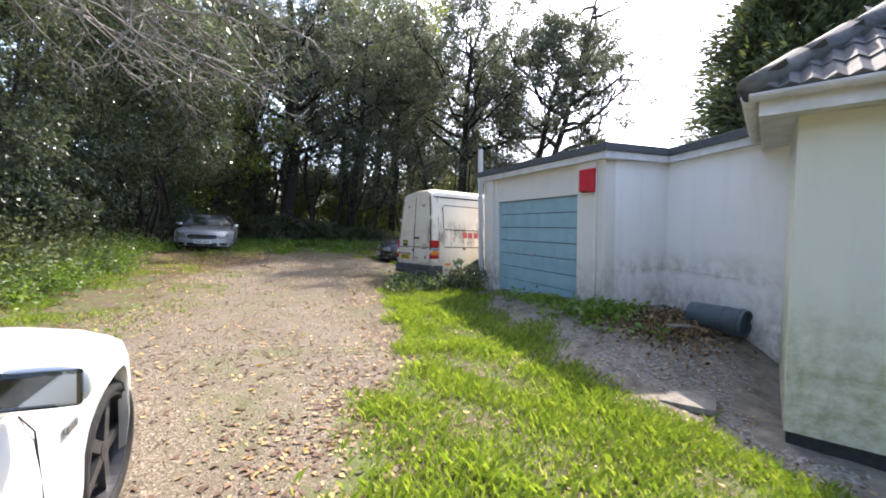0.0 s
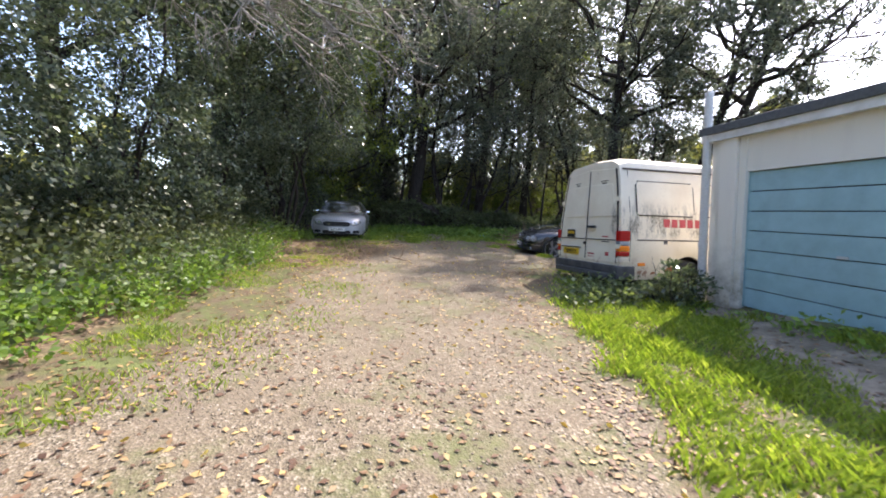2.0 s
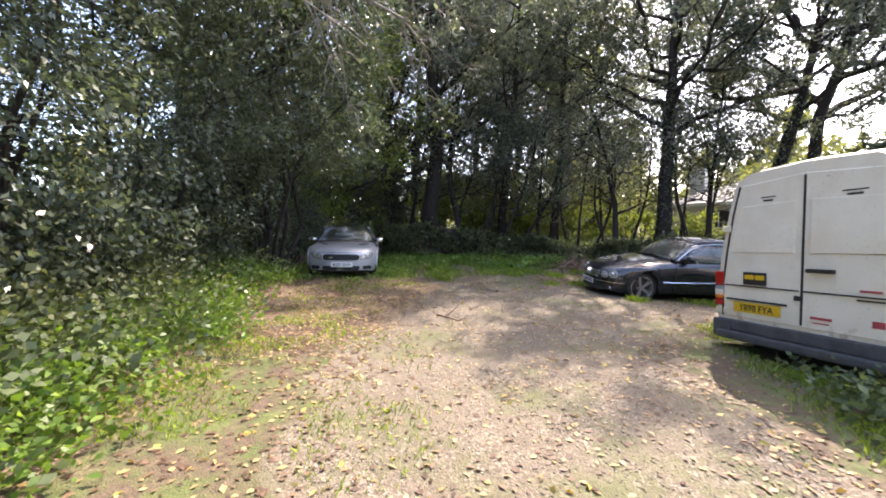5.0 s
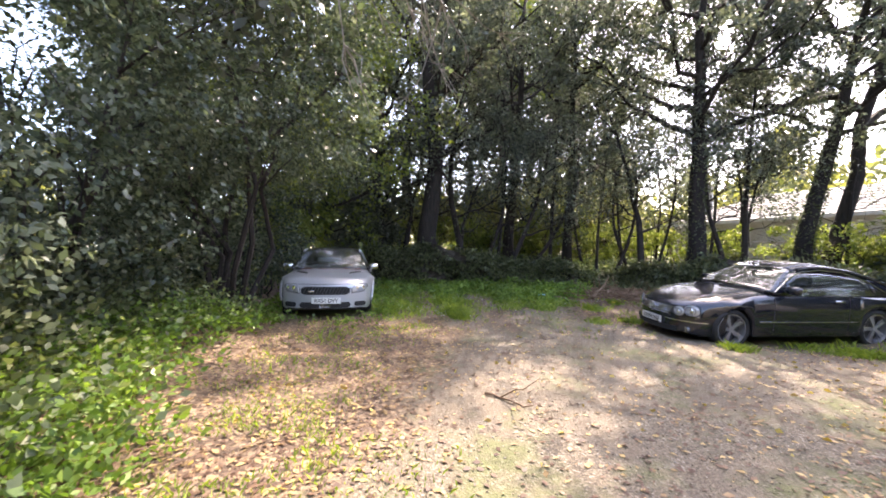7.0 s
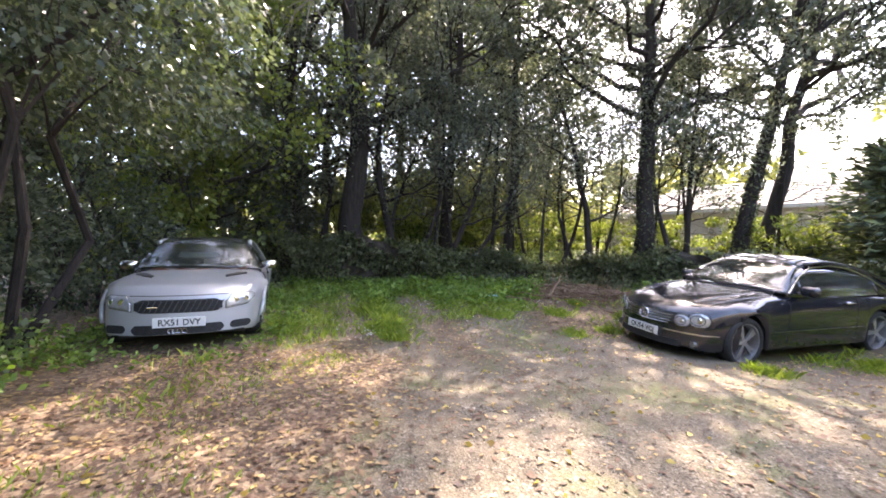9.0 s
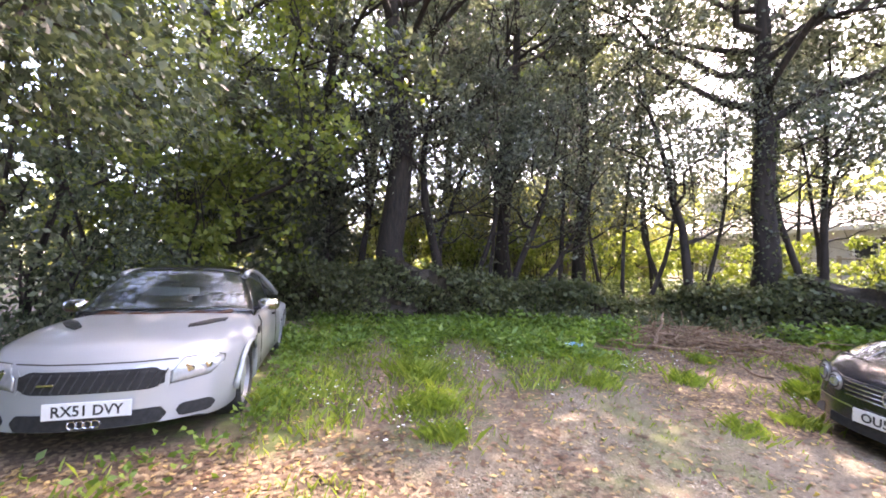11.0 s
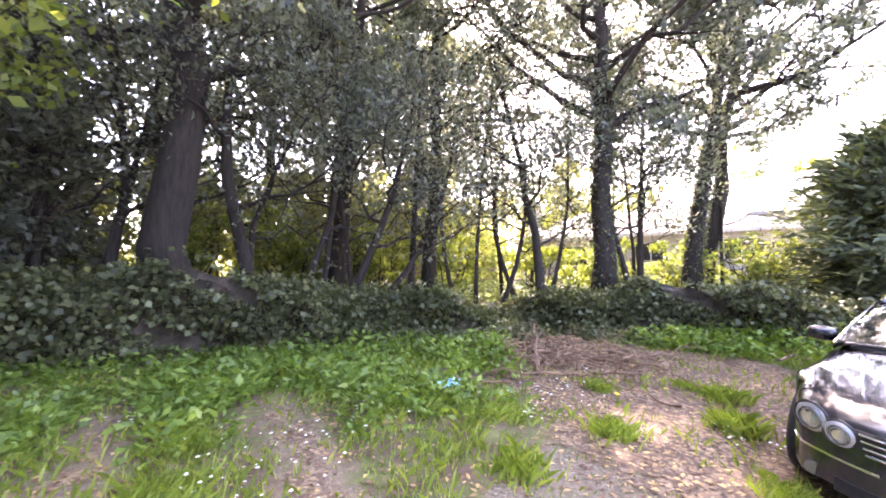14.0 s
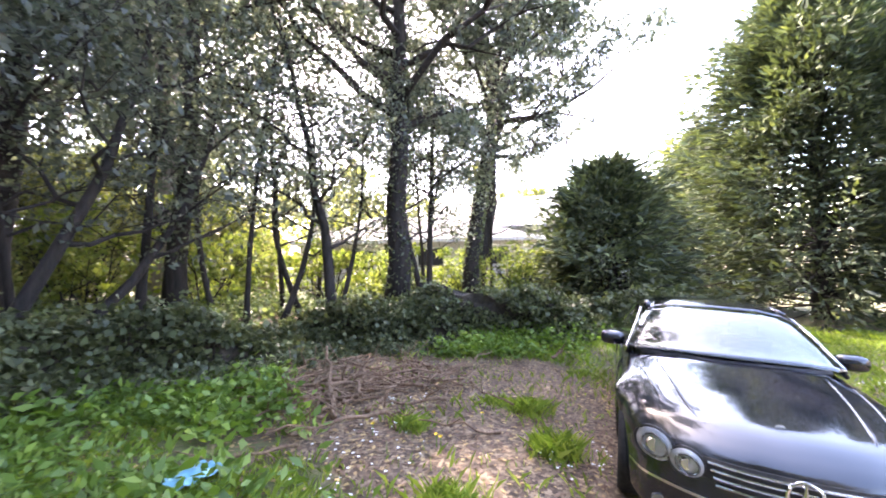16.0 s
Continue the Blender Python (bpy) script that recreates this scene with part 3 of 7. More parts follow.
def glass_material(name, tint):
    m, t, b = material(name, 0.03, 0.0, tint)
    b.inputs["Transmission Weight"].default_value = 0.96
    b.inputs["IOR"].default_value = 1.45
    b.inputs["Coat Weight"].default_value = 1.0
    b.inputs["Coat Roughness"].default_value = 0.03
    return m


GLASS = glass_material("car_glass", (0.35, 0.4, 0.4))


def writing(text, height, mat, parent, m, stretch=1.0):
    cu = bpy.data.curves.new("lettering", "FONT")
    cu.body, cu.size, cu.align_x, cu.align_y, cu.extrude = text, height, "CENTER", "CENTER", 0.001
    cu.offset = height * 0.018
    cu.resolution_u = 3
    tmp = bpy.data.objects.new("lettering", cu)
    me = bpy.data.meshes.new_from_object(tmp)
    bpy.data.objects.remove(tmp)
    bpy.data.curves.remove(cu)
    for v in me.vertices:
        v.co.x *= stretch
    me.materials.clear()
    me.materials.append(mat)
    ob = new("lettering", me)
    ob.parent, ob.matrix_local = parent, m
    return ob


FACE_FORWARD = Matrix(((0, 0, 1, 0), (1, 0, 0, 0), (0, 1, 0, 0), (0, 0, 0, 1)))


def number_plate(text, mat, parent, m, label):
    p = part("number_plate", box(-0.26, -0.056, 0, 0.26, 0.056, 0.012, 0.004), mat, parent, label, m)
    writing(text, 0.1, INK, p, Matrix.Translation((0, -0.004, 0.0135)), 0.92)
    return p


def smooth_curve(keys, x):
    """Eased interpolation through (x, value) keys."""
    xs, ys = [k[0] for k in keys], [k[1] for k in keys]
    taps = np.linspace(-0.09, 0.09, 7)
    x = np.asarray(x, float)
    return np.mean([np.interp(x + t, xs, ys) for t in taps], axis=0)


def wheel(parent, x, y, r, width, spokes, rim_mat, double=False, rim=0.66):
    s = 1 if y > 0 else -1
    w = thing_part("wheel", parent, Matrix.Translation((x, y, r)) @ Matrix.Rotation(radians(90 if s < 0 else -90), 4, "X"))
    b = bmesh.new()
    prof = [(r * rim, -width / 2), (r * 0.93, -width / 2), (r, -width * 0.36), (r, width * 0.36), (r * 0.93, width / 2), (r * (rim + 0.04), width / 2), (r * rim, width * 0.42)]
    spin(b, prof, 30)
    part("tyre", b, RUBBER, w, smooth=True)
    b = bmesh.new()
    spin(b, [(r * (rim + 0.005), -width * 0.45), (r * (rim + 0.01), width * 0.43), (r * (rim - 0.04), width * 0.43), (r * (rim - 0.06), width * 0.2), (r * (rim - 0.06), -width * 0.4)], 30)
    spin(b, [(r * 0.16, width * 0.2), (r * 0.15, width * 0.36), (r * 0.01, width * 0.38)], 16)
    for k in range(spokes):
        a = 2 * math.pi * k / spokes
        for off in ((-0.12, 0.12) if double else (0.0,)):
            c, d = math.cos(a + off * 0.6), math.sin(a + off * 0.6)
            c1, d1 = math.cos(a + off), math.sin(a + off)
            wd = r * (0.05 if double else 0.085)
            q = []
            for rad, cc, dd, h in ((r * 0.12, c, d, width * 0.35), (r * (rim - 0.03), c1, d1, width * 0.3)):
                for side in (-1, 1):
                    for lo in (0, -width * 0.14):
                        q.append(b.verts.new((rad * cc - side * wd * dd, rad * dd + side * wd * cc, h + lo)))
            for f in ((0, 4, 6, 2), (0, 1, 5, 4), (2, 6, 7, 3), (4, 5, 7, 6)):
                b.faces.new([q[i] for i in f])
    part("rim", b, rim_mat, w)
    b = bmesh.new()
    spin(b, [(r * (rim - 0.06), -width * 0.1), (r * 0.01, -width * 0.1)], 20)
    part("brake_disc", b, ALLOY_DARK, w)


def spin(b, prof, n):
    rings = [[b.verts.new((p * math.cos(2 * math.pi * k / n), p * math.sin(2 * math.pi * k / n), h)) for k in range(n)] for p, h in prof]
    for r0, r1 in zip(rings, rings[1:]):
        for k in range(n):
            b.faces.new((r0[k], r0[(k + 1) % n], r1[(k + 1) % n], r1[k]))


def thing_part(name, parent, m):
    ob = new(name)
    ob.empty_display_size = 0.1
    ob.parent, ob.matrix_local = parent, m
    return ob


def car(name, label, m, spec, body_mat, roof_mat, rim_mat, group=""):
    c = thing(name, label, "car", m, group)
    half, W, bend = spec["length"] / 2, spec["width"] / 2, spec["bend"]
    arch = spec["arch"]
    ends = [round(s * (half - 0.3 + 0.3 * math.sin(k * math.pi / 20)), 3) for s in (-1, 1) for k in range(11)]
    xs = sorted(set(ends + [round(v, 3) for v in np.linspace(-half, half, 75)] + [round(ax + arch * k, 3) for ax in spec["axles"] for k in np.linspace(-1, 1, 21)]))
    xs = np.array(xs)
    top, shoulder, wide = (smooth_curve(spec[k], xs) for k in ("top", "shoulder", "half"))
    low = np.interp(xs, [k[0] for k in spec["low"]], [k[1] for k in spec["low"]])
    # the ends roll over: roof line, shoulder, sides and sill all curve in
    fall = 1 - np.sqrt(np.maximum(0, 1 - np.clip((np.abs(xs) - half + 0.26) / 0.26, 0, 1) ** 2))
    top, shoulder, wide = top - spec["roll"] * fall, shoulder - spec["roll"] * 0.95 * fall, wide - 0.1 * fall
    low = low + 0.05 * fall
    for ax in spec["axles"]:
        d = np.abs(xs - ax)
        low = np.maximum(low, np.where(d < arch, spec["wheel"] + np.sqrt(np.maximum(arch ** 2 - d ** 2, 0)), 0))

    def nose(x, y, z=0.4):
        k = smoothstep(half - 1.1, half, x)
        j = smoothstep(-half + 1.0, -half, x)
        return x - spec["lean"] * (z - 0.4) * smoothstep(half - 0.35, half, x) - bend * k * (abs(y) / W) ** 2.4 + bend * 0.9 * j * (abs(y) / W) ** 2.4
    b = bmesh.new()
    rings = []
    for x, zt, zs, w, zl in zip(xs, top, shoulder, wide, low):
        flare = spec["flare"] * sum(math.exp(-((x - ax) / 0.33) ** 2) for ax in spec["axles"])
        h = zs - zl
        pts = [(w - 0.05 + flare, zl), (w - 0.012 + flare, zl + 0.04), (w + flare, zl + 0.3 * h), (w + flare * 0.8, zl + 0.62 * h), (w - 0.012, zl + 0.86 * h), (w - 0.045, zs), (w - 0.12, zs + 0.45 * (zt - zs)),
               (w * 0.68, zs + 0.82 * (zt - zs)), (w * 0.36, zs + 0.97 * (zt - zs)), (0, zt)]
        row = [(y, z) for y, z in pts] + [(-y, z) for y, z in pts[-2::-1]]
        rings.append([b.verts.new((nose(x, y, z), y, z)) for y, z in row])
    for r0, r1 in zip(rings, rings[1:]):
        for k in range(len(r0) - 1):
            b.faces.new((r0[k], r1[k], r1[k + 1], r0[k + 1]))
    for r, order in ((rings[0], 1), (rings[-1], -1)):
        n, cols, xe = len(r), 16, -half if order > 0 else half
        rows = []
        for k in range(n // 2):
            y, z = r[k].co.y, r[k].co.z
            mid = [b.verts.new((nose(xe, y * (1 - 2 * q / cols), z), y * (1 - 2 * q / cols), z)) for q in range(1, cols)]
            rows.append([r[k]] + mid + [r[n - 1 - k]])
        for p0, p1 in zip(rows, rows[1:]):
            for q in range(cols):
                b.faces.new((p0[q], p0[q + 1], p1[q + 1], p1[q]))
        for q in range(cols):
            b.faces.new((rows[-1][q], rows[-1][q + 1], r[n // 2]))
    bmesh.ops.recalc_face_normals(b, faces=b.faces[:])
    shell = BVHTree.FromBMesh(b)
    bodywork = part("body", b, body_mat, c, smooth=True)
    s = bodywork.modifiers.new("edge", "EDGE_SPLIT")
    s.split_angle = radians(62)
    part("underbody", box(-half + 0.35, -W + 0.22, 0.16, half - 0.35, W - 0.22, 0.62), TRIM, c)
    for ax in spec["axles"]:
        for y in (-1, 1):
            wheel(c, ax, y * (W - 0.135), spec["wheel"], 0.22, spec["spokes"], rim_mat, spec.get("double", False), spec.get("rim", 0.7))

    # cabin: one grid, split into screen, roof, side windows and rear window
    x0, x1, x2, x3 = spec["cabin"]
    cx = np.linspace(x0, x3, 41)
    roof = smooth_curve(spec["roof"], cx)
    belt = smooth_curve(spec["belt"], cx)
    wb = smooth_curve(spec["half"], cx) - 0.07
    frac = np.clip((roof - belt) / (max(roof) - 0.0 - belt), 0, 1)
    wr = wb - spec["tumble"] * frac
    sets = {k: bmesh.new() for k in ("windscreen", "roof", "side_window", "rear_window", "pillar")}

    def point(i, j):
        lo, hi = belt[i] - 0.03, max(roof[i], belt[i])
        rows = [(wb[i] + 0.01, lo), (wb[i] - (wb[i] - wr[i]) * 0.5, lo + (hi - lo) * 0.5), (wr[i] + 0.01, lo + (hi - lo) * 0.88), (wr[i] - 0.06, hi - 0.018), (wr[i] * 0.6, hi + 0.012), (0, hi + 0.02)]
        y, z = rows[j] if j < 6 else rows[10 - j]
        y = y if j < 6 else -y
        k = smoothstep(x1 - 0.1, x0, cx[i])
        return (cx[i] - spec["screen_bend"] * k * (abs(y) / W) ** 2, y, z)
    for i in range(40):
        mid = (cx[i] + cx[i + 1]) / 2
        for j in range(10):
            if j in (2, 7):
                key = "pillar" if mid < x1 + 0.02 else "windscreen"
            elif 3 <= j <= 6:
                key = "windscreen" if mid > x1 else ("roof" if mid > x2 else "rear_window")
            else:
                key = "side_window" if spec["post"] < mid < x1 + 0.28 else "pillar"
                if mid > x1 + 0.28:
                    key = "pillar"
            bb = sets[key]
            bb.faces.new([bb.verts.new(point(a, d)) for a, d in ((i, j), (i, j + 1), (i + 1, j + 1), (i + 1, j))])
    for key, bb in sets.items():
        bmesh.ops.remove_doubles(bb, verts=bb.verts[:], dist=0.0005)
        bmesh.ops.recalc_face_normals(bb, faces=bb.faces[:])
        for f in bb.faces:
            if f.calc_center_median().dot(f.normal) < 0 and key != "pillar":
                f.normal_flip()
        halves = [bb]
        if key == "side_window":
            other = bb.copy()
            bmesh.ops.delete(bb, geom=[v for v in bb.verts if v.co.y < 0], context="VERTS")
            bmesh.ops.delete(other, geom=[v for v in other.verts if v.co.y > 0], context="VERTS")
            halves.append(other)
        for one in halves:
            ob = part(key, one, GLASS if "wind" in key else roof_mat, c, smooth=True)
            t = ob.modifiers.new("thick", "SOLIDIFY")
            t.thickness = 0.005 if "wind" in key else 0.02
            t.offset = -1
    # cabin floor, seats and dash seen through the glass
    part("dashboard", box(x1 - 0.05, -W + 0.24, belt[5] - 0.25, x0 - 0.55, W - 0.24, belt[5] - 0.02, 0.04), TRIM, c)
    for y in (-0.36, 0.36):
        part("seat", box(spec["seat"] - 0.12, y - 0.24, 0.35, spec["seat"] + 0.1, y + 0.24, belt[20] + 0.12, 0.07), TRIM, c)
        part("headrest", box(spec["seat"] - 0.1, y - 0.13, belt[20] + 0.13, spec["seat"] + 0.02, y + 0.13, belt[20] + 0.27, 0.04), TRIM, c)
    # A-pillars, wipers, door seams, mirrors
    i1 = int(np.argmin(np.abs(cx - x1)))
    for sg in (1, -1):
        pts = []
        for i in range(40, i1 - 1, -3):
            q = point(i, 2)
            pts.append((q[0], sg * (q[1] + 0.0), q[2] + 0.01))
        if len(pts) > 1:
            part("screen_pillar", rod(pts, 0.03, 8), body_mat, c, smooth=True)
        hx = spec["mirror"]
        wy = float(smooth_curve(spec["half"], hx)) - 0.05
        zb = float(smooth_curve(spec["belt"], hx))
        mr = thing_part("wing_mirror", c, Matrix.Translation((hx, sg * (wy + 0.1), zb + 0.07)))
        q = bmesh.new()
        bmesh.ops.create_uvsphere(q, u_segments=16, v_segments=10, radius=1)
        for v in q.verts:
            v.co = (v.co.x * (0.085 if v.co.x > 0 else 0.02), math.copysign(abs(v.co.y) ** 0.6, v.co.y) * 0.115, math.copysign(abs(v.co.z) ** 0.7, v.co.z) * 0.07)
        part("shell", q, spec.get("mirror_mat", body_mat), mr, smooth=True)
        part("mirror_glass", box(-0.03, -0.1, -0.055, -0.018, 0.1, 0.055, 0.012), DARK_MIRROR, mr)
        part("arm", box(-0.02, min(-sg * 0.16, -sg * 0.06), -0.06, 0.03, max(-sg * 0.16, -sg * 0.06), -0.025, 0.01), TRIM, mr)
        for sx in spec["seams"]:
            zs = float(smooth_curve(spec["shoulder"], sx))
            wv = float(smooth_curve(spec["half"], sx))
            part("door_seam", rod([(sx, sg * (wv - 0.006), 0.3), (sx, sg * (wv + 0.001), 0.5), (sx - 0.02, sg * (wv - 0.01), zs - 0.06), (sx - 0.03, sg * (wv - 0.045), zs)], spec.get("seam", 0.006), 5), SEAL, c)
        hx = spec["handle"]
        wv = float(smooth_curve(spec["half"], hx))
        part("door_handle", rod([(hx - 0.09, sg * (wv + 0.008), spec["handle_z"]), (hx + 0.09, sg * (wv + 0.008), spec["handle_z"] + 0.01)], 0.017, 8), spec["handle_mat"], c, smooth=True)
    zb = float(belt[-1])
    for y in (0.35, -0.2):
        part("wiper", rod([(x0 - 0.03, y, zb + 0.0), (x0 - 0.12, y - 0.28, zb + 0.05), (x0 - 0.13, y - 0.5, zb + 0.04)], 0.012, 6), TRIM, c)
    part("scuttle", rod([(x0 - 0.02 - spec["screen_bend"] * (y / W) ** 2, y, zb + 0.005) for y in np.linspace(-0.66, 0.66, 9)], 0.03, 8), TRIM, c)

    lean = spec["lean"]

    def front(y, z):
        hit = shell.ray_cast((4.0, y, z), (-1, 0, 0))[0]
        return hit.x if hit and hit.x > half - 1.3 else half - bend * (abs(y) / W) ** 2.4 - lean * (z - 0.4)

    def band(nm, y0, y1, lo, hi, off, depth, mat, label="", parent=None, n=14):
        bb = bmesh.new()
        cols = []
        for k in range(n + 1):
            y = y0 + (y1 - y0) * k / n
            zl = lo(y) if callable(lo) else lo
            zh = hi(y) if callable(hi) else hi
            cols.append([bb.verts.new((front(y, z) + d, y, z)) for z, d in [(zl, off - depth)] + [(zl + (zh - zl) * q / 5, off) for q in range(6)] + [(zh, off - depth)]])
        for p, q in zip(cols, cols[1:]):
            for a in range(7):
                bb.faces.new((p[a], q[a], q[a + 1], p[a + 1]))
        bb.faces.new(cols[0])
        bb.faces.new(cols[-1][::-1])
        bmesh.ops.recalc_face_normals(bb, faces=bb.faces[:])
        return part(nm, bb, mat, parent or c, label, smooth=mat is LAMP_CLEAR)
    return c, band, front, nose


def rounded(y0, y1, z0, z1, r):
    """Lower and upper edge of a bar with rounded ends."""
    def edge(y):
        d = min(abs(y - y0), abs(y1 - y))
        k = 1.0 if d >= r else math.sqrt(max(0.0, 1 - (1 - d / r) ** 2))
        return k
    mid, h = (z0 + z1) / 2, (z1 - z0) / 2
    return (lambda y: mid - h * (0.15 + 0.85 * edge(y))), (lambda y: mid + h * (0.15 + 0.85 * edge(y)))


ROADSTER = dict(length=4.04, width=1.76, bend=0.34, lean=0.12, wheel=0.315, arch=0.36, axles=(1.2, -1.22), spokes=6, tumble=0.2, screen_bend=0.22,
                top=[(-2.02, 0.62), (-1.9, 0.78), (-1.5, 0.87), (-0.9, 0.87), (0.55, 0.9), (0.85, 0.9), (1.4, 0.855), (1.75, 0.80), (1.95, 0.765), (2.02, 0.75)], roll=0.13, flare=0.045,
                shoulder=[(-2.02, 0.58), (-1.8, 0.72), (-1.2, 0.80), (0.5, 0.82), (1.2, 0.80), (1.7, 0.755), (2.02, 0.715)],
                half=[(-2.02, 0.78), (-1.5, 0.86), (-1.2, 0.88), (0, 0.86), (1.2, 0.88), (1.6, 0.86), (2.02, 0.80)],
                low=[(-2.02, 0.3), (-1.7, 0.2), (1.7, 0.2), (2.02, 0.2)],
                cabin=(0.85, 0.22, -0.7, -1.15), roof=[(-1.15, 0.9), (-0.9, 1.1), (-0.5, 1.3), (-0.15, 1.345), (0.2, 1.31), (0.5, 1.13), (0.85, 0.89)],
                belt=[(-1.15, 0.84), (0.2, 0.86), (0.85, 0.87)], post=-0.45, seat=-0.35, mirror=0.42, seams=(0.55, -0.55), handle=-0.35, handle_z=0.72)


def make_roadster():
    spec = dict(ROADSTER, mirror_mat=CHROME, handle_mat=TRIM)
    c, band, front, nose = car("silver_roadster", "silver two-door sports car with a black roof, among weeds", on_slope(-9.15, 15.14, 0.421, -0.907, -0.09), spec, SILVER, BLACK_PAINT, ALLOY)
    skin = next(k for k in c.children if k.name.startswith("body")).data
    shell = BVHTree.FromPolygons([v.co for v in skin.vertices], [p.vertices for p in skin.polygons])
    lo, hi = rounded(-0.43, 0.43, 0.495, 0.645, 0.08)
    band("grille_surround", -0.46, 0.46, lambda y: lo(y) - 0.02, lambda y: hi(y) + 0.02, 0.006, 0.05, SILVER, n=30)
    g = band("grille", -0.44, 0.44, lo, hi, 0.011, 0.05, DARK, "black mesh grille", n=30)
    for k in range(15):
        y = -0.4 + k * 0.057
        part("grille_bar", rod([(front(y, 0.52) + 0.012, y, 0.505), (front(y + 0.06, 0.6) + 0.014, y + 0.06, 0.63)], 0.005, 5), ALLOY_DARK, g)
    part("badge", box(front(-0.27, 0.57) + 0.02, -0.3, 0.555, front(0.27, 0.57) + 0.034, -0.2, 0.572, 0.003), CHROME, g)
    band("bonnet_seam", -0.5, 0.5, 0.682, 0.69, 0.003, 0.02, SEAL, n=24)
    lo2, hi2 = rounded(-0.46, 0.46, 0.255, 0.36, 0.05)
    band("lower_intake", -0.46, 0.46, lo2, hi2, 0.012, 0.04, DARK, "black lower air intake", n=30)
    for sg in (1, -1):
        a, e = (0.52, 0.74) if sg > 0 else (-0.74, -0.52)
        l3, h3 = rounded(a, e, 0.27, 0.36, 0.05)
        band("side_intake", a, e, l3, h3, 0.012, 0.04, DARK, "black side air intake")
        a, e = (0.475, 0.77) if sg > 0 else (-0.77, -0.475)

        def lamp_lo(y):
            return 0.515 + 0.04 * (abs(y) - 0.475) / 0.3 + 0.06 * smoothstep(0.7, 0.77, abs(y))

        def lamp_hi(y):
            return 0.60 + 0.085 * smoothstep(0.475, 0.535, abs(y)) - 0.03 * smoothstep(0.72, 0.77, abs(y))
        band("lamp_seam", a - 0.006, e + 0.006, lambda y: lamp_lo(y) - 0.005, lambda y: lamp_hi(y) + 0.005, 0.002, 0.04, SEAL, n=18)
        h = band("headlamp", a, e, lamp_lo, lamp_hi, 0.007, 0.04, LAMP_CLEAR, "clear glass headlamp", n=16)
        for yy, rr in ((0.57, 0.042), (0.68, 0.034)):
            x = front(yy, 0.61) + 0.006
            part("reflector", rod([(x - 0.02, sg * yy, 0.61), (x + 0.003, sg * yy, 0.61)], [rr, rr * 0.7], 18), CHROME, h)
        vent = bmesh.new()
        ring = [(1.04, 0.64), (1.14, 0.53), (1.34, 0.40), (1.41, 0.41), (1.3, 0.53), (1.14, 0.64)]
        sheet = [[vent.verts.new((x, sg * y, shell.ray_cast((x, sg * y, 2.0), (0, 0, -1))[0].z + d)) for x, y in ring] for d in (-0.01, 0.014)]
        for q in range(6):
            vent.faces.new((sheet[0][q], sheet[0][(q + 1) % 6], sheet[1][(q + 1) % 6], sheet[1][q]))
        vent.faces.new(sheet[1])
        bmesh.ops.recalc_face_normals(vent, faces=vent.faces[:])
        part("bonnet_vent", vent, TRIM, c, "black stick-on bonnet vent")
        for ax in spec["axles"]:
            lip = [(ax + 0.37 * math.cos(q), sg * (0.897 - 0.02 * abs(math.cos(q)) - 0.035 * (1 - math.sin(q)) ** 2), 0.315 + 0.37 * math.sin(q)) for q in np.linspace(0.05, math.pi - 0.05, 19)]
            part("wheel_arch", rod(lip, 0.022, 8), SILVER, c, smooth=True)
        part("side_vent", box(0.66, min(sg * 0.87, sg * 0.885), 0.66, 0.78, max(sg * 0.87, sg * 0.885), 0.73, 0.006), TRIM, c, "black wing vent")
    # four small chrome links as the maker's mark, and the lettered plate
    for k in range(4):
        y = (k - 1.5) * 0.045
        ring = rod([(front(0, 0.3) + 0.02, y + 0.026 * math.cos(a), 0.295 + 0.026 * math.sin(a)) for a in np.linspace(0, 2 * math.pi, 15)], 0.005, 5, caps=False)
        part("badge", ring, CHROME, c)
    number_plate("RX51 DVY", PLATE_WHITE, c, Matrix.Translation((front(0.2, 0.4) + 0.035, 0.02, 0.395)) @ FACE_FORWARD, "white number plate with black letters")
    part("fallen_leaf", rod([(0.86 - 0.2 * (y / 0.88) ** 2 - 0.02 * math.sin(9 * y), y, 0.893 + 0.012 * math.sin(23 * y)) for y in np.linspace(-0.6, 0.62, 17)], [0.007 + 0.014 * abs(math.sin(7 * k)) for k in range(17)], 6), DRY_LEAF, c, "drift of dry red-brown leaves below the windscreen")
    part("tax_disc", rod([(0.52, 0.55, 0.98), (0.525, 0.55, 0.985)], 0.05, 12), PAPER_GLARE, c)
    # white sheet drawn in for the bright reflection on the windscreen
    part("glare_patch", plate([(0, -0.28), (0.02, 0.2), (0.13, 0.24), (0.16, -0.05), (0.14, -0.3)], 0, 0.004), PAPER_GLARE, c, "white patch standing in for light reflected in the windscreen",
         Matrix.Translation((0.36, -0.02, 1.12)) @ Matrix.Rotation(radians(32), 4, "Y"))


make_roadster()

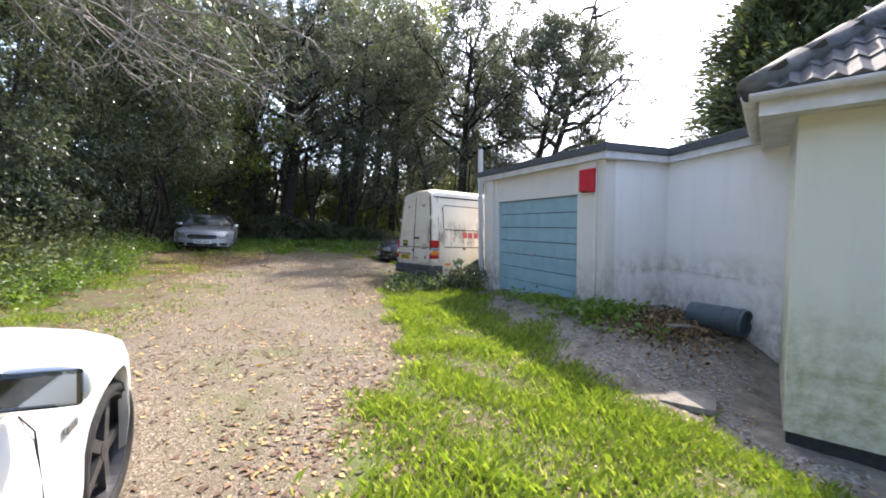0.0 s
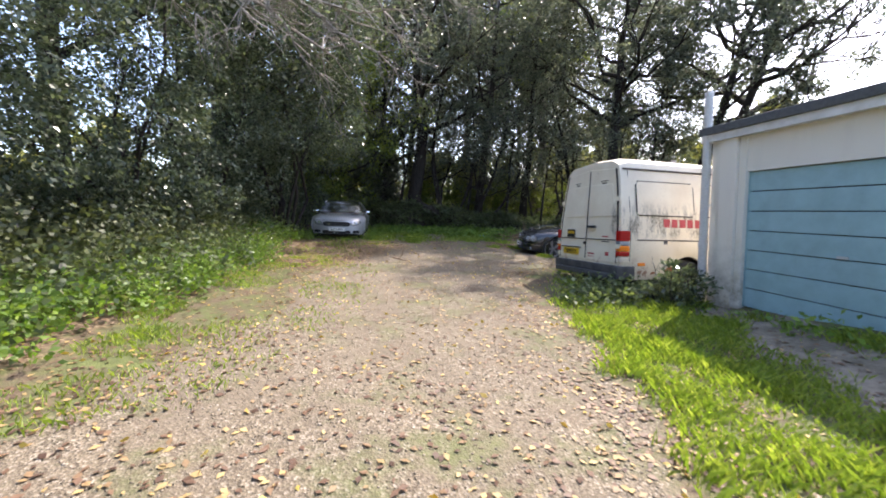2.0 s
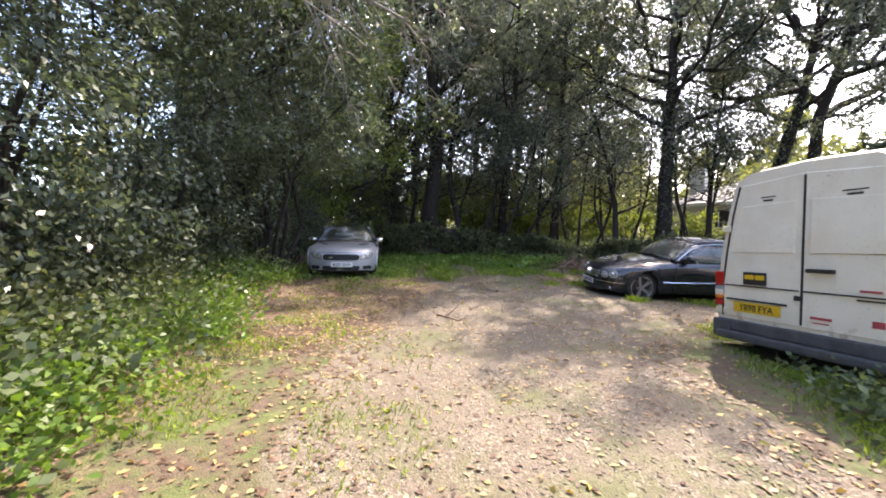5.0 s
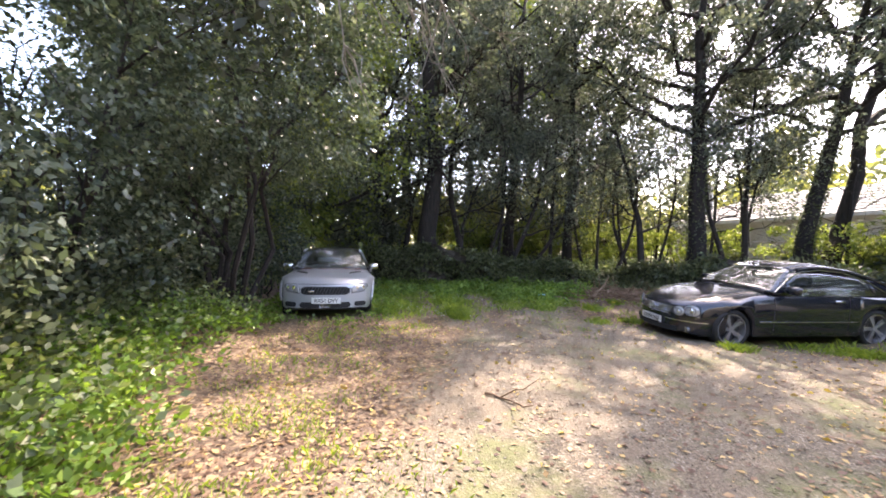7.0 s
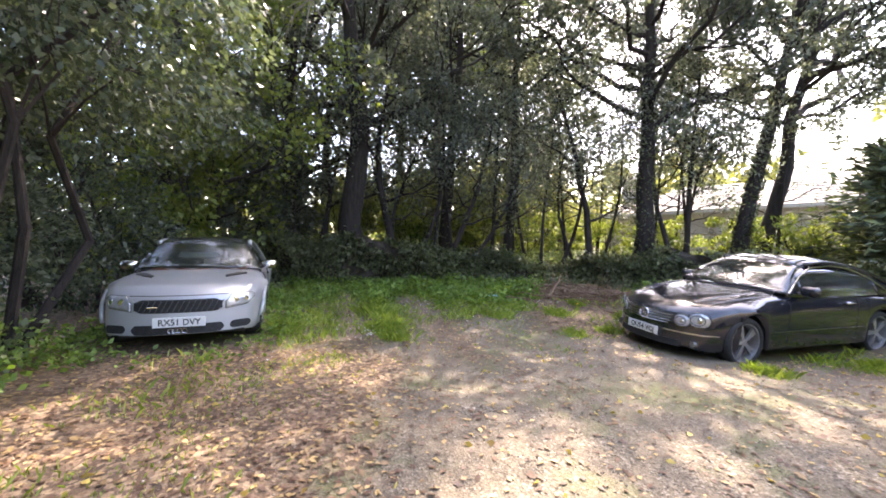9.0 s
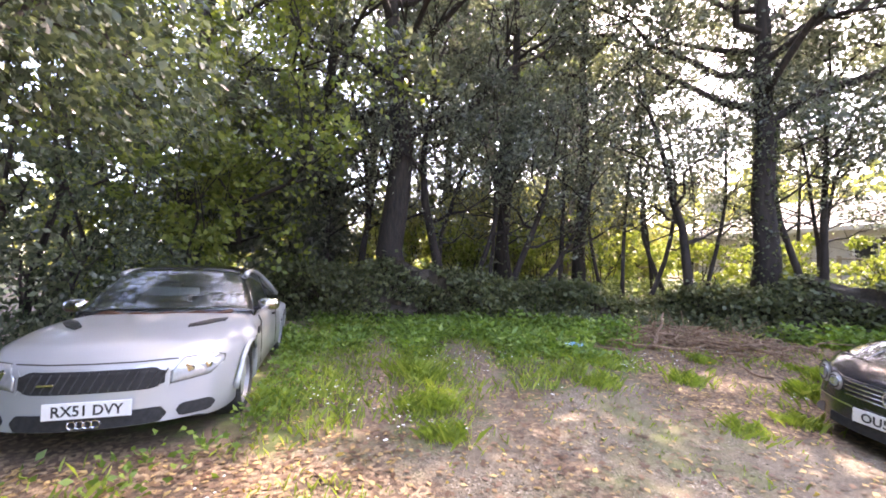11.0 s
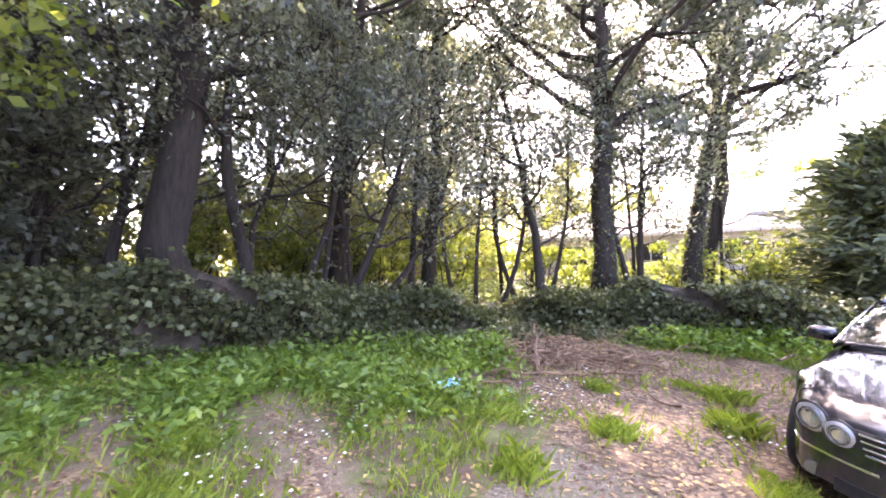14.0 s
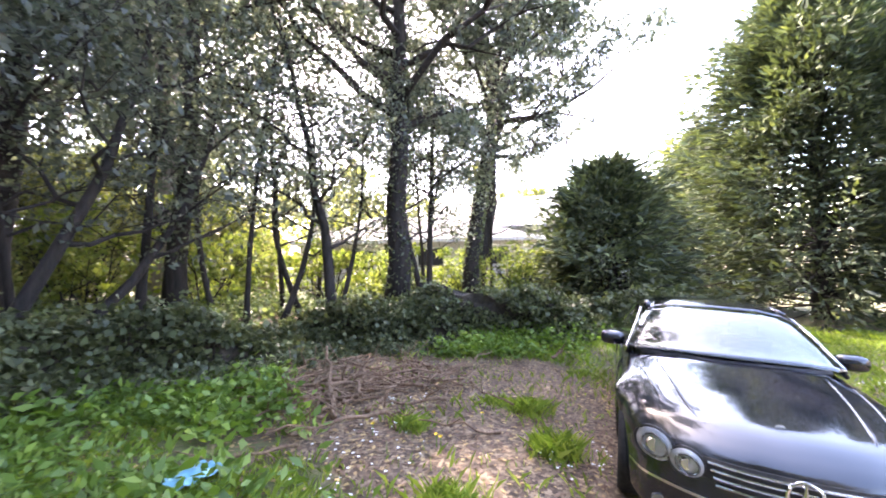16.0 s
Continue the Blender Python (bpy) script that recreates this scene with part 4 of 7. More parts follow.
COUPE = dict(length=4.64, width=1.74, bend=0.42, lean=0.1, wheel=0.325, arch=0.365, axles=(1.5, -1.215), spokes=5, tumble=0.24, screen_bend=0.26, double=True,
             top=[(-2.32, 0.75), (-2.2, 0.92), (-1.8, 0.96), (0.6, 0.97), (0.95, 0.96), (1.6, 0.87), (2.0, 0.795), (2.22, 0.745), (2.32, 0.72)], roll=0.1, flare=0.025,
             shoulder=[(-2.32, 0.72), (-2.0, 0.86), (0.6, 0.86), (1.4, 0.8), (2.0, 0.74), (2.32, 0.67)],
             half=[(-2.32, 0.76), (-1.8, 0.85), (-1.2, 0.87), (1.5, 0.86), (1.9, 0.83), (2.32, 0.78)],
             low=[(-2.32, 0.35), (-2.0, 0.24), (-1.7, 0.2), (1.9, 0.2), (2.32, 0.19)],
             cabin=(0.98, 0.25, -0.95, -1.7), roof=[(-1.7, 0.97), (-1.35, 1.16), (-0.95, 1.31), (-0.4, 1.395), (0.0, 1.385), (0.25, 1.33), (0.6, 1.16), (0.98, 0.955)],
             belt=[(-1.7, 0.93), (0.25, 0.91), (0.98, 0.935)], post=-1.15, seat=-0.25, mirror=0.5, seams=(0.78, -0.62), handle=-0.42, handle_z=0.8)


def make_coupe():
    spec = dict(COUPE, handle_mat=CHROME, rim=0.78)
    c, band, front, nose = car("black_coupe", "dusty black two-door saloon with alloy wheels, parked", on_slope(-0.225, 15.37, -0.9437, -0.331, -0.2, -2.3), spec, BLACK_PAINT, BLACK_PAINT, ALLOY)

    def g_lo(y):
        return 0.48 + 0.05 * (abs(y) / 0.42)

    def g_hi(y):
        return 0.635 - 0.005 * (abs(y) / 0.42)
    g = band("grille", -0.42, 0.42, g_lo, g_hi, 0.008, 0.05, TRIM, "black grille with chrome bars", n=16)
    for k in range(4):
        z = 0.505 + k * 0.036
        w = 0.36 + 0.012 * k
        part("grille_bar", rod([(front(y, z) + 0.016, y, z) for y in np.linspace(-w, w, 11)], 0.008, 6), CHROME, g)
    ring = rod([(front(0, 0.565) + 0.035, 0.075 * math.cos(a), 0.565 + 0.075 * math.sin(a)) for a in np.linspace(0, 2 * math.pi, 25)], 0.009, 6, caps=False)
    star = part("badge", ring, CHROME, g, "round chrome badge")
    for a in (90, 210, 330):
        part("badge_arm", rod([(front(0, 0.565) + 0.035, 0, 0.565), (front(0, 0.565) + 0.035, 0.072 * math.cos(radians(a)), 0.565 + 0.072 * math.sin(radians(a)))], [0.012, 0.004], 6), CHROME, g)
    part("bonnet_badge", rod([(1.98, 0, 0.77), (2.0, 0, 0.782)], 0.03, 14), CHROME, c)
    for sg in (1, -1):
        for yy, zz, ry, rz in ((0.49, 0.565, 0.084, 0.08), (0.65, 0.595, 0.1, 0.098)):
            q = bmesh.new()
            bmesh.ops.create_uvsphere(q, u_segments=20, v_segments=10, radius=1)
            x = front(yy, zz)
            turn = max(-0.75, (front(yy + 0.04, zz) - front(yy - 0.04, zz)) / 0.08)
            for v in q.verts:
                v.co = (x + v.co.x * 0.034 - 0.004 + sg * v.co.y * ry * turn, sg * yy + v.co.y * ry, zz + v.co.z * rz)
            h = part("headlamp", q, LAMP_CLEAR, c, "oval clear headlamp", smooth=True)
            rim = rod([(x - 0.002 + ry * math.cos(q) * turn, sg * (yy + ry * 1.02 * math.cos(q)), zz + rz * 1.02 * math.sin(q)) for q in np.linspace(0, 2 * math.pi, 25)], 0.009, 6, caps=False)
            part("rim", rim, TRIM, h)
            q2 = rod([(x + 0.01, sg * yy, zz), (x + 0.0315, sg * yy, zz)], [rz * 0.5, rz * 0.4], 16)
            part("reflector", q2, CHROME, h)
            bezel = rod([(x + 0.0285 + 0.66 * ry * math.cos(q) * turn, sg * (yy + 0.66 * ry * math.cos(q)), zz + 0.66 * rz * math.sin(q)) for q in np.linspace(0, 2 * math.pi, 25)], 0.007, 6, caps=False)
            part("bezel", bezel, LAMP_SHELL, h)
        part("fog_lamp", rod([(front(0.62, 0.28) - 0.03, sg * 0.62, 0.28), (front(0.62, 0.28) + 0.014, sg * 0.62, 0.28)], 0.045, 14), LAMP_SHELL, c)
        a, e = (0.3, 0.78) if sg > 0 else (-0.78, -0.3)
        band("bumper_strip", a, e, 0.405, 0.42, 0.012, 0.03, CHROME, "chrome bumper strip")
        part("side_strip", rod([(x, sg * (0.872 - 0.01 * abs(x)), 0.46) for x in (1.05, 0.4, -0.8)], 0.012, 6), CHROME, c, "chrome side strip")
        top = [(-1.4, 0.95), (-1.1, 1.14), (-0.7, 1.275), (-0.3, 1.31), (0.1, 1.28), (0.4, 1.16), (0.72, 0.95)]
        part("window_trim", rod([(x, sg * (0.80 - 0.20 * max(0, z - 0.93) / 0.45), z) for x, z in top], 0.011, 6), CHROME, c)
    band("lower_intake", -0.5, 0.5, 0.22, 0.3, 0.01, 0.04, DARK, "black lower air intake")
    skin = next(k for k in c.children if k.name.startswith("body")).data
    shell = BVHTree.FromPolygons([v.co for v in skin.vertices], [p.vertices for p in skin.polygons])
    for sg in (1, -1):
        for y0, y1, xa in ((0.4, 0.56, 2.02), (0.56, 0.7, 1.86)):
            line = []
            for k in np.linspace(0, 1, 9):
                px, py = xa + (1.0 - xa) * k, y0 + (y1 - y0) * k ** 0.7
                line.append((px, sg * py, shell.ray_cast((px, sg * py, 2.0), (0, 0, -1))[0].z - 0.006))
            part("bonnet_crease", rod(line, [0.006] + [0.015] * 7 + [0.006], 8), BLACK_PAINT, c, smooth=True)
    number_plate("OU54 VGJ", PLATE_WHITE, c, Matrix.Translation((front(0.2, 0.36) + 0.03, 0, 0.37)) @ FACE_FORWARD, "white number plate with black letters")


make_coupe()


def make_white_car():
    spec = dict(ROADSTER, flare=0.02, handle_mat=TRIM, arch=0.385, wheel=0.32, mirror=0.44, seam=0.003, spokes=5, rim=0.8)
    c, band, front, nose = car("white_sports_car", "clean white sports car with dark alloy wheels, parked on the gravel", on_slope(-1.83, 0.35, -0.4, 0.917, -0.05), spec, WHITE_PAINT, WHITE_PAINT, ALLOY_DARK)
    for sg in (1, -1):
        a, e = (0.45, 0.66) if sg > 0 else (-0.66, -0.45)
        band("headlamp", a, e, 0.52, 0.6, -0.006, 0.03, LAMP_CLEAR, "clear glass headlamp")
        part("side_repeater", box(0.68, min(sg * 0.87, sg * 0.884), 0.66, 0.76, max(sg * 0.87, sg * 0.884), 0.69, 0.005), LAMP_SHELL, c)
    band("grille", -0.45, 0.45, 0.3, 0.5, 0.012, 0.05, TRIM, "black grille")


make_white_car()


def make_van():
    v = thing("white_van", "weathered white panel van with mould stains, sunk in weeds", "van", on_slope(-0.7, 9.72, 0.855, 0.518, -0.1, -4.0) @ Matrix.Translation((0, 0, -0.15)) @ Matrix.Scale(1.066, 4, (0, 0, 1)))
    L, arch, wr = 4.9, 0.4, 0.33
    axles = (1.42, 4.1)
    xs = np.array(sorted(set([round(k, 3) for k in np.linspace(0, L, 50)] + [round(a + arch * k, 3) for a in axles for k in np.linspace(-1, 1, 19)])))
    roof = smooth_curve([(0, 2.28), (0.15, 2.33), (3.3, 2.33), (3.6, 2.25), (4.2, 1.45), (4.5, 1.15), (4.9, 0.85)], xs)
    low = np.full(xs.shape, 0.36)
    for a in axles:
        d = np.abs(xs - a)
        low = np.maximum(low, np.where(d < arch, wr + np.sqrt(np.maximum(arch ** 2 - d ** 2, 0)), 0))
    b = bmesh.new()
    rings = []
    for x, zr, zl in zip(xs, roof, low):
        k = min(1.0, (zr - 0.36) / 1.97)
        pts = [(0.9, zl), (0.925, zl + 0.06), (0.935, 0.36 + 0.6 * k), (0.93, 0.36 + 0.66 * k), (0.9, 0.36 + 1.0 * k), (0.825, 0.36 + 1.5 * k), (0.765, 0.36 + 1.76 * k), (0.72, 0.36 + 1.86 * k), (0.56, 0.36 + 1.94 * k), (0, zr)]
        pts = [(y, max(z, zl + 0.005 * i)) for i, (y, z) in enumerate(pts)]
        row = pts + [(-y, z) for y, z in pts[-2::-1]]
        rings.append([b.verts.new((x + (0.06 * (z - 0.9) / 1.4 if x < 0.2 and z > 0.9 else 0), y, z)) for y, z in row])
    for r0, r1 in zip(rings, rings[1:]):
        for k in range(len(r0) - 1):
            b.faces.new((r0[k], r1[k], r1[k + 1], r0[k + 1]))
    for r, order in ((rings[0], 1), (rings[-1], -1)):
        n = len(r)
        for k in range(n // 2):
            a = (r[k], r[k + 1], r[n - 2 - k], r[n - 1 - k])
            a = [q for i, q in enumerate(a) if q not in a[:i]]
            if len(a) > 2:
                b.faces.new(a[::order])
    bmesh.ops.recalc_face_normals(b, faces=b.faces[:])
    body = part("body", b, VAN_PAINT, v, smooth=True)
    s = body.modifiers.new("edge", "EDGE_SPLIT")
    s.split_angle = radians(32)
    part("underbody", box(0.3, -0.7, 0.2, 4.6, 0.7, 0.75), TRIM, v)
    for a in axles:
        for y in (-1, 1):
            wheel(v, a, y * 0.82, wr, 0.2, 8, ALLOY_DARK)

    def side(z):
        return float(np.interp(z, [0.4, 0.96, 1.02, 1.36, 1.86, 2.12, 2.22], [0.925, 0.935, 0.93, 0.9, 0.825, 0.765, 0.72]))

    def back(z):
        return 0.06 * max(0.0, z - 0.9) / 1.4

    def rear_sheet(outline, off, depth, nm, mat, parent=v, label=""):
        bb = bmesh.new()
        f0 = [bb.verts.new((back(z) - off, y, z)) for y, z in outline]
        f1 = [bb.verts.new((back(z) - off + depth, y, z)) for y, z in outline]
        n = len(outline)
        bb.faces.new(f0)
        bb.faces.new(f1[::-1])
        for k in range(n):
            bb.faces.new((f0[k], f0[(k + 1) % n], f1[(k + 1) % n], f1[k]))
        bmesh.ops.recalc_face_normals(bb, faces=bb.faces[:])
        bmesh.ops.bevel(bb, geom=[e for e in bb.edges if all(q in f0 for q in e.verts)], offset=min(0.006, depth * 0.4), segments=1, affect="EDGES")
        return part(nm, bb, mat, parent, label)
    # two rear doors with pressed panels, dark gaps between
    for sg in (1, -1):
        def edge(z):
            return sg * (side(z) - 0.085)
        zs = (0.62, 1.0, 1.4, 1.8, 2.12)
        d = rear_sheet([(sg * 0.008, z) for z in (0.62, 2.17)] + [(edge(z), z) for z in zs[::-1]], 0.016, 0.03, "rear_door", VAN_PAINT)
        rear_sheet([(sg * 0.07, 1.36), (sg * 0.07, 1.9), (edge(1.9) - sg * 0.09, 1.88), (edge(1.36) - sg * 0.05, 1.36)], 0.026, 0.012, "door_panel", VAN_PAINT, d)
        for z in (0.98,):
            part("door_crease", rod([(back(z) - 0.018, sg * 0.02, z), (back(z) - 0.018, edge(z) - sg * 0.02, z)], 0.008, 5), SEAL, d)
        for z in (0.85, 1.6):
            part("hinge", box(back(z) - 0.035, min(edge(z), edge(z) + sg * 0.1), z, back(z) + 0.02, max(edge(z), edge(z) + sg * 0.1), z + 0.07, 0.008), VAN_PAINT, d)
        part("door_gap", rod([(back(z) - 0.008, edge(z) + sg * 0.012, z) for z in zs], 0.016, 6), SEAL, v, "black mouldy rubber seal")
        # tail lamp wraps the corner
        for z0, z1, mat, lab in ((0.73, 0.805, LAMP_RED, "red reflector lens"), (0.807, 0.895, LAMP_AMBER, "amber indicator lens"), (0.897, 0.965, LAMP_CLEAR, "clear reversing lens"), (0.967, 1.13, LAMP_RED, "red tail lamp lens")):
            y0, y1 = sg * 0.845, sg * 0.955
            part("tail_lamp", box(-0.03, min(y0, y1), z0, 0.17, max(y0, y1), z1, 0.018), mat, v, lab)
        part("corner_bracket", box(-0.02, min(sg * 0.8, sg * 0.95), 0.63, 0.17, max(sg * 0.8, sg * 0.95), 0.71, 0.015), VAN_PAINT, v)
        part("bumper_end", box(-0.07, min(sg * 0.74, sg * 0.95), 0.36, 0.3, max(sg * 0.74, sg * 0.95), 0.58, 0.03), BUMPER, v)
    part("bumper", box(-0.11, -0.88, 0.36, 0.1, 0.88, 0.45, 0.025), BUMPER, v, "grey plastic rear bumper step")
    part("bumper_top", box(-0.05, -0.88, 0.452, 0.06, 0.88, 0.58, 0.02), BUMPER, v)
    part("middle_gap", rod([(back(z) - 0.012, 0, z) for z in (0.64, 1.4, 2.15)], 0.012, 6), SEAL, v)
    part("door_handle", box(-0.06, -0.3, 1.17, -0.012, -0.06, 1.21, 0.012), TRIM, v, "black door handle")
    part("lock", box(-0.03, -0.02, 0.88, -0.01, 0.06, 0.93, 0.006), TRIM, v)
    number_plate("Y898 FYA", PLATE_YELLOW, v, Matrix.Translation((-0.018, 0.45, 0.74)) @ Matrix.Rotation(radians(180), 4, "Z") @ FACE_FORWARD, "yellow number plate with black letters")
    part("plate_recess", box(-0.03, 0.13, 0.81, -0.012, 0.8, 0.83, 0.004), SEAL, v)
    st = part("sticker", box(-0.026, 0.34, 1.0, -0.017, 0.6, 1.14, 0.003), TRIM, v, "black sticker with yellow-green lettering bars")
    for a, e in ((0.36, 0.46), (0.475, 0.58)):
        part("print_bar", box(-0.029, a, 1.06, -0.0262, e, 1.11), PLATE_YELLOW, st)
    for y, z, w, h, mat in ((-0.42, 1.94, 0.2, 0.012, SEAL), (-0.42, 1.9, 0.12, 0.02, SEAL), (0.36, 1.96, 0.16, 0.012, SEAL), (0.36, 1.92, 0.1, 0.02, SEAL), (-0.56, 1.02, 0.16, 0.02, FADED_RED), (-0.56, 0.94, 0.2, 0.014, SEAL), (-0.18, 0.72, 0.18, 0.025, FADED_RED), (-0.18, 0.68, 0.14, 0.012, FADED_RED), (-0.62, 0.72, 0.09, 0.06, FADED_RED)):
        part("print_mark", box(back(z) - 0.0205, y - w / 2, z, back(z) - 0.0165, y + w / 2, z + h), mat, v)
    # sides: pressed window blanks, waist line, gutter, faded red sign bars
    for sg in (1, -1):
        def at(x, z, o=0.0):
            return (x, sg * (side(z) + o), z)

        def side_sheet(pts, off, depth, nm, mat, parent=v, label=""):
            bb = bmesh.new()
            f0 = [bb.verts.new(at(x, z, off)) for x, z in pts]
            f1 = [bb.verts.new(at(x, z, off - depth)) for x, z in pts]
            n = len(pts)
            bb.faces.new(f0)
            bb.faces.new(f1[::-1])
            for k in range(n):
                bb.faces.new((f0[k], f0[(k + 1) % n], f1[(k + 1) % n], f1[k]))
            bmesh.ops.recalc_face_normals(bb, faces=bb.faces[:])
            return part(nm, bb, mat, parent, label)
        for x0, x1 in ((0.32, 1.5), (1.7, 2.86)):
            w = side_sheet([(x0, 1.42), (x0 + 0.04, 1.38), (x1 - 0.04, 1.38), (x1, 1.42), (x1, 1.86), (x1 - 0.06, 1.92), (x0 + 0.06, 1.92), (x0, 1.86)], 0.016, 0.03, "window_blank", VAN_PAINT)
            for za, zb2 in ((1.38, 1.38), (1.92, 1.92)):
                part("blank_edge", rod([at(x0 + 0.04, za, 0.012), at(x1 - 0.04, zb2, 0.012)], 0.009, 5), SEAL, w)
            for xx in (x0, x1):
                part("blank_edge", rod([at(xx, 1.42, 0.012), at(xx, 1.87, 0.012)], 0.009, 5), SEAL, w)
        part("gutter", rod([at(0.1, 2.11, 0.008), at(3.4, 2.11, 0.008)], 0.016, 6), SEAL, v, "dark mouldy roof gutter")
        part("waist_line", rod([at(0.32, 0.99, 0.003), at(3.6, 0.99, 0.003)], 0.01, 5), SEAL, v)
        part("tail_gap", rod([at(0.19, z, 0.0) for z in (0.64, 1.0, 1.5, 2.1)], 0.006, 5), SEAL, v)
        part("side_catch", box(0.86, min(sg * 0.92, sg * 0.945), 0.93, 0.93, max(sg * 0.92, sg * 0.945), 0.99, 0.004), BUMPER, v)
        part("side_marker", box(0.36, min(sg * 0.925, sg * 0.942), 0.58, 0.5, max(sg * 0.925, sg * 0.942), 0.63, 0.006), LAMP_AMBER, v, "amber side marker lamp")
        for x, z, w2, h2 in ((0.92, 0.47, 0.16, 0.1), (0.62, 0.44, 0.1, 0.05)):
            side_sheet([(x, z), (x + w2, z + 0.02), (x + w2 * 0.8, z + h2), (x + w2 * 0.2, z + h2 * 0.8)], 0.004, 0.01, "rust_patch", RUST)
        if sg < 0:
            # the maker's name as five red blocks, and an unreadable dark sign
            for k, w2 in enumerate((0.13, 0.12, 0.13, 0.12, 0.13)):
                x = 0.86 + k * 0.165
                side_sheet([(x, 1.2), (x + w2, 1.2), (x + w2, 1.33), (x, 1.33)], 0.004, 0.008, "sign_block", FADED_RED)
            for x, z, w2 in ((1.95, 1.6, 0.2), (2.2, 1.6, 0.25), (1.98, 1.5, 0.5)):
                side_sheet([(x, z), (x + w2, z), (x + w2, z + 0.06), (x, z + 0.06)], 0.02, 0.004, "sign_bar", INK)
    part("windscreen", plate([(3.72, -0.7), (3.72, 0.7), (4.35, 0.76), (4.35, -0.76)], 0, 0.01), GLASS, v, m=Matrix.Translation((0, 0, 2.18)) @ Matrix.Translation((3.72, 0, 0)) @ Matrix.Rotation(radians(52), 4, "Y") @ Matrix.Translation((-3.72, 0, 0)))


make_van()

# ---- plants, laid out in the slope's frame ----
rng = np.random.default_rng(7)


def quads(name, corners, mat):
    """A mesh of loose four-cornered leaves from an array of shape (n, 4, 3)."""
    n = len(corners)
    me = bpy.data.meshes.new(name)
    me.vertices.add(n * 4)
    me.vertices.foreach_set("co", np.ascontiguousarray(corners, np.float32).ravel())
    me.loops.add(n * 4)
    me.loops.foreach_set("vertex_index", np.arange(n * 4, dtype=np.int32))
    me.polygons.add(n)
    me.polygons.foreach_set("loop_start", np.arange(0, n * 4, 4, dtype=np.int32))
    me.update(calc_edges=True)
    me.materials.append(mat)
    return me


def unit(v):
    return v / np.maximum(np.linalg.norm(v, axis=1, keepdims=True), 1e-6)


def leaves(at, length, width, way=None, spread=1.0, droop=0.0, jitter=0.35):
    """Corners of leaves growing from the points: each a folded diamond, pointing along way with some spread."""
    n = len(at)
    d = rng.normal(size=(n, 3)) * spread
    if way is not None:
        d = d + way
    d[:, 2] -= droop
    d = unit(d)
    s = unit(np.cross(d, rng.normal(size=(n, 3))))
    up = np.cross(s, d)
    k = (1 + jitter * rng.uniform(-1, 1, (n, 1)))
    l, w = length * k, width * k
    base, tip = at, at + d * l - up * l * 0.12
    mid = at + d * l * 0.48
    return np.stack([base, mid + s * w * 0.5 + up * w * 0.14, tip, mid - s * w * 0.5 + up * w * 0.14], 1)


def in_ball(n):
    v = unit(rng.normal(size=(n, 3)))
    return v * rng.uniform(0, 1, (n, 1)) ** (1 / 3)


def clumps(centres, radius, per, flat=0.75):
    """Points bunched round each centre."""
    n = len(centres)
    r = (radius * rng.uniform(0.6, 1.35, (n, 1)))
    p = np.repeat(centres, per, 0) + in_ball(n * per) * np.repeat(r, per, 0) * np.array([1, 1, flat])
    return p


def bend_line(p0, p1, steps, wob, sag=0.0):
    p0, p1 = np.array(p0, float), np.array(p1, float)
    n = np.linalg.norm(p1 - p0)
    out = [p0 + (p1 - p0) * k / steps + (rng.normal(size=3) * wob * n if 0 < k < steps else 0) - np.array([0, 0, sag * n * math.sin(math.pi * k / steps)]) for k in range(steps + 1)]
    return [tuple(q) for q in out]


def twigs(bm, tips, length, r, n, droop=0.0, up=0.15):
    """Fine branches from the tips, returning their ends."""
    ends = []
    for t, way in tips:
        for _ in range(n):
            d = unit((np.array(way) * 0.9 + rng.normal(size=3) * 0.55 + np.array([0, 0, up - droop]))[None])[0]
            e = np.array(t) + d * length * rng.uniform(0.6, 1.3)
            rod(bend_line(t, e, 3, 0.06), [r, r * 0.75, r * 0.5, r * 0.25], 3, bm, caps=False)
            ends.append((tuple(e), d))
    return ends


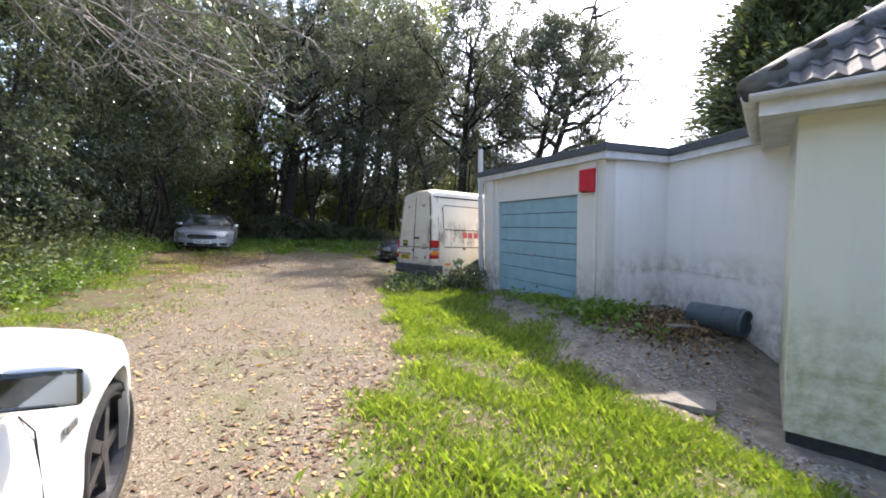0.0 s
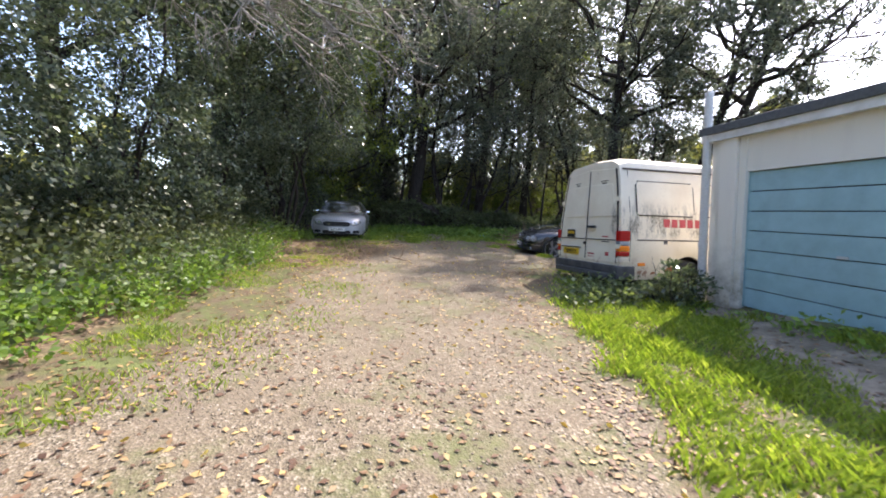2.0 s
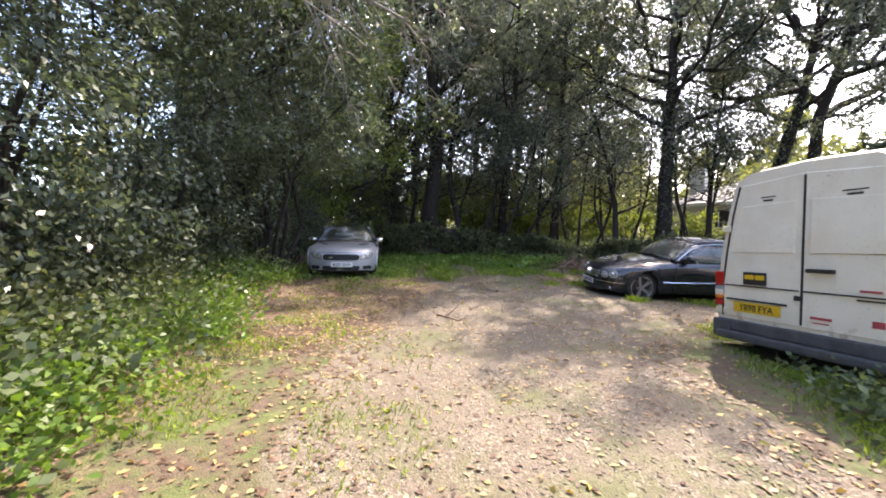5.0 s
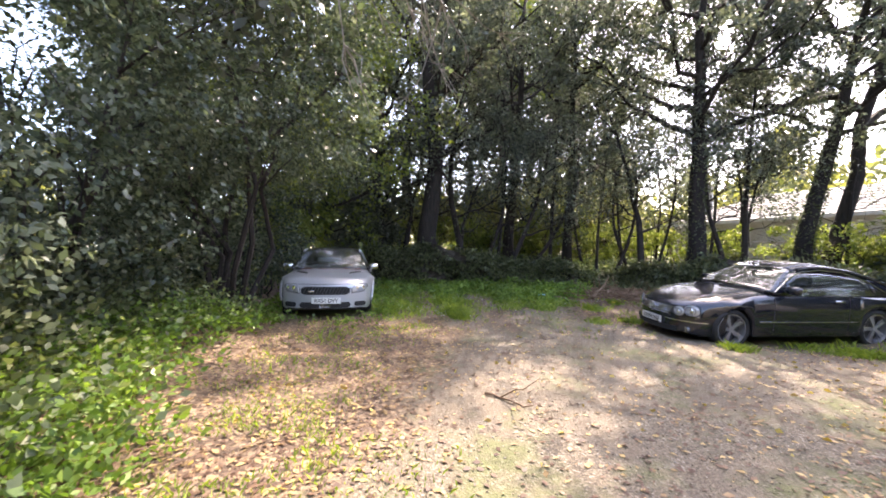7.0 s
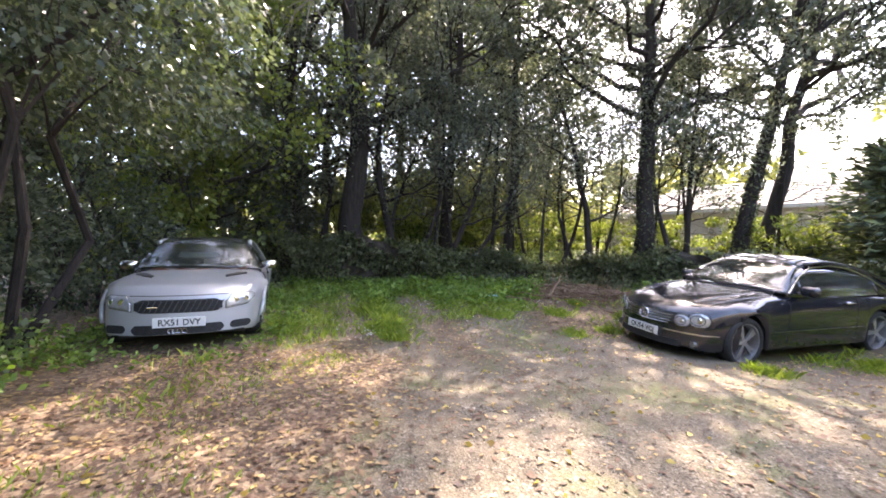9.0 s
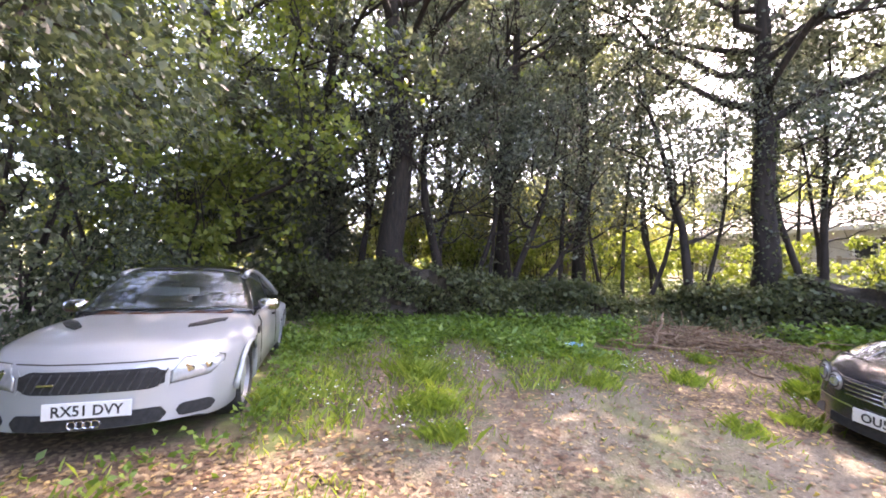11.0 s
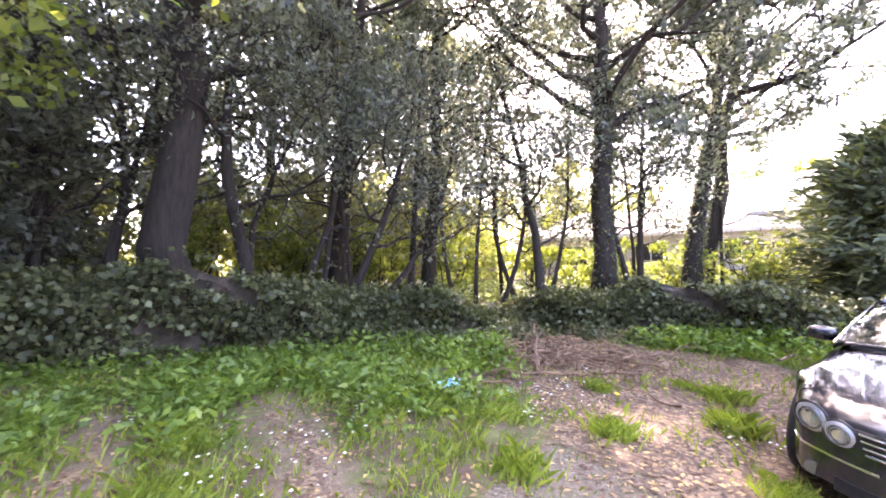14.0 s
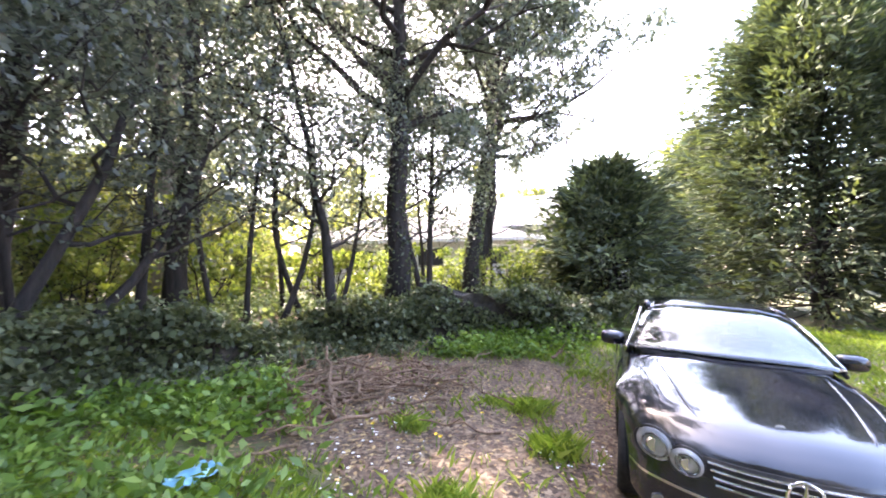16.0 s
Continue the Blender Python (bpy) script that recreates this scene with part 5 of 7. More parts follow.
def tree(name, label, x, y, h, r, lean, crown, leaf, leaf_mat, bark_mat, limbs=8, limb_from=0.4, spread=2.6, count=9000, clump=0.75, size=(0.16, 0.08), bare=False, group="", reach=None, z0=None, ivy=0, sides=12, bow=(0.0, 0.0)):
    """A tapered trunk, limbs that fork twice and a broken crown of leaves bunched round the twig ends."""
    z = float(ground_height(x, y)) - 0.1 if z0 is None else z0
    t = thing(name, label, "tree", SLOPE @ Matrix.Translation((x, y, z)), group)
    steps = 8
    arc = [math.sin(math.pi * k / steps) for k in range(steps + 1)]
    spine = [(lean[0] * k / steps + bow[0] * arc[k] + 0.25 * r * rng.normal() * (k > 0), lean[1] * k / steps + bow[1] * arc[k] + 0.25 * r * rng.normal() * (k > 0), h * k / steps) for k in range(steps + 1)]
    radii = [r * (1.25 if k == 0 else (1.0 - 0.78 * (k / steps) ** 1.15)) for k in range(steps + 1)]
    part("trunk", rod(spine, radii, sides), bark_mat, t, smooth=True)
    tips = []
    tw = bmesh.new()
    for i in range(limbs):
        f = limb_from + (0.98 - limb_from) * (i + 0.5 * rng.uniform()) / limbs
        k = min(int(f * steps), steps - 1)
        g = f * steps - k
        p = np.array(spine[k]) * (1 - g) + np.array(spine[k + 1]) * g
        a = i * 2.4 + rng.uniform(-0.5, 0.5)
        out = spread * (1.12 - 0.5 * f) * rng.uniform(0.75, 1.2) * (1 if reach is None else reach(a))
        e = p + np.array([math.cos(a) * out, math.sin(a) * out, out * rng.uniform(0.3, 0.85)])
        b = bmesh.new()
        rr = r * (0.5 - 0.3 * f) * (1.7 if bare else 1.0)
        line = bend_line(p, e, 5, 0.035, 0.05)
        rod(line, [rr * (1 - 0.15 * q) for q in range(6)], 7, b, caps=False)
        ends = []
        for q in (2, 3, 4, 5):
            way = unit((np.array(line[q]) - np.array(line[q - 1]))[None])[0]
            ends.append((line[q], way))
        sub = twigs(tw, ends, out * 0.42, rr * 0.35, 2)
        fine = twigs(tw, sub, out * 0.24, rr * (0.2 if bare else 0.14), 3 if bare else 2)
        if bare:
            fine = twigs(tw, fine, out * 0.16, rr * 0.1, 3)
        tips += [q for q, _ in sub] + [q for q, _ in fine]
        part("limb", b, bark_mat, t)
    tagged(part("twig_work", tw, bark_mat, t), kind="stuff")
    if crown:
        c = np.array(tips)
        per = max(1, count // len(c))
        p = clumps(c, clump, per)
        me = quads("crown", leaves(p, size[0], size[1], None, 1.0, 0.1), leaf_mat)
        ob = new("crown", me)
        ob.parent = t
    if ivy:
        k = rng.uniform(0, 0.55, ivy) * steps
        i = np.minimum(k.astype(int), steps - 1)
        sp = np.array(spine)
        c = sp[i] * (1 - (k - i))[:, None] + sp[i + 1] * (k - i)[:, None]
        a = rng.uniform(0, 2 * math.pi, ivy)
        rad = np.interp(k, range(steps + 1), radii) + 0.02
        way = np.stack([np.cos(a), np.sin(a), 0 * a - 0.3], 1)
        ob = new("ivy", quads("ivy", leaves(c + way * rad[:, None], 0.075, 0.07, way, 0.5), IVY))
        ob.parent = t
        tagged(ob, "dark ivy climbing the trunk")
    return t


def bush(name, label, centre, radii, count, size, mat, stems=6, clump=0.4, group="", category="bush", shell=0.45, holes=0.0, stem_r=0.05, spread=0.8):
    """A shrub: stems that fan out from the foot, leaves bunched mostly in its outer shell."""
    cx, cy, cz = centre
    rx, ry, rz = radii
    z = float(ground_height(cx, cy)) - 0.05
    t = thing(name, label, category, SLOPE @ Matrix.Translation((cx, cy, z)), group)
    b = bmesh.new()
    for i in range(stems):
        a = 2 * math.pi * (i + rng.uniform(0, 0.7)) / stems
        e = (math.cos(a) * rx * 0.6, math.sin(a) * ry * 0.6, cz - z + rz * rng.uniform(0.0, 0.6))
        line = bend_line((math.cos(a) * 0.2, math.sin(a) * 0.2, 0), e, 5, 0.05)
        rod(line, [stem_r * (1 - 0.16 * q) for q in range(6)], 6, b, caps=False)
        twigs(b, [(line[q], unit((np.array(line[q]) - np.array(line[q - 1]))[None])[0]) for q in (2, 3, 4, 5)], min(rx, rz) * 0.55, stem_r * 0.35, 2)
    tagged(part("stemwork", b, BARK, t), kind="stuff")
    n = max(20, count // 60)
    d = unit(rng.normal(size=(n, 3)))
    rad = 1 - shell * rng.uniform(0, 1, n) ** 1.6
    lump = 1 + 0.16 * np.sin(d[:, 0] * 5 + cx) * np.cos(d[:, 1] * 4 + cy) + 0.12 * np.sin(d[:, 2] * 7 + cx * 2)
    c = d * (rad * lump)[:, None] * np.array([rx, ry, rz]) + np.array([0, 0, cz - z])
    keep = c[:, 2] > 0.05
    if holes:
        keep &= (np.sin(c[:, 0] * 2.1 + cx) + np.sin(c[:, 1] * 1.9 + cy) + np.sin(c[:, 2] * 2.6)) > -3 + 6 * holes
    c = c[keep]
    p = clumps(c, clump, max(1, count // max(1, len(c))))
    out = unit(p - np.array([0, 0, cz - z]))
    ob = new("foliage", quads("foliage", leaves(p, size[0], size[1], out, spread, 0.15), mat))
    ob.parent = t
    return t


def stuff(name, label, me, category=""):
    ob = new(name, me)
    ob.matrix_world = SLOPE
    return tagged(ob, label, category, kind="stuff")


# the evergreen hedge along the drive
G_HEDGE = "evergreen hedge beside the drive"
HEDGE_LABEL = "tall glossy dark green holly, sunlit leaf tips"
for x, y, z, rx, ry, rz, n in ((-9.6, 1.0, 3.4, 2.5, 2.4, 3.8, 18000), (-9.3, 4.3, 3.3, 2.3, 2.3, 3.9, 33000), (-9.9, 7.4, 3.6, 2.3, 2.3, 3.9, 36000), (-10.6, 10.4, 3.9, 2.4, 2.3, 3.9, 36000),
                               (-9.9, 12.7, 5.3, 2.7, 2.2, 3.4, 46000), (-12.3, 15.4, 3.6, 2.0, 2.6, 4.2, 14000), (-9.8, -2.2, 3.2, 2.6, 2.4, 3.8, 5000)):
    bush("holly_tree", HEDGE_LABEL, (x, y, z), (rx, ry, rz), n, (0.085, 0.045), HOLLY, 7, 0.4, G_HEDGE, "holly", 0.4, 0.12, 0.055)
# low skirts of the hedge round the roadster
for x, y, z, rx, ry, rz, n in ((-11.4, 13.0, 1.3, 1.2, 1.5, 1.6, 7000), (-10.9, 11.3, 1.3, 1.3, 1.3, 1.5, 6000), (-11.6, 15.6, 1.2, 0.9, 1.6, 1.5, 5000)):
    bush("holly_bush", "dark holly bush at the hedge foot", (x, y, z), (rx, ry, rz), n, (0.1, 0.05), HOLLY, 6, 0.3, G_HEDGE, "holly", 0.6, 0.0, 0.03)
bush("elder_bush", "broad elder in mid-green leaf behind the roadster", (-11.9, 17.6, 2.8), (1.5, 1.5, 2.6), 6000, (0.15, 0.085), SPRING, 7, 0.4, "", "bush", 0.6, 0.1, 0.04)
# taller trees behind the hedge close the view above it
for x, y, h in ((-12.6, 2.5, 12.0), (-13.2, 8.5, 13.0), (-13.0, 13.0, 12.5)):
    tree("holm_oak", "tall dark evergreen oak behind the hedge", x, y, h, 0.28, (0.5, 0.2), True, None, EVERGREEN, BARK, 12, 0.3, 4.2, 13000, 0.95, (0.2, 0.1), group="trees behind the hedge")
bush("laurel_bush", "small pale green laurel at the garage corner", (0.42, 8.45, 0.25), (0.4, 0.36, 0.36), 1300, (0.07, 0.036), HOLLY, 6, 0.16, "", "bush", 0.8, 0.0, 0.015)
# bare twiggy branches that reach over the drive from the hedge
b = bmesh.new()
ends = []
for p0, p1 in (((-9.5, 4.5, 5.6), (-5.2, 8.2, 4.6)), ((-9.6, 6.5, 6.4), (-5.4, 10.5, 5.6)), ((-9.2, 3.2, 5.4), (-4.9, 5.0, 5.4)), ((-9.8, 8.8, 6.6), (-6.0, 12.5, 5.0)), ((-9.4, 5.5, 6.8), (-4.4, 8.6, 7.0)), ((-9.8, 9.5, 7.2), (-5.0, 13.5, 7.4)), ((-9.0, 2.2, 5.2), (-5.6, 5.6, 4.4)), ((-9.2, 4.0, 6.2), (-5.6, 7.2, 5.6)), ((-9.4, 6.0, 5.4), (-6.2, 9.4, 4.4)), ((-9.0, 1.2, 6.2), (-4.6, 4.2, 6.4))):
    line = bend_line(p0, p1, 8, 0.035, -0.08)
    rod(line, [0.075 * (1 - 0.09 * q) for q in range(9)], 6, b, caps=False)
    e = [(line[q], unit((np.array(line[q]) - np.array(line[q - 1]))[None])[0]) for q in range(2, 9)]
    s = twigs(b, e, 1.2, 0.022, 4, 0.25)
    ends += twigs(b, s, 0.6, 0.009, 5, 0.3)
limb = single("overhanging_branch", b, TWIG, "bare grey twiggy branches hanging over the drive", "branches", m=SLOPE)
p = clumps(np.array([q for q, _ in ends]), 0.16, 6)
ob = new("leaf", quads("leaf", leaves(p[rng.uniform(size=len(p)) < 0.35], 0.07, 0.035, None, 1.0, 0.3), HOLLY))
ob.parent = limb

# big trees on the bank
G_BANK = "evergreen trees on the bank"
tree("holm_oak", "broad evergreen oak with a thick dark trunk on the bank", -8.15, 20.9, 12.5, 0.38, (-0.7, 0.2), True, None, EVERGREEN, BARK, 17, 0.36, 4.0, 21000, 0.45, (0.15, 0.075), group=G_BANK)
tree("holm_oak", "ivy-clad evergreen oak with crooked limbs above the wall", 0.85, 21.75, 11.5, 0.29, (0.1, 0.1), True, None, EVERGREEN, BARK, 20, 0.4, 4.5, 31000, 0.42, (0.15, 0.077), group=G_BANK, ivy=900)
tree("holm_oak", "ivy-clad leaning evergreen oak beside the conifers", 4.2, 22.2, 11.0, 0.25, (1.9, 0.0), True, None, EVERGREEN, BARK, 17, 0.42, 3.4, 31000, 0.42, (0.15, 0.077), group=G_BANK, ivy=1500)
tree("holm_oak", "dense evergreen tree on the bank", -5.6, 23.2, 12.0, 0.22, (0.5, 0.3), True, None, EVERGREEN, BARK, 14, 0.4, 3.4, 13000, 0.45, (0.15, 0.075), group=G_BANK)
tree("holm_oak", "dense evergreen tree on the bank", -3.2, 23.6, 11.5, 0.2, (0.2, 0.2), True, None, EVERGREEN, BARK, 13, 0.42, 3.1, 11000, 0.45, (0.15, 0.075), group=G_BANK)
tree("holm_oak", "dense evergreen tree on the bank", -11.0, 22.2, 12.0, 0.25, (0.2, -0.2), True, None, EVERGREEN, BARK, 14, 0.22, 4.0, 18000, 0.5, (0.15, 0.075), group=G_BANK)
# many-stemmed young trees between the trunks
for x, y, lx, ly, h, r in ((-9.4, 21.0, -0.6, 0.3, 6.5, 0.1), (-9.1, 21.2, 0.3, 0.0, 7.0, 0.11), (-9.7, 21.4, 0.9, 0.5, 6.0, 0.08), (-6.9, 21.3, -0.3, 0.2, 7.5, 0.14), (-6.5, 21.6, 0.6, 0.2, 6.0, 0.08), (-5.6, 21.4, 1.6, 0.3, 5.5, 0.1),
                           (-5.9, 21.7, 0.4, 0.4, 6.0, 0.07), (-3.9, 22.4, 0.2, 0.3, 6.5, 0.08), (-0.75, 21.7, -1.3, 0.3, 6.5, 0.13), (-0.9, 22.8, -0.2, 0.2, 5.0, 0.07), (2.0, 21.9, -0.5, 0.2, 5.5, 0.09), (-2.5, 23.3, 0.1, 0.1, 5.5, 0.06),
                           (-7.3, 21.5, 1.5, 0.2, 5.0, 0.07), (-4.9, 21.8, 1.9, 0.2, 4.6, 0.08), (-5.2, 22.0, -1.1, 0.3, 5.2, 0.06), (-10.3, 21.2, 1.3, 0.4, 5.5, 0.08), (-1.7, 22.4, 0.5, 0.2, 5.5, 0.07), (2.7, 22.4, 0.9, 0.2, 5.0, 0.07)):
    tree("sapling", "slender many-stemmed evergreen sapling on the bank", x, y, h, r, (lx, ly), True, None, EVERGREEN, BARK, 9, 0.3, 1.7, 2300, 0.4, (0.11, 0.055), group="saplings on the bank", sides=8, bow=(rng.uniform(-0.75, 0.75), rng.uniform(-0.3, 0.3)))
# fine-leaved evergreen saplings fill the light between the two ivy-clad oaks
for x, y, lx, h in ((-2.2, 22.6, 0.5, 6.5), (-1.1, 23.4, -0.4, 7.5), (-0.2, 22.5, 0.6, 6.0), (1.9, 23.2, 0.4, 6.5), (2.9, 22.9, -0.7, 6.0), (5.6, 22.4, 0.5, 5.0), (3.4, 24.6, 0.3, 6.5), (0.4, 24.6, -0.3, 7.0)):
    tree("sapling", "thin-stemmed evergreen sapling in fine sparse leaf", x, y, h, 0.06, (lx, 0.2), True, None, EVERGREEN, BARK, 10, 0.3, 1.6, 1500, 0.42, (0.1, 0.05), group="saplings on the bank", sides=7, bow=(rng.uniform(-0.4, 0.4), 0.1))
tree("holm_oak", "small bushy evergreen oak between the ivy-clad trunks", 2.55, 22.4, 7.0, 0.1, (0.3, 0.1), True, None, EVERGREEN, BARK, 14, 0.42, 1.9, 10000, 0.42, (0.12, 0.06), group=G_BANK, sides=8)
# pale old trunk further back, bare ash, yellow-green tree in new leaf
tree("ash_tree", "pale broken trunk standing behind the bank", -2.75, 27.5, 9.0, 0.36, (0.1, 0.0), True, None, EVERGREEN, BARK_PALE, 7, 0.5, 2.0, 2500, 0.5, (0.15, 0.075))
tree("ash_tree", "bare grey ash with no leaves yet", 5.4, 23.0, 14.0, 0.24, (2.3, -0.6), False, None, None, BARK, 15, 0.36, 4.6, 0, bare=True)
tree("ash_tree", "bare grey ash with no leaves yet", -6.5, 29.0, 17.0, 0.3, (0.3, 0.0), False, None, None, BARK_PALE, 12, 0.4, 4.5, 0, bare=True)
tree("beech_tree", "beech in fresh yellow-green leaf behind the roadster", -13.2, 19.2, 10.5, 0.22, (1.0, -0.3), True, None, SPRING, BARK, 14, 0.12, 3.6, 20000, 0.6, (0.13, 0.085))
tree("beech_tree", "beech in fresh yellow-green leaf far behind", -6.0, 32.0, 17.0, 0.3, (0.6, 0.0), True, None, SPRING, BARK, 12, 0.5, 4.5, 9000, 1.0, (0.3, 0.2))

# the wood goes on behind and closes the sky above the wall
for x, y, h, r in ((-16.5, 31.0, 14.5, 0.3), (-12.5, 30.0, 14.0, 0.28), (-9.0, 33.0, 15.0, 0.3), (-5.0, 34.5, 14.0, 0.28), (-1.0, 35.5, 11.0, 0.28)):
    tree("holm_oak", "tall evergreen in the wood behind", x, y, h, r, (0.3, 0.1), True, None, EVERGREEN, BARK, 14, 0.3, 4.8, 8500, 0.9, (0.28, 0.14), group="wood behind the bank", sides=8)
# dark evergreens that close the view behind the beech
for cx, cy, w, h in ((-17.6, 17.0, 2.0, 4.6), (-16.4, 19.8, 2.0, 5.0), (-14.6, 21.8, 1.9, 4.4), (-12.6, 23.2, 1.8, 4.0)):
    bush("holly_bush", "tall dark holly closing the view behind the beech", (cx, cy, 0.8 + h * 0.8), (w, w, h), 5200, (0.26, 0.15), EVERGREEN, 7, 0.5, "hollies behind the beech", "bush", 0.8, 0.1, 0.04)
# taller scrub further back, dull in the haze
for cx, cy, w, h in ((-7.4, 29.0, 1.7, 2.6), (-5.0, 29.6, 1.6, 2.4), (-2.6, 29.2, 1.7, 2.5), (-0.2, 29.8, 1.5, 2.2), (-10.2, 28.6, 1.8, 2.8)):
    bush("elder_bush", "tall olive-green elder scrub in the field behind", (cx, cy, 0.3 + h * 0.8), (w, 1.2, h), 5600, (0.2, 0.11), OLIVE, 9, 0.5, "elders behind the wall", "bush", 0.9, 0.05, 0.03)
# undergrowth in new leaf behind the wall, with light through it
for x, y, h, n in ((-9.5, 24.5, 1.6, 2600), (-7.0, 24.6, 1.5, 2800), (-4.6, 25.2, 1.5, 3000), (-2.2, 25.0, 1.7, 3000), (0.6, 24.4, 1.4, 2200), (2.6, 23.6, 1.1, 1800), (4.6, 22.9, 1.1, 1800), (5.8, 21.6, 1.3, 2000), (-12.0, 25.0, 1.8, 2600), (6.8, 24.5, 1.1, 1800), (3.6, 26.4, 1.1, 1800), (-0.8, 27.4, 1.6, 2400)):
    bush("hazel_bush", "hazel scrub in yellow-green new leaf behind the wall", (x, y, 0.4 + h * 0.75), (1.3, 1.0, h), n, (0.11, 0.08), SPRING, 9, 0.3, "scrub behind the wall", "bush", 0.9, 0.0, 0.025)

# dark evergreen understorey closes the view between the trunks
for x, y, z, rx, rz, n in ((-12.4, 24.4, 2.6, 2.2, 2.4, 6000), (-9.6, 25.6, 2.3, 1.9, 2.2, 5000), (-7.0, 26.2, 2.4, 1.8, 2.3, 5000), (-10.8, 20.9, 2.2, 1.5, 1.9, 5000), (-4.4, 27.0, 2.0, 1.5, 1.8, 3500), (-14.6, 21.0, 2.8, 2.4, 2.6, 6000)):
    dark = y < 24 or x < -12
    bush("laurel_thicket" if dark else "elder_thicket", "dark evergreen laurel thicket under the trees" if dark else "olive-green elder scrub in thin leaf under the trees", (x, y, z), (rx, 1.3, rz), n if dark else int(n * 0.7), (0.16, 0.075), EVERGREEN if dark else OLIVE, 9, 0.45, "thickets under the trees", "bush", 0.8, 0.1, 0.03)

# dark conifers by the lawn
def conifer(label, x, y, h, r, n):
    z = float(ground_height(x, y)) - 0.1
    t = thing("cypress", label, "conifer", SLOPE @ Matrix.Translation((x, y, z)), "cypresses by the lawn")
    part("trunk", rod([(0, 0, 0), (0.1, 0, h * 0.5), (0, 0.1, h * 0.97)], [0.3, 0.18, 0.03], 10), BARK, t)
    b = bmesh.new()
    pts, ways = [], []
    m = n // 34
    f = rng.uniform(0.02, 1, m) ** 0.85
    a = rng.uniform(0, 2 * math.pi, m)
    rad = r * (1 - f ** 1.45) ** 0.85 * (1 + 0.26 * np.sin(a * 3 + x + f * 6) + 0.2 * np.sin(a * 5 - f * 13)) * rng.uniform(0.5, 1.2, m) + 0.15
    for fi, ai, ri in zip(f, a, rad):
        p0 = np.array([0, 0, fi * h])
        d = np.array([math.cos(ai), math.sin(ai), 0.3 - 0.3 * (1 - fi) + rng.normal() * 0.16])
        e = p0 + d * ri
        if rng.uniform() < 0.35:
            rod([tuple(p0), tuple(e)], [0.03, 0.006], 4, b, caps=False)
        k = rng.uniform(0.55, 1.0, 34) if ri > 0.8 else rng.uniform(0.2, 1.0, 34)
        fan = np.cross(d, (0, 0, 1))
        side = rng.normal(size=34) * 0.2 * (1.2 - k) * 2.4
        q = p0 + d * (ri * k)[:, None] + fan * side[:, None] + np.stack([0 * k, 0 * k, rng.normal(size=34) * 0.17 - 0.1 * k], 1)
        pts.append(q)
        ways.append(d * 1.3 + fan * (side * 2.0)[:, None])
    tagged(part("branchwork", b, BARK, t), kind="stuff")
    pts, ways = np.concatenate(pts), np.concatenate(ways)
    ob = new("foliage", quads("foliage", leaves(pts, 0.33, 0.075, ways, 0.45, 0.2), CYPRESS))
    ob.parent = t


conifer("big dark cypress with feathery sunlit sprays", 12.3, 14.3, 12.5, 4.4, 66000)
conifer("dark cypress with feathery drooping sprays", 16.2, 9.6, 12.5, 4.2, 36000)
conifer("rounded dark cypress at the end of the wall", 7.7, 19.3, 4.5, 2.7, 26000)
conifer("big dark cypress behind the garage", 16.0, 18.0, 8.0, 3.4, 20000)


# the old boundary wall: a lumpy bank of stone and earth, grown over with ivy
def wall_height(s):
    return np.interp(s, [0, 6, 10.2, 12, 13.2, 14.6, 16.4, 17.6, 19.0, 20.5, 22.2, 26, 31], [1.15, 1.15, 1.1, 1.0, 0.5, 0.45, 0.9, 1.35, 1.2, 0.85, 0.85, 0.8, 0.7])


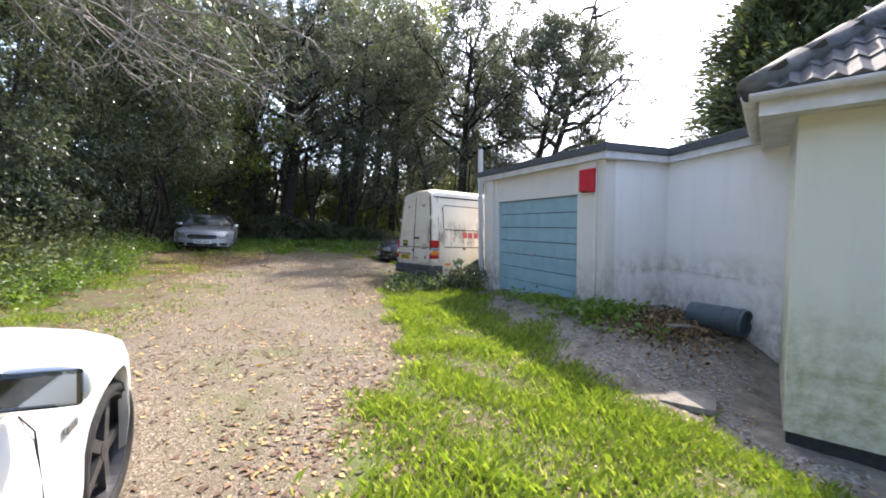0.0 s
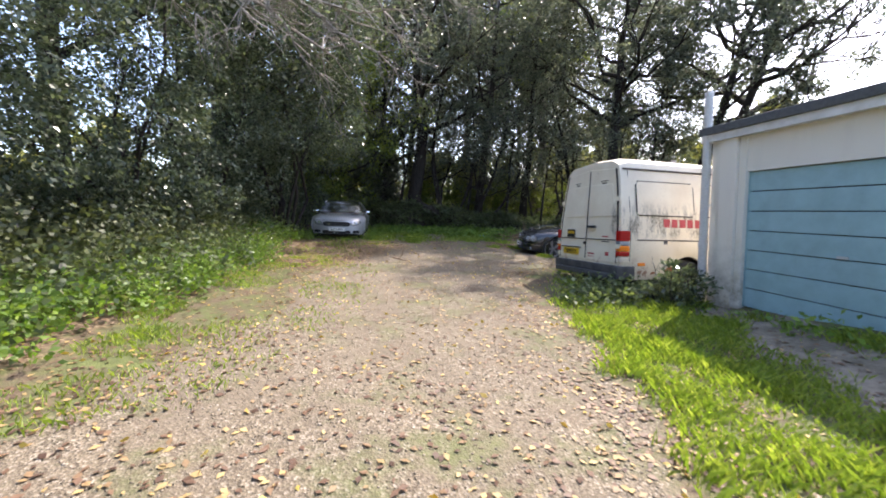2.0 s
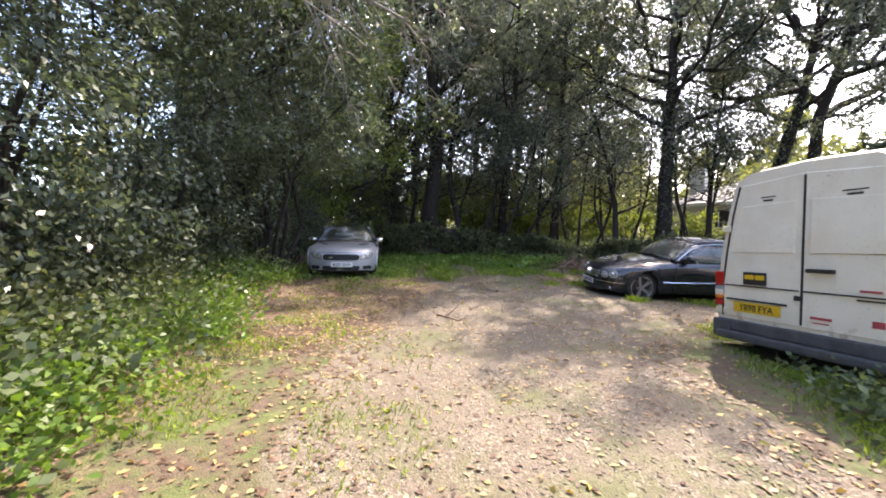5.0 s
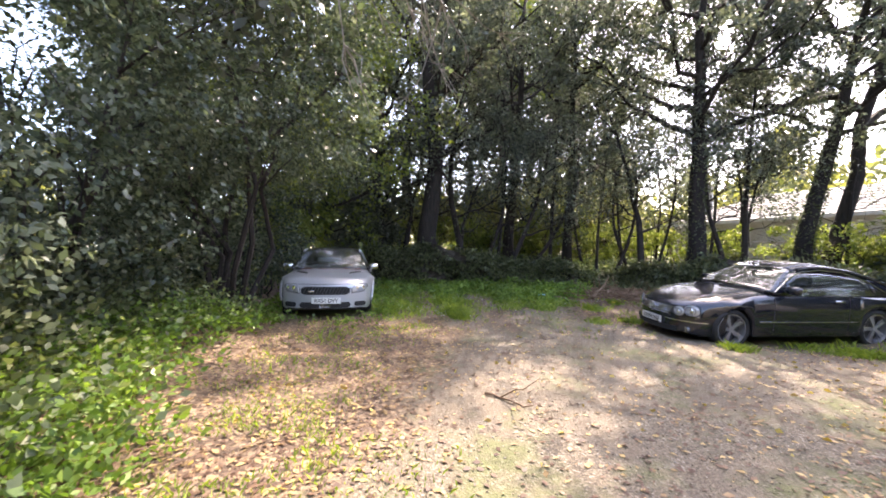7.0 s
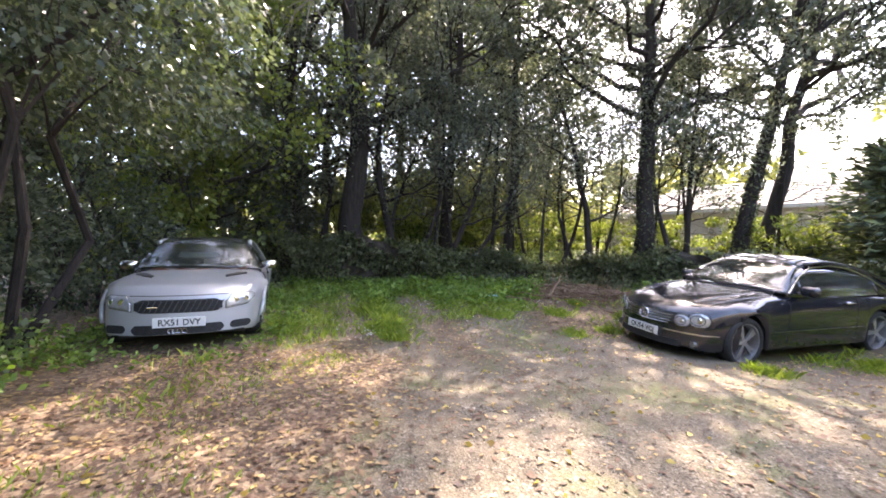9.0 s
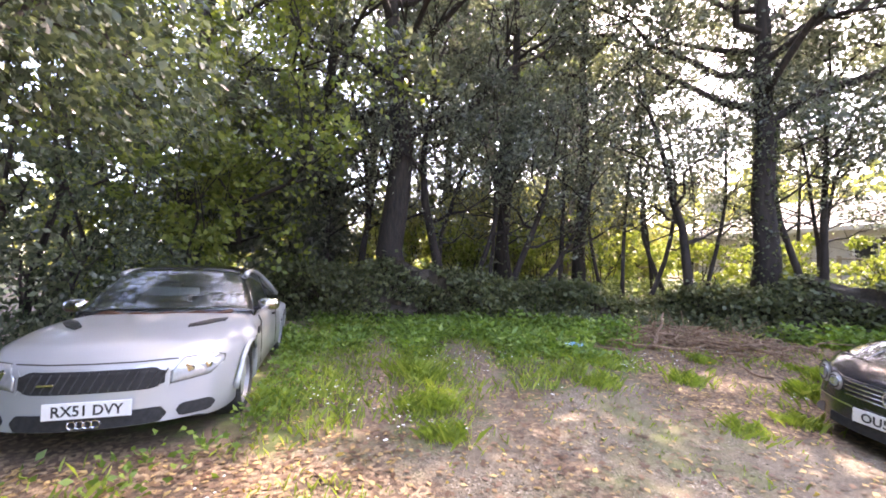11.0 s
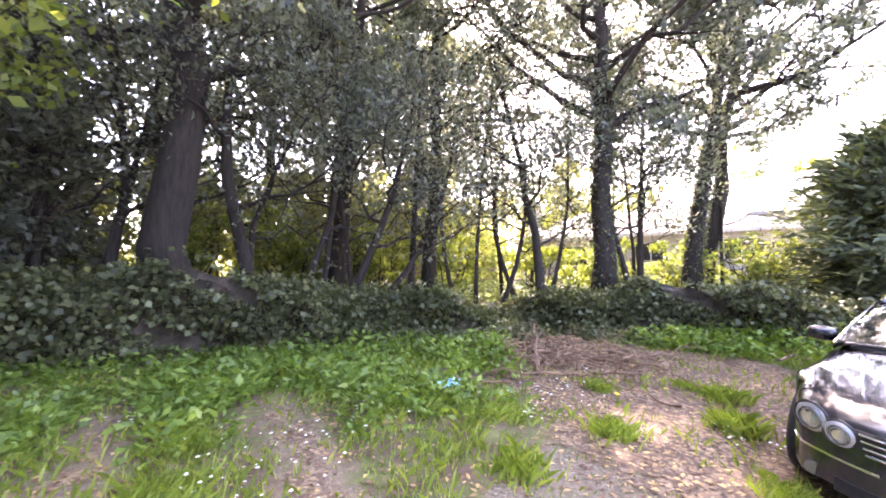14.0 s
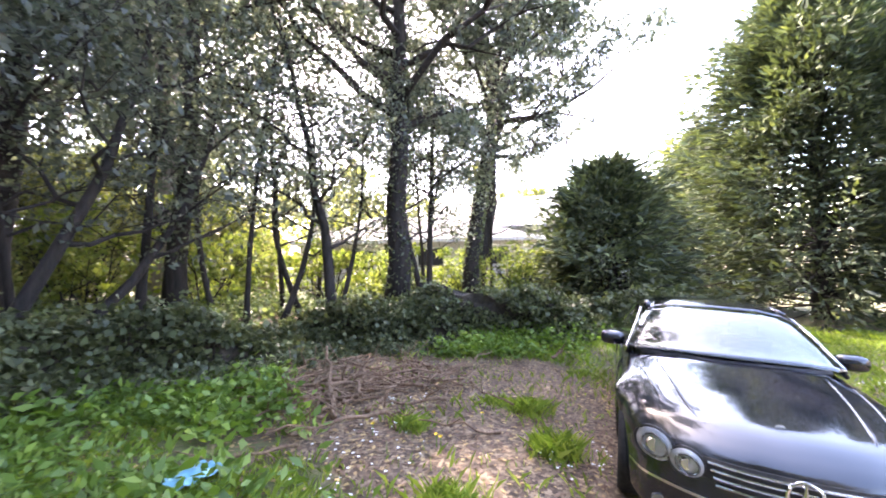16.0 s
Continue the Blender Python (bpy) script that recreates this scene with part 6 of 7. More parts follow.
def make_bank():
    pts = np.array(WALL_LINE)
    seg = np.hypot(*np.diff(pts, axis=0).T)
    run = np.concatenate([[0], np.cumsum(seg)])
    s = np.arange(0, run[-1], 0.22)
    cx, cy = np.interp(s, run, pts[:, 0]), np.interp(s, run, pts[:, 1])
    tx, ty = np.gradient(cx), np.gradient(cy)
    k = np.hypot(tx, ty)
    nx, ny = ty / k, -tx / k
    prof = [(0.75, 0.0), (0.52, 0.35), (0.42, 0.7), (0.25, 0.95), (0.0, 1.02), (-0.3, 0.9), (-0.6, 0.5), (-0.9, 0.0)]
    v, f = [], []
    for i in range(len(s)):
        h = float(wall_height(s[i])) * (1 + 0.16 * math.sin(s[i] * 0.9 + 1) + 0.1 * math.sin(s[i] * 2.6))
        g = -0.1
        for j, (o, z) in enumerate(prof):
            w = 0.16 * math.sin(s[i] * 1.9 + j * 0.9) + 0.09 * math.sin(s[i] * 7.3 + j * 2.9)
            base = float(ground_height(cx[i] + nx[i] * o, cy[i] + ny[i] * o)) if z == 0 else g
            v.append((cx[i] + nx[i] * (o + w * (z > 0)), cy[i] + ny[i] * (o + w * (z > 0)), base - 0.08 if z == 0 else g + h * z + w * 0.6))
    m = len(prof)
    for i in range(len(s) - 1):
        for j in range(m - 1):
            f.append((i * m + j, (i + 1) * m + j, (i + 1) * m + j + 1, i * m + j + 1))
    me = bpy.data.meshes.new("wall_bank")
    me.from_pydata(v, [], f)
    me.materials.append(speckled("bank_earth", [(0.3, (0.02, 0.016, 0.011)), (0.6, (0.07, 0.055, 0.04)), (0.8, (0.14, 0.12, 0.09))], 7.0, 0.95, 0.9, 0.05))
    ob = new("wall_bank", me)
    ob.matrix_world = SLOPE
    tagged(ob, "low old boundary wall overgrown with dark ivy", "wall", kind="structure")
    # ivy over the face and top
    n = 62000
    i = rng.integers(0, len(s) - 1, n)
    j = np.minimum((rng.uniform(0, 1, n) ** 1.2 * 5.6).astype(int), m - 2)
    va = np.array(v).reshape(len(s), m, 3)
    a, bq = rng.uniform(size=(n, 1)), rng.uniform(size=(n, 1))
    p = (va[i, j] * (1 - a) + va[i + 1, j] * a) * (1 - bq) + (va[i, j + 1] * (1 - a) + va[i + 1, j + 1] * a) * bq
    way = np.stack([nx[i], ny[i], 0 * nx[i] - 0.1], 1)
    p = p + way * np.abs(rng.normal(size=(n, 1))) * (0.07 + 0.09 * np.abs(np.sin(s[i] * 2.1 + np.sin(s[i] * 5))))[:, None]
    p[:, 2] += np.abs(rng.normal(size=n)) * (0.04 + 0.07 * (j > 2))
    gap = (np.sin(s[i] * 1.3) + np.sin(p[:, 2] * 6 + s[i] * 2.7)) > -1.45
    iv = new("ivy", quads("ivy", leaves(p[gap], 0.095, 0.09, way[gap], 0.55, 0.25), IVY))
    iv.parent = ob
    tagged(iv, "glossy dark ivy leaves", kind="stuff")


make_bank()


# ---- low growth ----
def scatter(n, x0, x1, y0, y1, keep):
    x, y = rng.uniform(x0, x1, n), rng.uniform(y0, y1, n)
    k = keep(x, y) > rng.uniform(0, 1, n)
    return x[k], y[k]


FOOTPRINTS = [(-9.15, 15.14, 0.421, -0.907, 2.05, 0.9), (-0.225, 15.37, -0.9437, -0.331, 2.35, 0.88), (-0.7 + 0.855 * 2.45, 9.72 + 0.518 * 2.45, 0.855, 0.518, 2.5, 0.95), (-1.83, 0.35, -0.4, 0.917, 2.05, 0.9)]


def clear_of_cars(x, y, margin=0.0):
    ok = np.ones(np.shape(x), bool)
    for cx, cy, fx, fy, hl, hw in FOOTPRINTS:
        a, b2 = (x - cx) * fx + (y - cy) * fy, -(x - cx) * fy + (y - cy) * fx
        ok &= (np.abs(a) > hl + margin) | (np.abs(b2) > hw + margin)
    # garage and house
    a, b2 = (x - 2.325) * -0.42 + (y - 5.65) * 0.9075, (x - 2.325) * 0.9075 + (y - 5.65) * 0.42
    ok &= ~((b2 > -0.06) & (a > -4) & (a < 3.7) & ((a > 0) | (b2 > 1.3 + 0.3 * a)))
    a, b2 = (x - 2.74) * 0.77 - (y - 3.14) * 0.638, (x - 2.74) * 0.638 + (y - 3.14) * 0.77
    return ok & ~((a > -0.05) & (b2 > -0.05))


def grass_zone(x, y):
    wob = 0.3 * soft_noise(x, y, 1.9, 4.0) + 0.15 * soft_noise(x, y, 5.3, 5.0)
    g = smoothstep(0.05, -0.35, inside(GRAVEL, x, y) + wob)
    verge = g * smoothstep(-1.4, -0.6, x) * (y < 13.5) * (1 - smoothstep(-0.2, 0.3, inside(PATIO, x, y) + wob))
    left = np.maximum(g, 0.6 * smoothstep(1.3, 0.1, inside(GRAVEL, x, y))) * (x < -3.4) * smoothstep(-8.6, -6.0, x) * (y < 13.4) * 0.5
    far = (1 - 0.85 * ruts(x, y)) * smoothstep(13.3, 14.6, y + 1.2 * wob) * (1 - smoothstep(19.6, 20.4, y - 0.05 * x)) * smoothstep(-9.6, -8.8, x) * np.where(g > 0.3, 1.0, 0.2) * (1 - 0.88 * smoothstep(-0.3, 0.3, inside(LITTER, x, y) + wob))
    right = (y > 11.5) * (y < 18) * smoothstep(0.2, 1.5, x) * (x < 9) * g
    return np.clip(verge + left + far + right, 0, 1)


def blades(x, y, height, width, lean, mat, name, label):
    n = len(x)
    z = ground_height(x, y) - 0.01
    a = rng.uniform(0, 2 * math.pi, n)
    h = height * rng.uniform(0.5, 1.35, n) * (0.8 + 0.45 * soft_noise(x, y, 2.6, 31))
    d = np.stack([np.cos(a), np.sin(a)], 1)
    bend = lean * h * rng.uniform(0.2, 1.2, n)
    side = np.stack([-d[:, 1], d[:, 0]], 1) * (width * rng.uniform(0.7, 1.3, n))[:, None]
    base = np.stack([x, y, z], 1)
    o3 = np.concatenate([side, np.zeros((n, 1))], 1)
    mid = base + np.concatenate([d * (bend * 0.3)[:, None], (h * 0.6)[:, None]], 1)
    tip = base + np.concatenate([d * bend[:, None], h[:, None]], 1)
    c = np.stack([base - o3 * 0.5, base + o3 * 0.5, mid + o3 * 0.4, tip], 1)
    stuff(name, label, quads(name, c, mat), "grass")


x, y = scatter(150000, -1.6, 3.2, 0.4, 13.0, lambda x, y: grass_zone(x, y) * clear_of_cars(x, y) * (0.55 + 0.45 * (soft_noise(x, y, 2.2, 8) > -0.25)))
blades(x, y, 0.1, 0.011, 0.8, GRASS, "grass_verge", "bright green unmown grass on the verge")
x, y = scatter(95000, -9.5, 9.0, 11.0, 20.3, lambda x, y: grass_zone(x, y) * clear_of_cars(x, y) * (soft_noise(x, y, 1.6, 3) > -0.35))
blades(x, y, np.where(inside(GRAVEL, x, y) > -0.1, 0.055, 0.12), 0.012, 0.9, GRASS, "grass_rough", "rough grass and weeds before the wall")
x, y = scatter(130000, -8.6, -3.4, 1.0, 13.5, lambda x, y: grass_zone(x, y) * (soft_noise(x, y, 1.7, 6) > -0.08) * clear_of_cars(x, y))
blades(x, y, 0.06, 0.01, 0.9, GRASS, "grass_edge", "short mossy grass along the gravel edge")
# tussocks
x, y = [], []
for cx, cy, r, n in ((-6.1, 14.8, 0.24, 500), (-2.6, 15.3, 0.16, 260), (-3.3, 14.9, 0.18, 260), (-4.3, 15.9, 0.2, 300), (-6.4, 15.7, 0.22, 400), (-6.7, 16.8, 0.2, 350), (-7.6, 14.6, 0.2, 350), (-5.9, 14.2, 0.16, 250), (-3.2, 16.3, 0.16, 300), (-1.9, 16.2, 0.17, 350), (-6.6, 16.2, 0.2, 400), (-2.5, 17.4, 0.14, 260), (-1.3, 17.2, 0.15, 260), (-1.55, 13.45, 0.16, 260), (0.2, 13.9, 0.3, 500), (1.3, 14.2, 0.3, 500), (-1.2, 16.9, 0.2, 300), (-3.9, 16.9, 0.2, 300)):
    x.append(cx + rng.normal(size=n) * r * 0.6)
    y.append(cy + rng.normal(size=n) * r * 0.6)
blades(np.concatenate(x), np.concatenate(y), 0.14, 0.009, 1.0, GRASS, "grass_tussocks", "tall green grass tussocks")


def weeds(name, label, x, y, height, per, size, mat, spread=0.16, category="weeds"):
    """Leafy plants: leaves bunched on short stalks at each place."""
    z = ground_height(x, y)
    n = len(x)
    h = height * rng.uniform(0.35, 1.25, n)
    k = np.repeat(np.arange(n), per)
    f = rng.uniform(0.1, 1, n * per)
    a = rng.uniform(0, 2 * math.pi, n * per)
    r = spread * rng.uniform(0.2, 1.0, n * per)
    p = np.stack([x[k] + np.cos(a) * r, y[k] + np.sin(a) * r, z[k] + h[k] * f], 1)
    way = np.stack([np.cos(a), np.sin(a), 0.45 + 0 * a], 1)
    stuff(name, label, quads(name, leaves(p, size[0], size[1], way, 0.45, 0.1), mat), category)


def bank_rise(x, y):
    """How far a place lies back into the hedge's skirt, 0 to 1."""
    return smoothstep(0.1, -1.1, x - hedge_edge(y) + 0.35 * soft_noise(x, y, 1.3, 9)) * (y < 13.2) * clear_of_cars(x, y, 0.0)


x, y = scatter(8500, -11.4, -4.2, 0.0, 13.4, lambda x, y: bank_rise(x, y) * smoothstep(-3.0, -1.6, x - hedge_edge(y)))
weeds("nettles", "sunlit nettles and weeds below the hedge", x, y, 0.4, 15, (0.07, 0.042), WEED)
x, y = scatter(6000, -11.4, -4.2, 0.0, 13.4, lambda x, y: bank_rise(x + 0.2, y) * smoothstep(-3.4, -1.4, x - hedge_edge(y)) * (0.4 + 0.6 * (soft_noise(x, y, 1.1, 17) > 0)))
weeds("bramble_shoots", "pale green bramble shoots among the nettles", x, y, 0.6, 14, (0.075, 0.053), BRAMBLE, 0.24)
x, y = scatter(8000, -11.5, -5.3, 0.0, 13.6, lambda x, y: bank_rise(x + 0.9, y))
weeds("brambles", "dark bramble and ivy skirt below the hedge", x, y, 1.0, 10, (0.075, 0.055), IVY, 0.27)
x, y = scatter(5200, -9.5, -2.6, 16.2, 20.6, lambda x, y: smoothstep(-0.25, 0.45, soft_noise(x, y, 0.9, 14) + 0.5 * smoothstep(18.3, 19.6, y)) * smoothstep(16.3, 18.5, y + 0.25 * (x + 6) * (x < -6) * -1) * (inside(LITTER, x, y) < -0.15) * clear_of_cars(x, y) * (ruts(x, y) < 0.25) * 0.9)
weeds("dock_leaves", "lush green dock and ground elder before the wall", x, y, 0.2, 13, (0.085, 0.042), WEED, 0.17)
x, y = scatter(2600, -4.2, 4.0, 17.0, 21.6, lambda x, y: smoothstep(17.6, 19.8, y + 0.3 * x * (x > 0)) * clear_of_cars(x, y) * (inside(LITTER, x, y) < 0.35))
near = y < 19.5
weeds("ground_ivy", "ivy and bramble spilling from the wall", x[~near], y[~near], 0.32, 14, (0.07, 0.058), IVY, 0.2)
weeds("ground_elder", "leafy green ground elder and dock in the rough grass", x[near], y[near], 0.36, 15, (0.095, 0.055), WEED, 0.2)
x, y = scatter(1900, -12.0, 6.5, 21.6, 26.5, lambda x, y: 0.35 + 0.65 * (soft_noise(x, y, 0.9, 27) > -0.3))
weeds("wood_ivy", "ivy and nettles over the ground behind the wall", x, y, 0.45, 14, (0.1, 0.07), BRAMBLE, 0.3)
x, y = scatter(1000, -1.0, 3.0, 7.4, 11.5, lambda x, y: clear_of_cars(x, y) * smoothstep(1.15, 0.2, np.abs((x + 0.66) * -0.555 + (y - 9.74) * 0.83 + 0.95)))
weeds("van_weeds", "brambles and weeds grown up round the van", x, y, 0.3, 15, (0.075, 0.05), BRAMBLE, 0.2)
x, y = scatter(900, 0.2, 3.6, 4.6, 9.2, lambda x, y: clear_of_cars(x, y) * np.exp(-((((x - 2.325) * 0.92 + (y - 5.65) * 0.39) + 0.25) / 0.22) ** 2) * (0.35 + 0.65 * (soft_noise(x, y, 2.5, 2) > 0)))
weeds("wall_weeds", "low green weeds along the garage foot", x, y, 0.16, 12, (0.07, 0.045), WEED, 0.16)
x, y = scatter(1100, -10.8, -7.4, 12.6, 17.6, lambda x, y: clear_of_cars(x, y, 0.02) * np.exp(-(np.minimum(np.abs((x + 9.15) * 0.907 + (y - 15.14) * 0.421) - 0.9, 2) / 0.45) ** 2))
weeds("car_weeds", "green weeds grown up round the roadster", x, y, 0.16, 14, (0.06, 0.036), WEED, 0.16)

x, y = scatter(420, -7.6, -2.7, 16.9, 20.4, lambda x, y: smoothstep(16.9, 18.0, y) * (inside(LITTER, x, y) < -0.1) * clear_of_cars(x, y) * (ruts(x, y) < 0.3) * (soft_noise(x, y, 1.4, 23) > -0.2))
weeds("broad_docks", "broad-leaved docks in the rough grass before the wall", x, y, 0.3, 9, (0.14, 0.055), WEED, 0.12)
x, y = scatter(330, 1.5, 3.0, 4.6, 5.9, lambda x, y: clear_of_cars(x, y) * np.exp(-((x - 2.15) / 0.42) ** 2 - ((y - 5.3) / 0.32) ** 2))
weeds("dock_clump", "clump of broad green weeds at the foot of the garage pier", x, y, 0.15, 11, (0.075, 0.05), WEED, 0.1)

# ---- loose things ----
PETAL = flat("white_petal", (0.8, 0.8, 0.76), 0.6, grain=0.05)
YELLOW_PETAL = flat("yellow_petal", (0.75, 0.5, 0.02), 0.6, grain=0.05)
DRUM = flat("drum_plastic", (0.07, 0.1, 0.115), 0.5, grain=0.25, scale=6)
BAG = flat("blue_plastic", (0.2, 0.5, 0.68), 0.35, grain=0.15)
STICK = bark("dead_wood", (0.11, 0.062, 0.037), (0.32, 0.205, 0.125), 22.0)
STONE = speckled("loose_stone", [(0.3, (0.2, 0.17, 0.14)), (0.7, (0.46, 0.41, 0.35))], 30.0, 0.85, 0.3, 0.003)
SLAB = speckled("slab_stone", [(0.3, (0.13, 0.115, 0.09)), (0.7, (0.29, 0.265, 0.22))], 9.0, 0.85, 0.5, 0.008)

# fallen leaves: thick along the gravel's edges, thin on it
def leaf_fall(x, y):
    d = inside(GRAVEL, x, y)
    edge = np.exp(-((d - 0.05) / 0.35) ** 2)
    k = 0.42 + 0.2 * (y > 13.5) + 0.6 * edge * (x > -2.6) + 0.35 * edge + 1.1 * smoothstep(-4.9, -6.2, x) * smoothstep(7.6, 8.8, y) * (1 - smoothstep(13.2, 14.2, y))
    k = k + 0.95 * smoothstep(-0.4, 0.3, inside(LITTER, x, y)) + 0.4 * smoothstep(-0.2, -1.5, x - hedge_edge(y)) + 2.2 * np.exp(-((x - 3.1) / 0.7) ** 2 - ((y - 5.2) / 0.5) ** 2)
    return np.clip(k * (0.55 + 0.5 * soft_noise(x, y, 2.1, 11)), 0, 1) * clear_of_cars(x, y)


x, y = scatter(150000, -9.5, 4.2, 0.5, 21.0, leaf_fall)
n = len(x)
p = np.stack([x, y, ground_height(x, y) + 0.005], 1)
a = rng.uniform(0, 2 * math.pi, n)
d = np.stack([np.cos(a), np.sin(a), rng.normal(size=n) * 0.1], 1)
s = unit(np.stack([-d[:, 1], d[:, 0], rng.normal(size=n) * 0.18], 1))
l = (0.05 * rng.uniform(0.5, 1.4, n))[:, None]
up = np.array([0, 0, 1.0])
c = np.stack([p - d * l * 0.5, p + s * l * 0.3 + up * 0.006, p + d * l * 0.5 + up * 0.004, p - s * l * 0.3 + up * 0.006], 1)
stuff("fallen_leaves", "dry brown and yellow fallen leaves", quads("fallen_leaves", c, FALLEN), "leaves")


x, y = rng.normal(2.95, 0.42, 2600), rng.normal(5.05, 0.3, 2600)
keep = clear_of_cars(x, y)
x, y = x[keep], y[keep]
p = np.stack([x, y, ground_height(x, y) + rng.uniform(0.004, 0.05, len(x))], 1)
stuff("leaf_drift", "drift of damp brown leaves at the foot of the wall", quads("leaf_drift", leaves(p, 0.055, 0.035, None, 1.0, 0.0), FALLEN), "leaves")
YELLOW_LEAF = leaf_material("yellow_leaf", (0.34, 0.22, 0.06), (0.52, 0.4, 0.08), (0.66, 0.55, 0.16), 0.55, 0.2, (1.3, 1.2, 0.6))
x, y = scatter(1500, -7.4, 1.2, 0.8, 14.0, lambda x, y: (0.35 + 0.65 * np.exp(-(inside(GRAVEL, x, y) / 0.5) ** 2)) * clear_of_cars(x, y))
n = len(x)
p = np.stack([x, y, ground_height(x, y) + 0.009], 1)
a = rng.uniform(0, 2 * math.pi, n)
stuff("yellow_leaves", "single yellow leaves fallen on the drive", quads("yellow_leaves", leaves(p, 0.052, 0.034, np.stack([np.cos(a), np.sin(a), 0.06 + 0 * a], 1), 0.08), YELLOW_LEAF), "leaves")


def pebbles(name, label, x, y, size, mat):
    """Small broken stones, each an uneven eight-sided lump."""
    n = len(x)
    o = np.array([(1, 0, 0), (-1, 0, 0), (0, 1, 0), (0, -1, 0), (0, 0, 1), (0, 0, -1)], float)
    f = np.array([(0, 2, 4), (2, 1, 4), (1, 3, 4), (3, 0, 4), (2, 0, 5), (1, 2, 5), (3, 1, 5), (0, 3, 5)])
    r = size * rng.uniform(0.4, 1.5, (n, 1, 1))
    v = o[None] * r * rng.uniform(0.6, 1.3, (n, 6, 1)) * np.array([1, 1, 0.6])
    a = rng.uniform(0, 2 * math.pi, n)
    ca, sa = np.cos(a)[:, None], np.sin(a)[:, None]
    v = np.stack([v[:, :, 0] * ca - v[:, :, 1] * sa, v[:, :, 0] * sa + v[:, :, 1] * ca, v[:, :, 2]], -1)
    v = v + np.stack([x, y, ground_height(x, y) + size * 0.15], 1)[:, None]
    faces = (f[None] + (np.arange(n) * 6)[:, None, None]).reshape(-1, 3)
    me = bpy.data.meshes.new(name)
    me.vertices.add(n * 6)
    me.vertices.foreach_set("co", np.ascontiguousarray(v, np.float32).ravel())
    me.loops.add(n * 24)
    me.loops.foreach_set("vertex_index", faces.ravel().astype(np.int32))
    me.polygons.add(n * 8)
    me.polygons.foreach_set("loop_start", np.arange(0, n * 24, 3, dtype=np.int32))
    me.update(calc_edges=True)
    me.materials.append(mat)
    stuff(name, label, me, "gravel")


GRAVEL_STONE, gt, gb = material("gravel_stone", 0.85)
gg = gt.nodes.new("ShaderNodeNewGeometry")
gt.links.new(ramp(gt, gg.outputs["Random Per Island"], [(0.0, (0.1, 0.08, 0.053)), (0.5, (0.2, 0.163, 0.113)), (0.85, (0.29, 0.243, 0.178)), (1.0, (0.46, 0.41, 0.33))]), gb.inputs["Base Color"])
x, y = scatter(17000, -4.6, 0.2, 1.2, 9.0, lambda x, y: smoothstep(-0.2, 0.3, inside(GRAVEL, x, y)) * (0.6 + 0.4 * soft_noise(x, y, 3.0, 12)))
pebbles("loose_gravel", "loose beige gravel on the drive", x, y, 0.0085, GRAVEL_STONE)
x, y = scatter(11000, -7.2, -1.2, 8.5, 15.0, lambda x, y: smoothstep(-0.2, 0.3, inside(GRAVEL, x, y)) * (0.6 + 0.4 * soft_noise(x, y, 3.0, 12)))
pebbles("loose_gravel", "loose beige gravel before the parked cars", x, y, 0.0085, GRAVEL_STONE)
x, y = scatter(9000, 1.0, 4.2, 2.6, 6.0, lambda x, y: smoothstep(-0.2, 0.3, inside(PATIO, x, y)) * clear_of_cars(x, y) * (soft_noise(x, y, 2.4, 3) > -0.1))
pebbles("rubble_stones", "pale rubble and chippings beside the garage", x, y, 0.018, STONE)

# daisies and dandelions
x, y = scatter(5200, -7.8, 2.6, 12.8, 18.2, lambda x, y: (soft_noise(x, y, 1.4, 21) > 0.25) * (inside(GRAVEL, x, y) < 0.3) * clear_of_cars(x, y) * 0.5)
n = len(x)
p = np.stack([x, y, ground_height(x, y) + rng.uniform(0.03, 0.1, n)], 1)
q = np.array([(-1, 0, 0), (0, -1, 0.2), (1, 0, 0), (0, 1, 0.2)]) * 0.014
stuff("daisies", "scattered small white daisies in the grass", quads("daisies", p[:, None] + q[None] * rng.uniform(0.6, 1.3, (n, 1, 1)), PETAL), "flowers")


def dandelion(x, y, h, group):
    z = float(ground_height(x, y))
    t = thing("dandelion", "yellow dandelion in the leaf litter", "flower", SLOPE @ Matrix.Translation((x, y, z)), group)
    part("stalk", rod([(0, 0, 0), (0.01, 0.01, h)], 0.004, 5), WEED, t)
    b = bmesh.new()
    for k in range(18):
        a = k * 2.4
        r = 0.008 + 0.0012 * k
        c0, c1 = b.verts.new((0.01, 0.01, h)), b.verts.new((0.01 + r * math.cos(a), 0.01 + r * math.sin(a), h + 0.012))
        c2 = b.verts.new((0.01 + r * math.cos(a + 0.5), 0.01 + r * math.sin(a + 0.5), h + 0.008))
        b.faces.new((c0, c1, c2))
    part("flower_head", b, YELLOW_PETAL, t)


for x, y, h in ((-2.67, 16.85, 0.13), (-2.62, 16.95, 0.1), (-2.3, 17.3, 0.12), (-6.2, 18.3, 0.15), (-2.9, 17.5, 0.1), (-1.9, 17.0, 0.11), (-6.9, 18.0, 0.13)):
    dandelion(x, y, h, "dandelions")

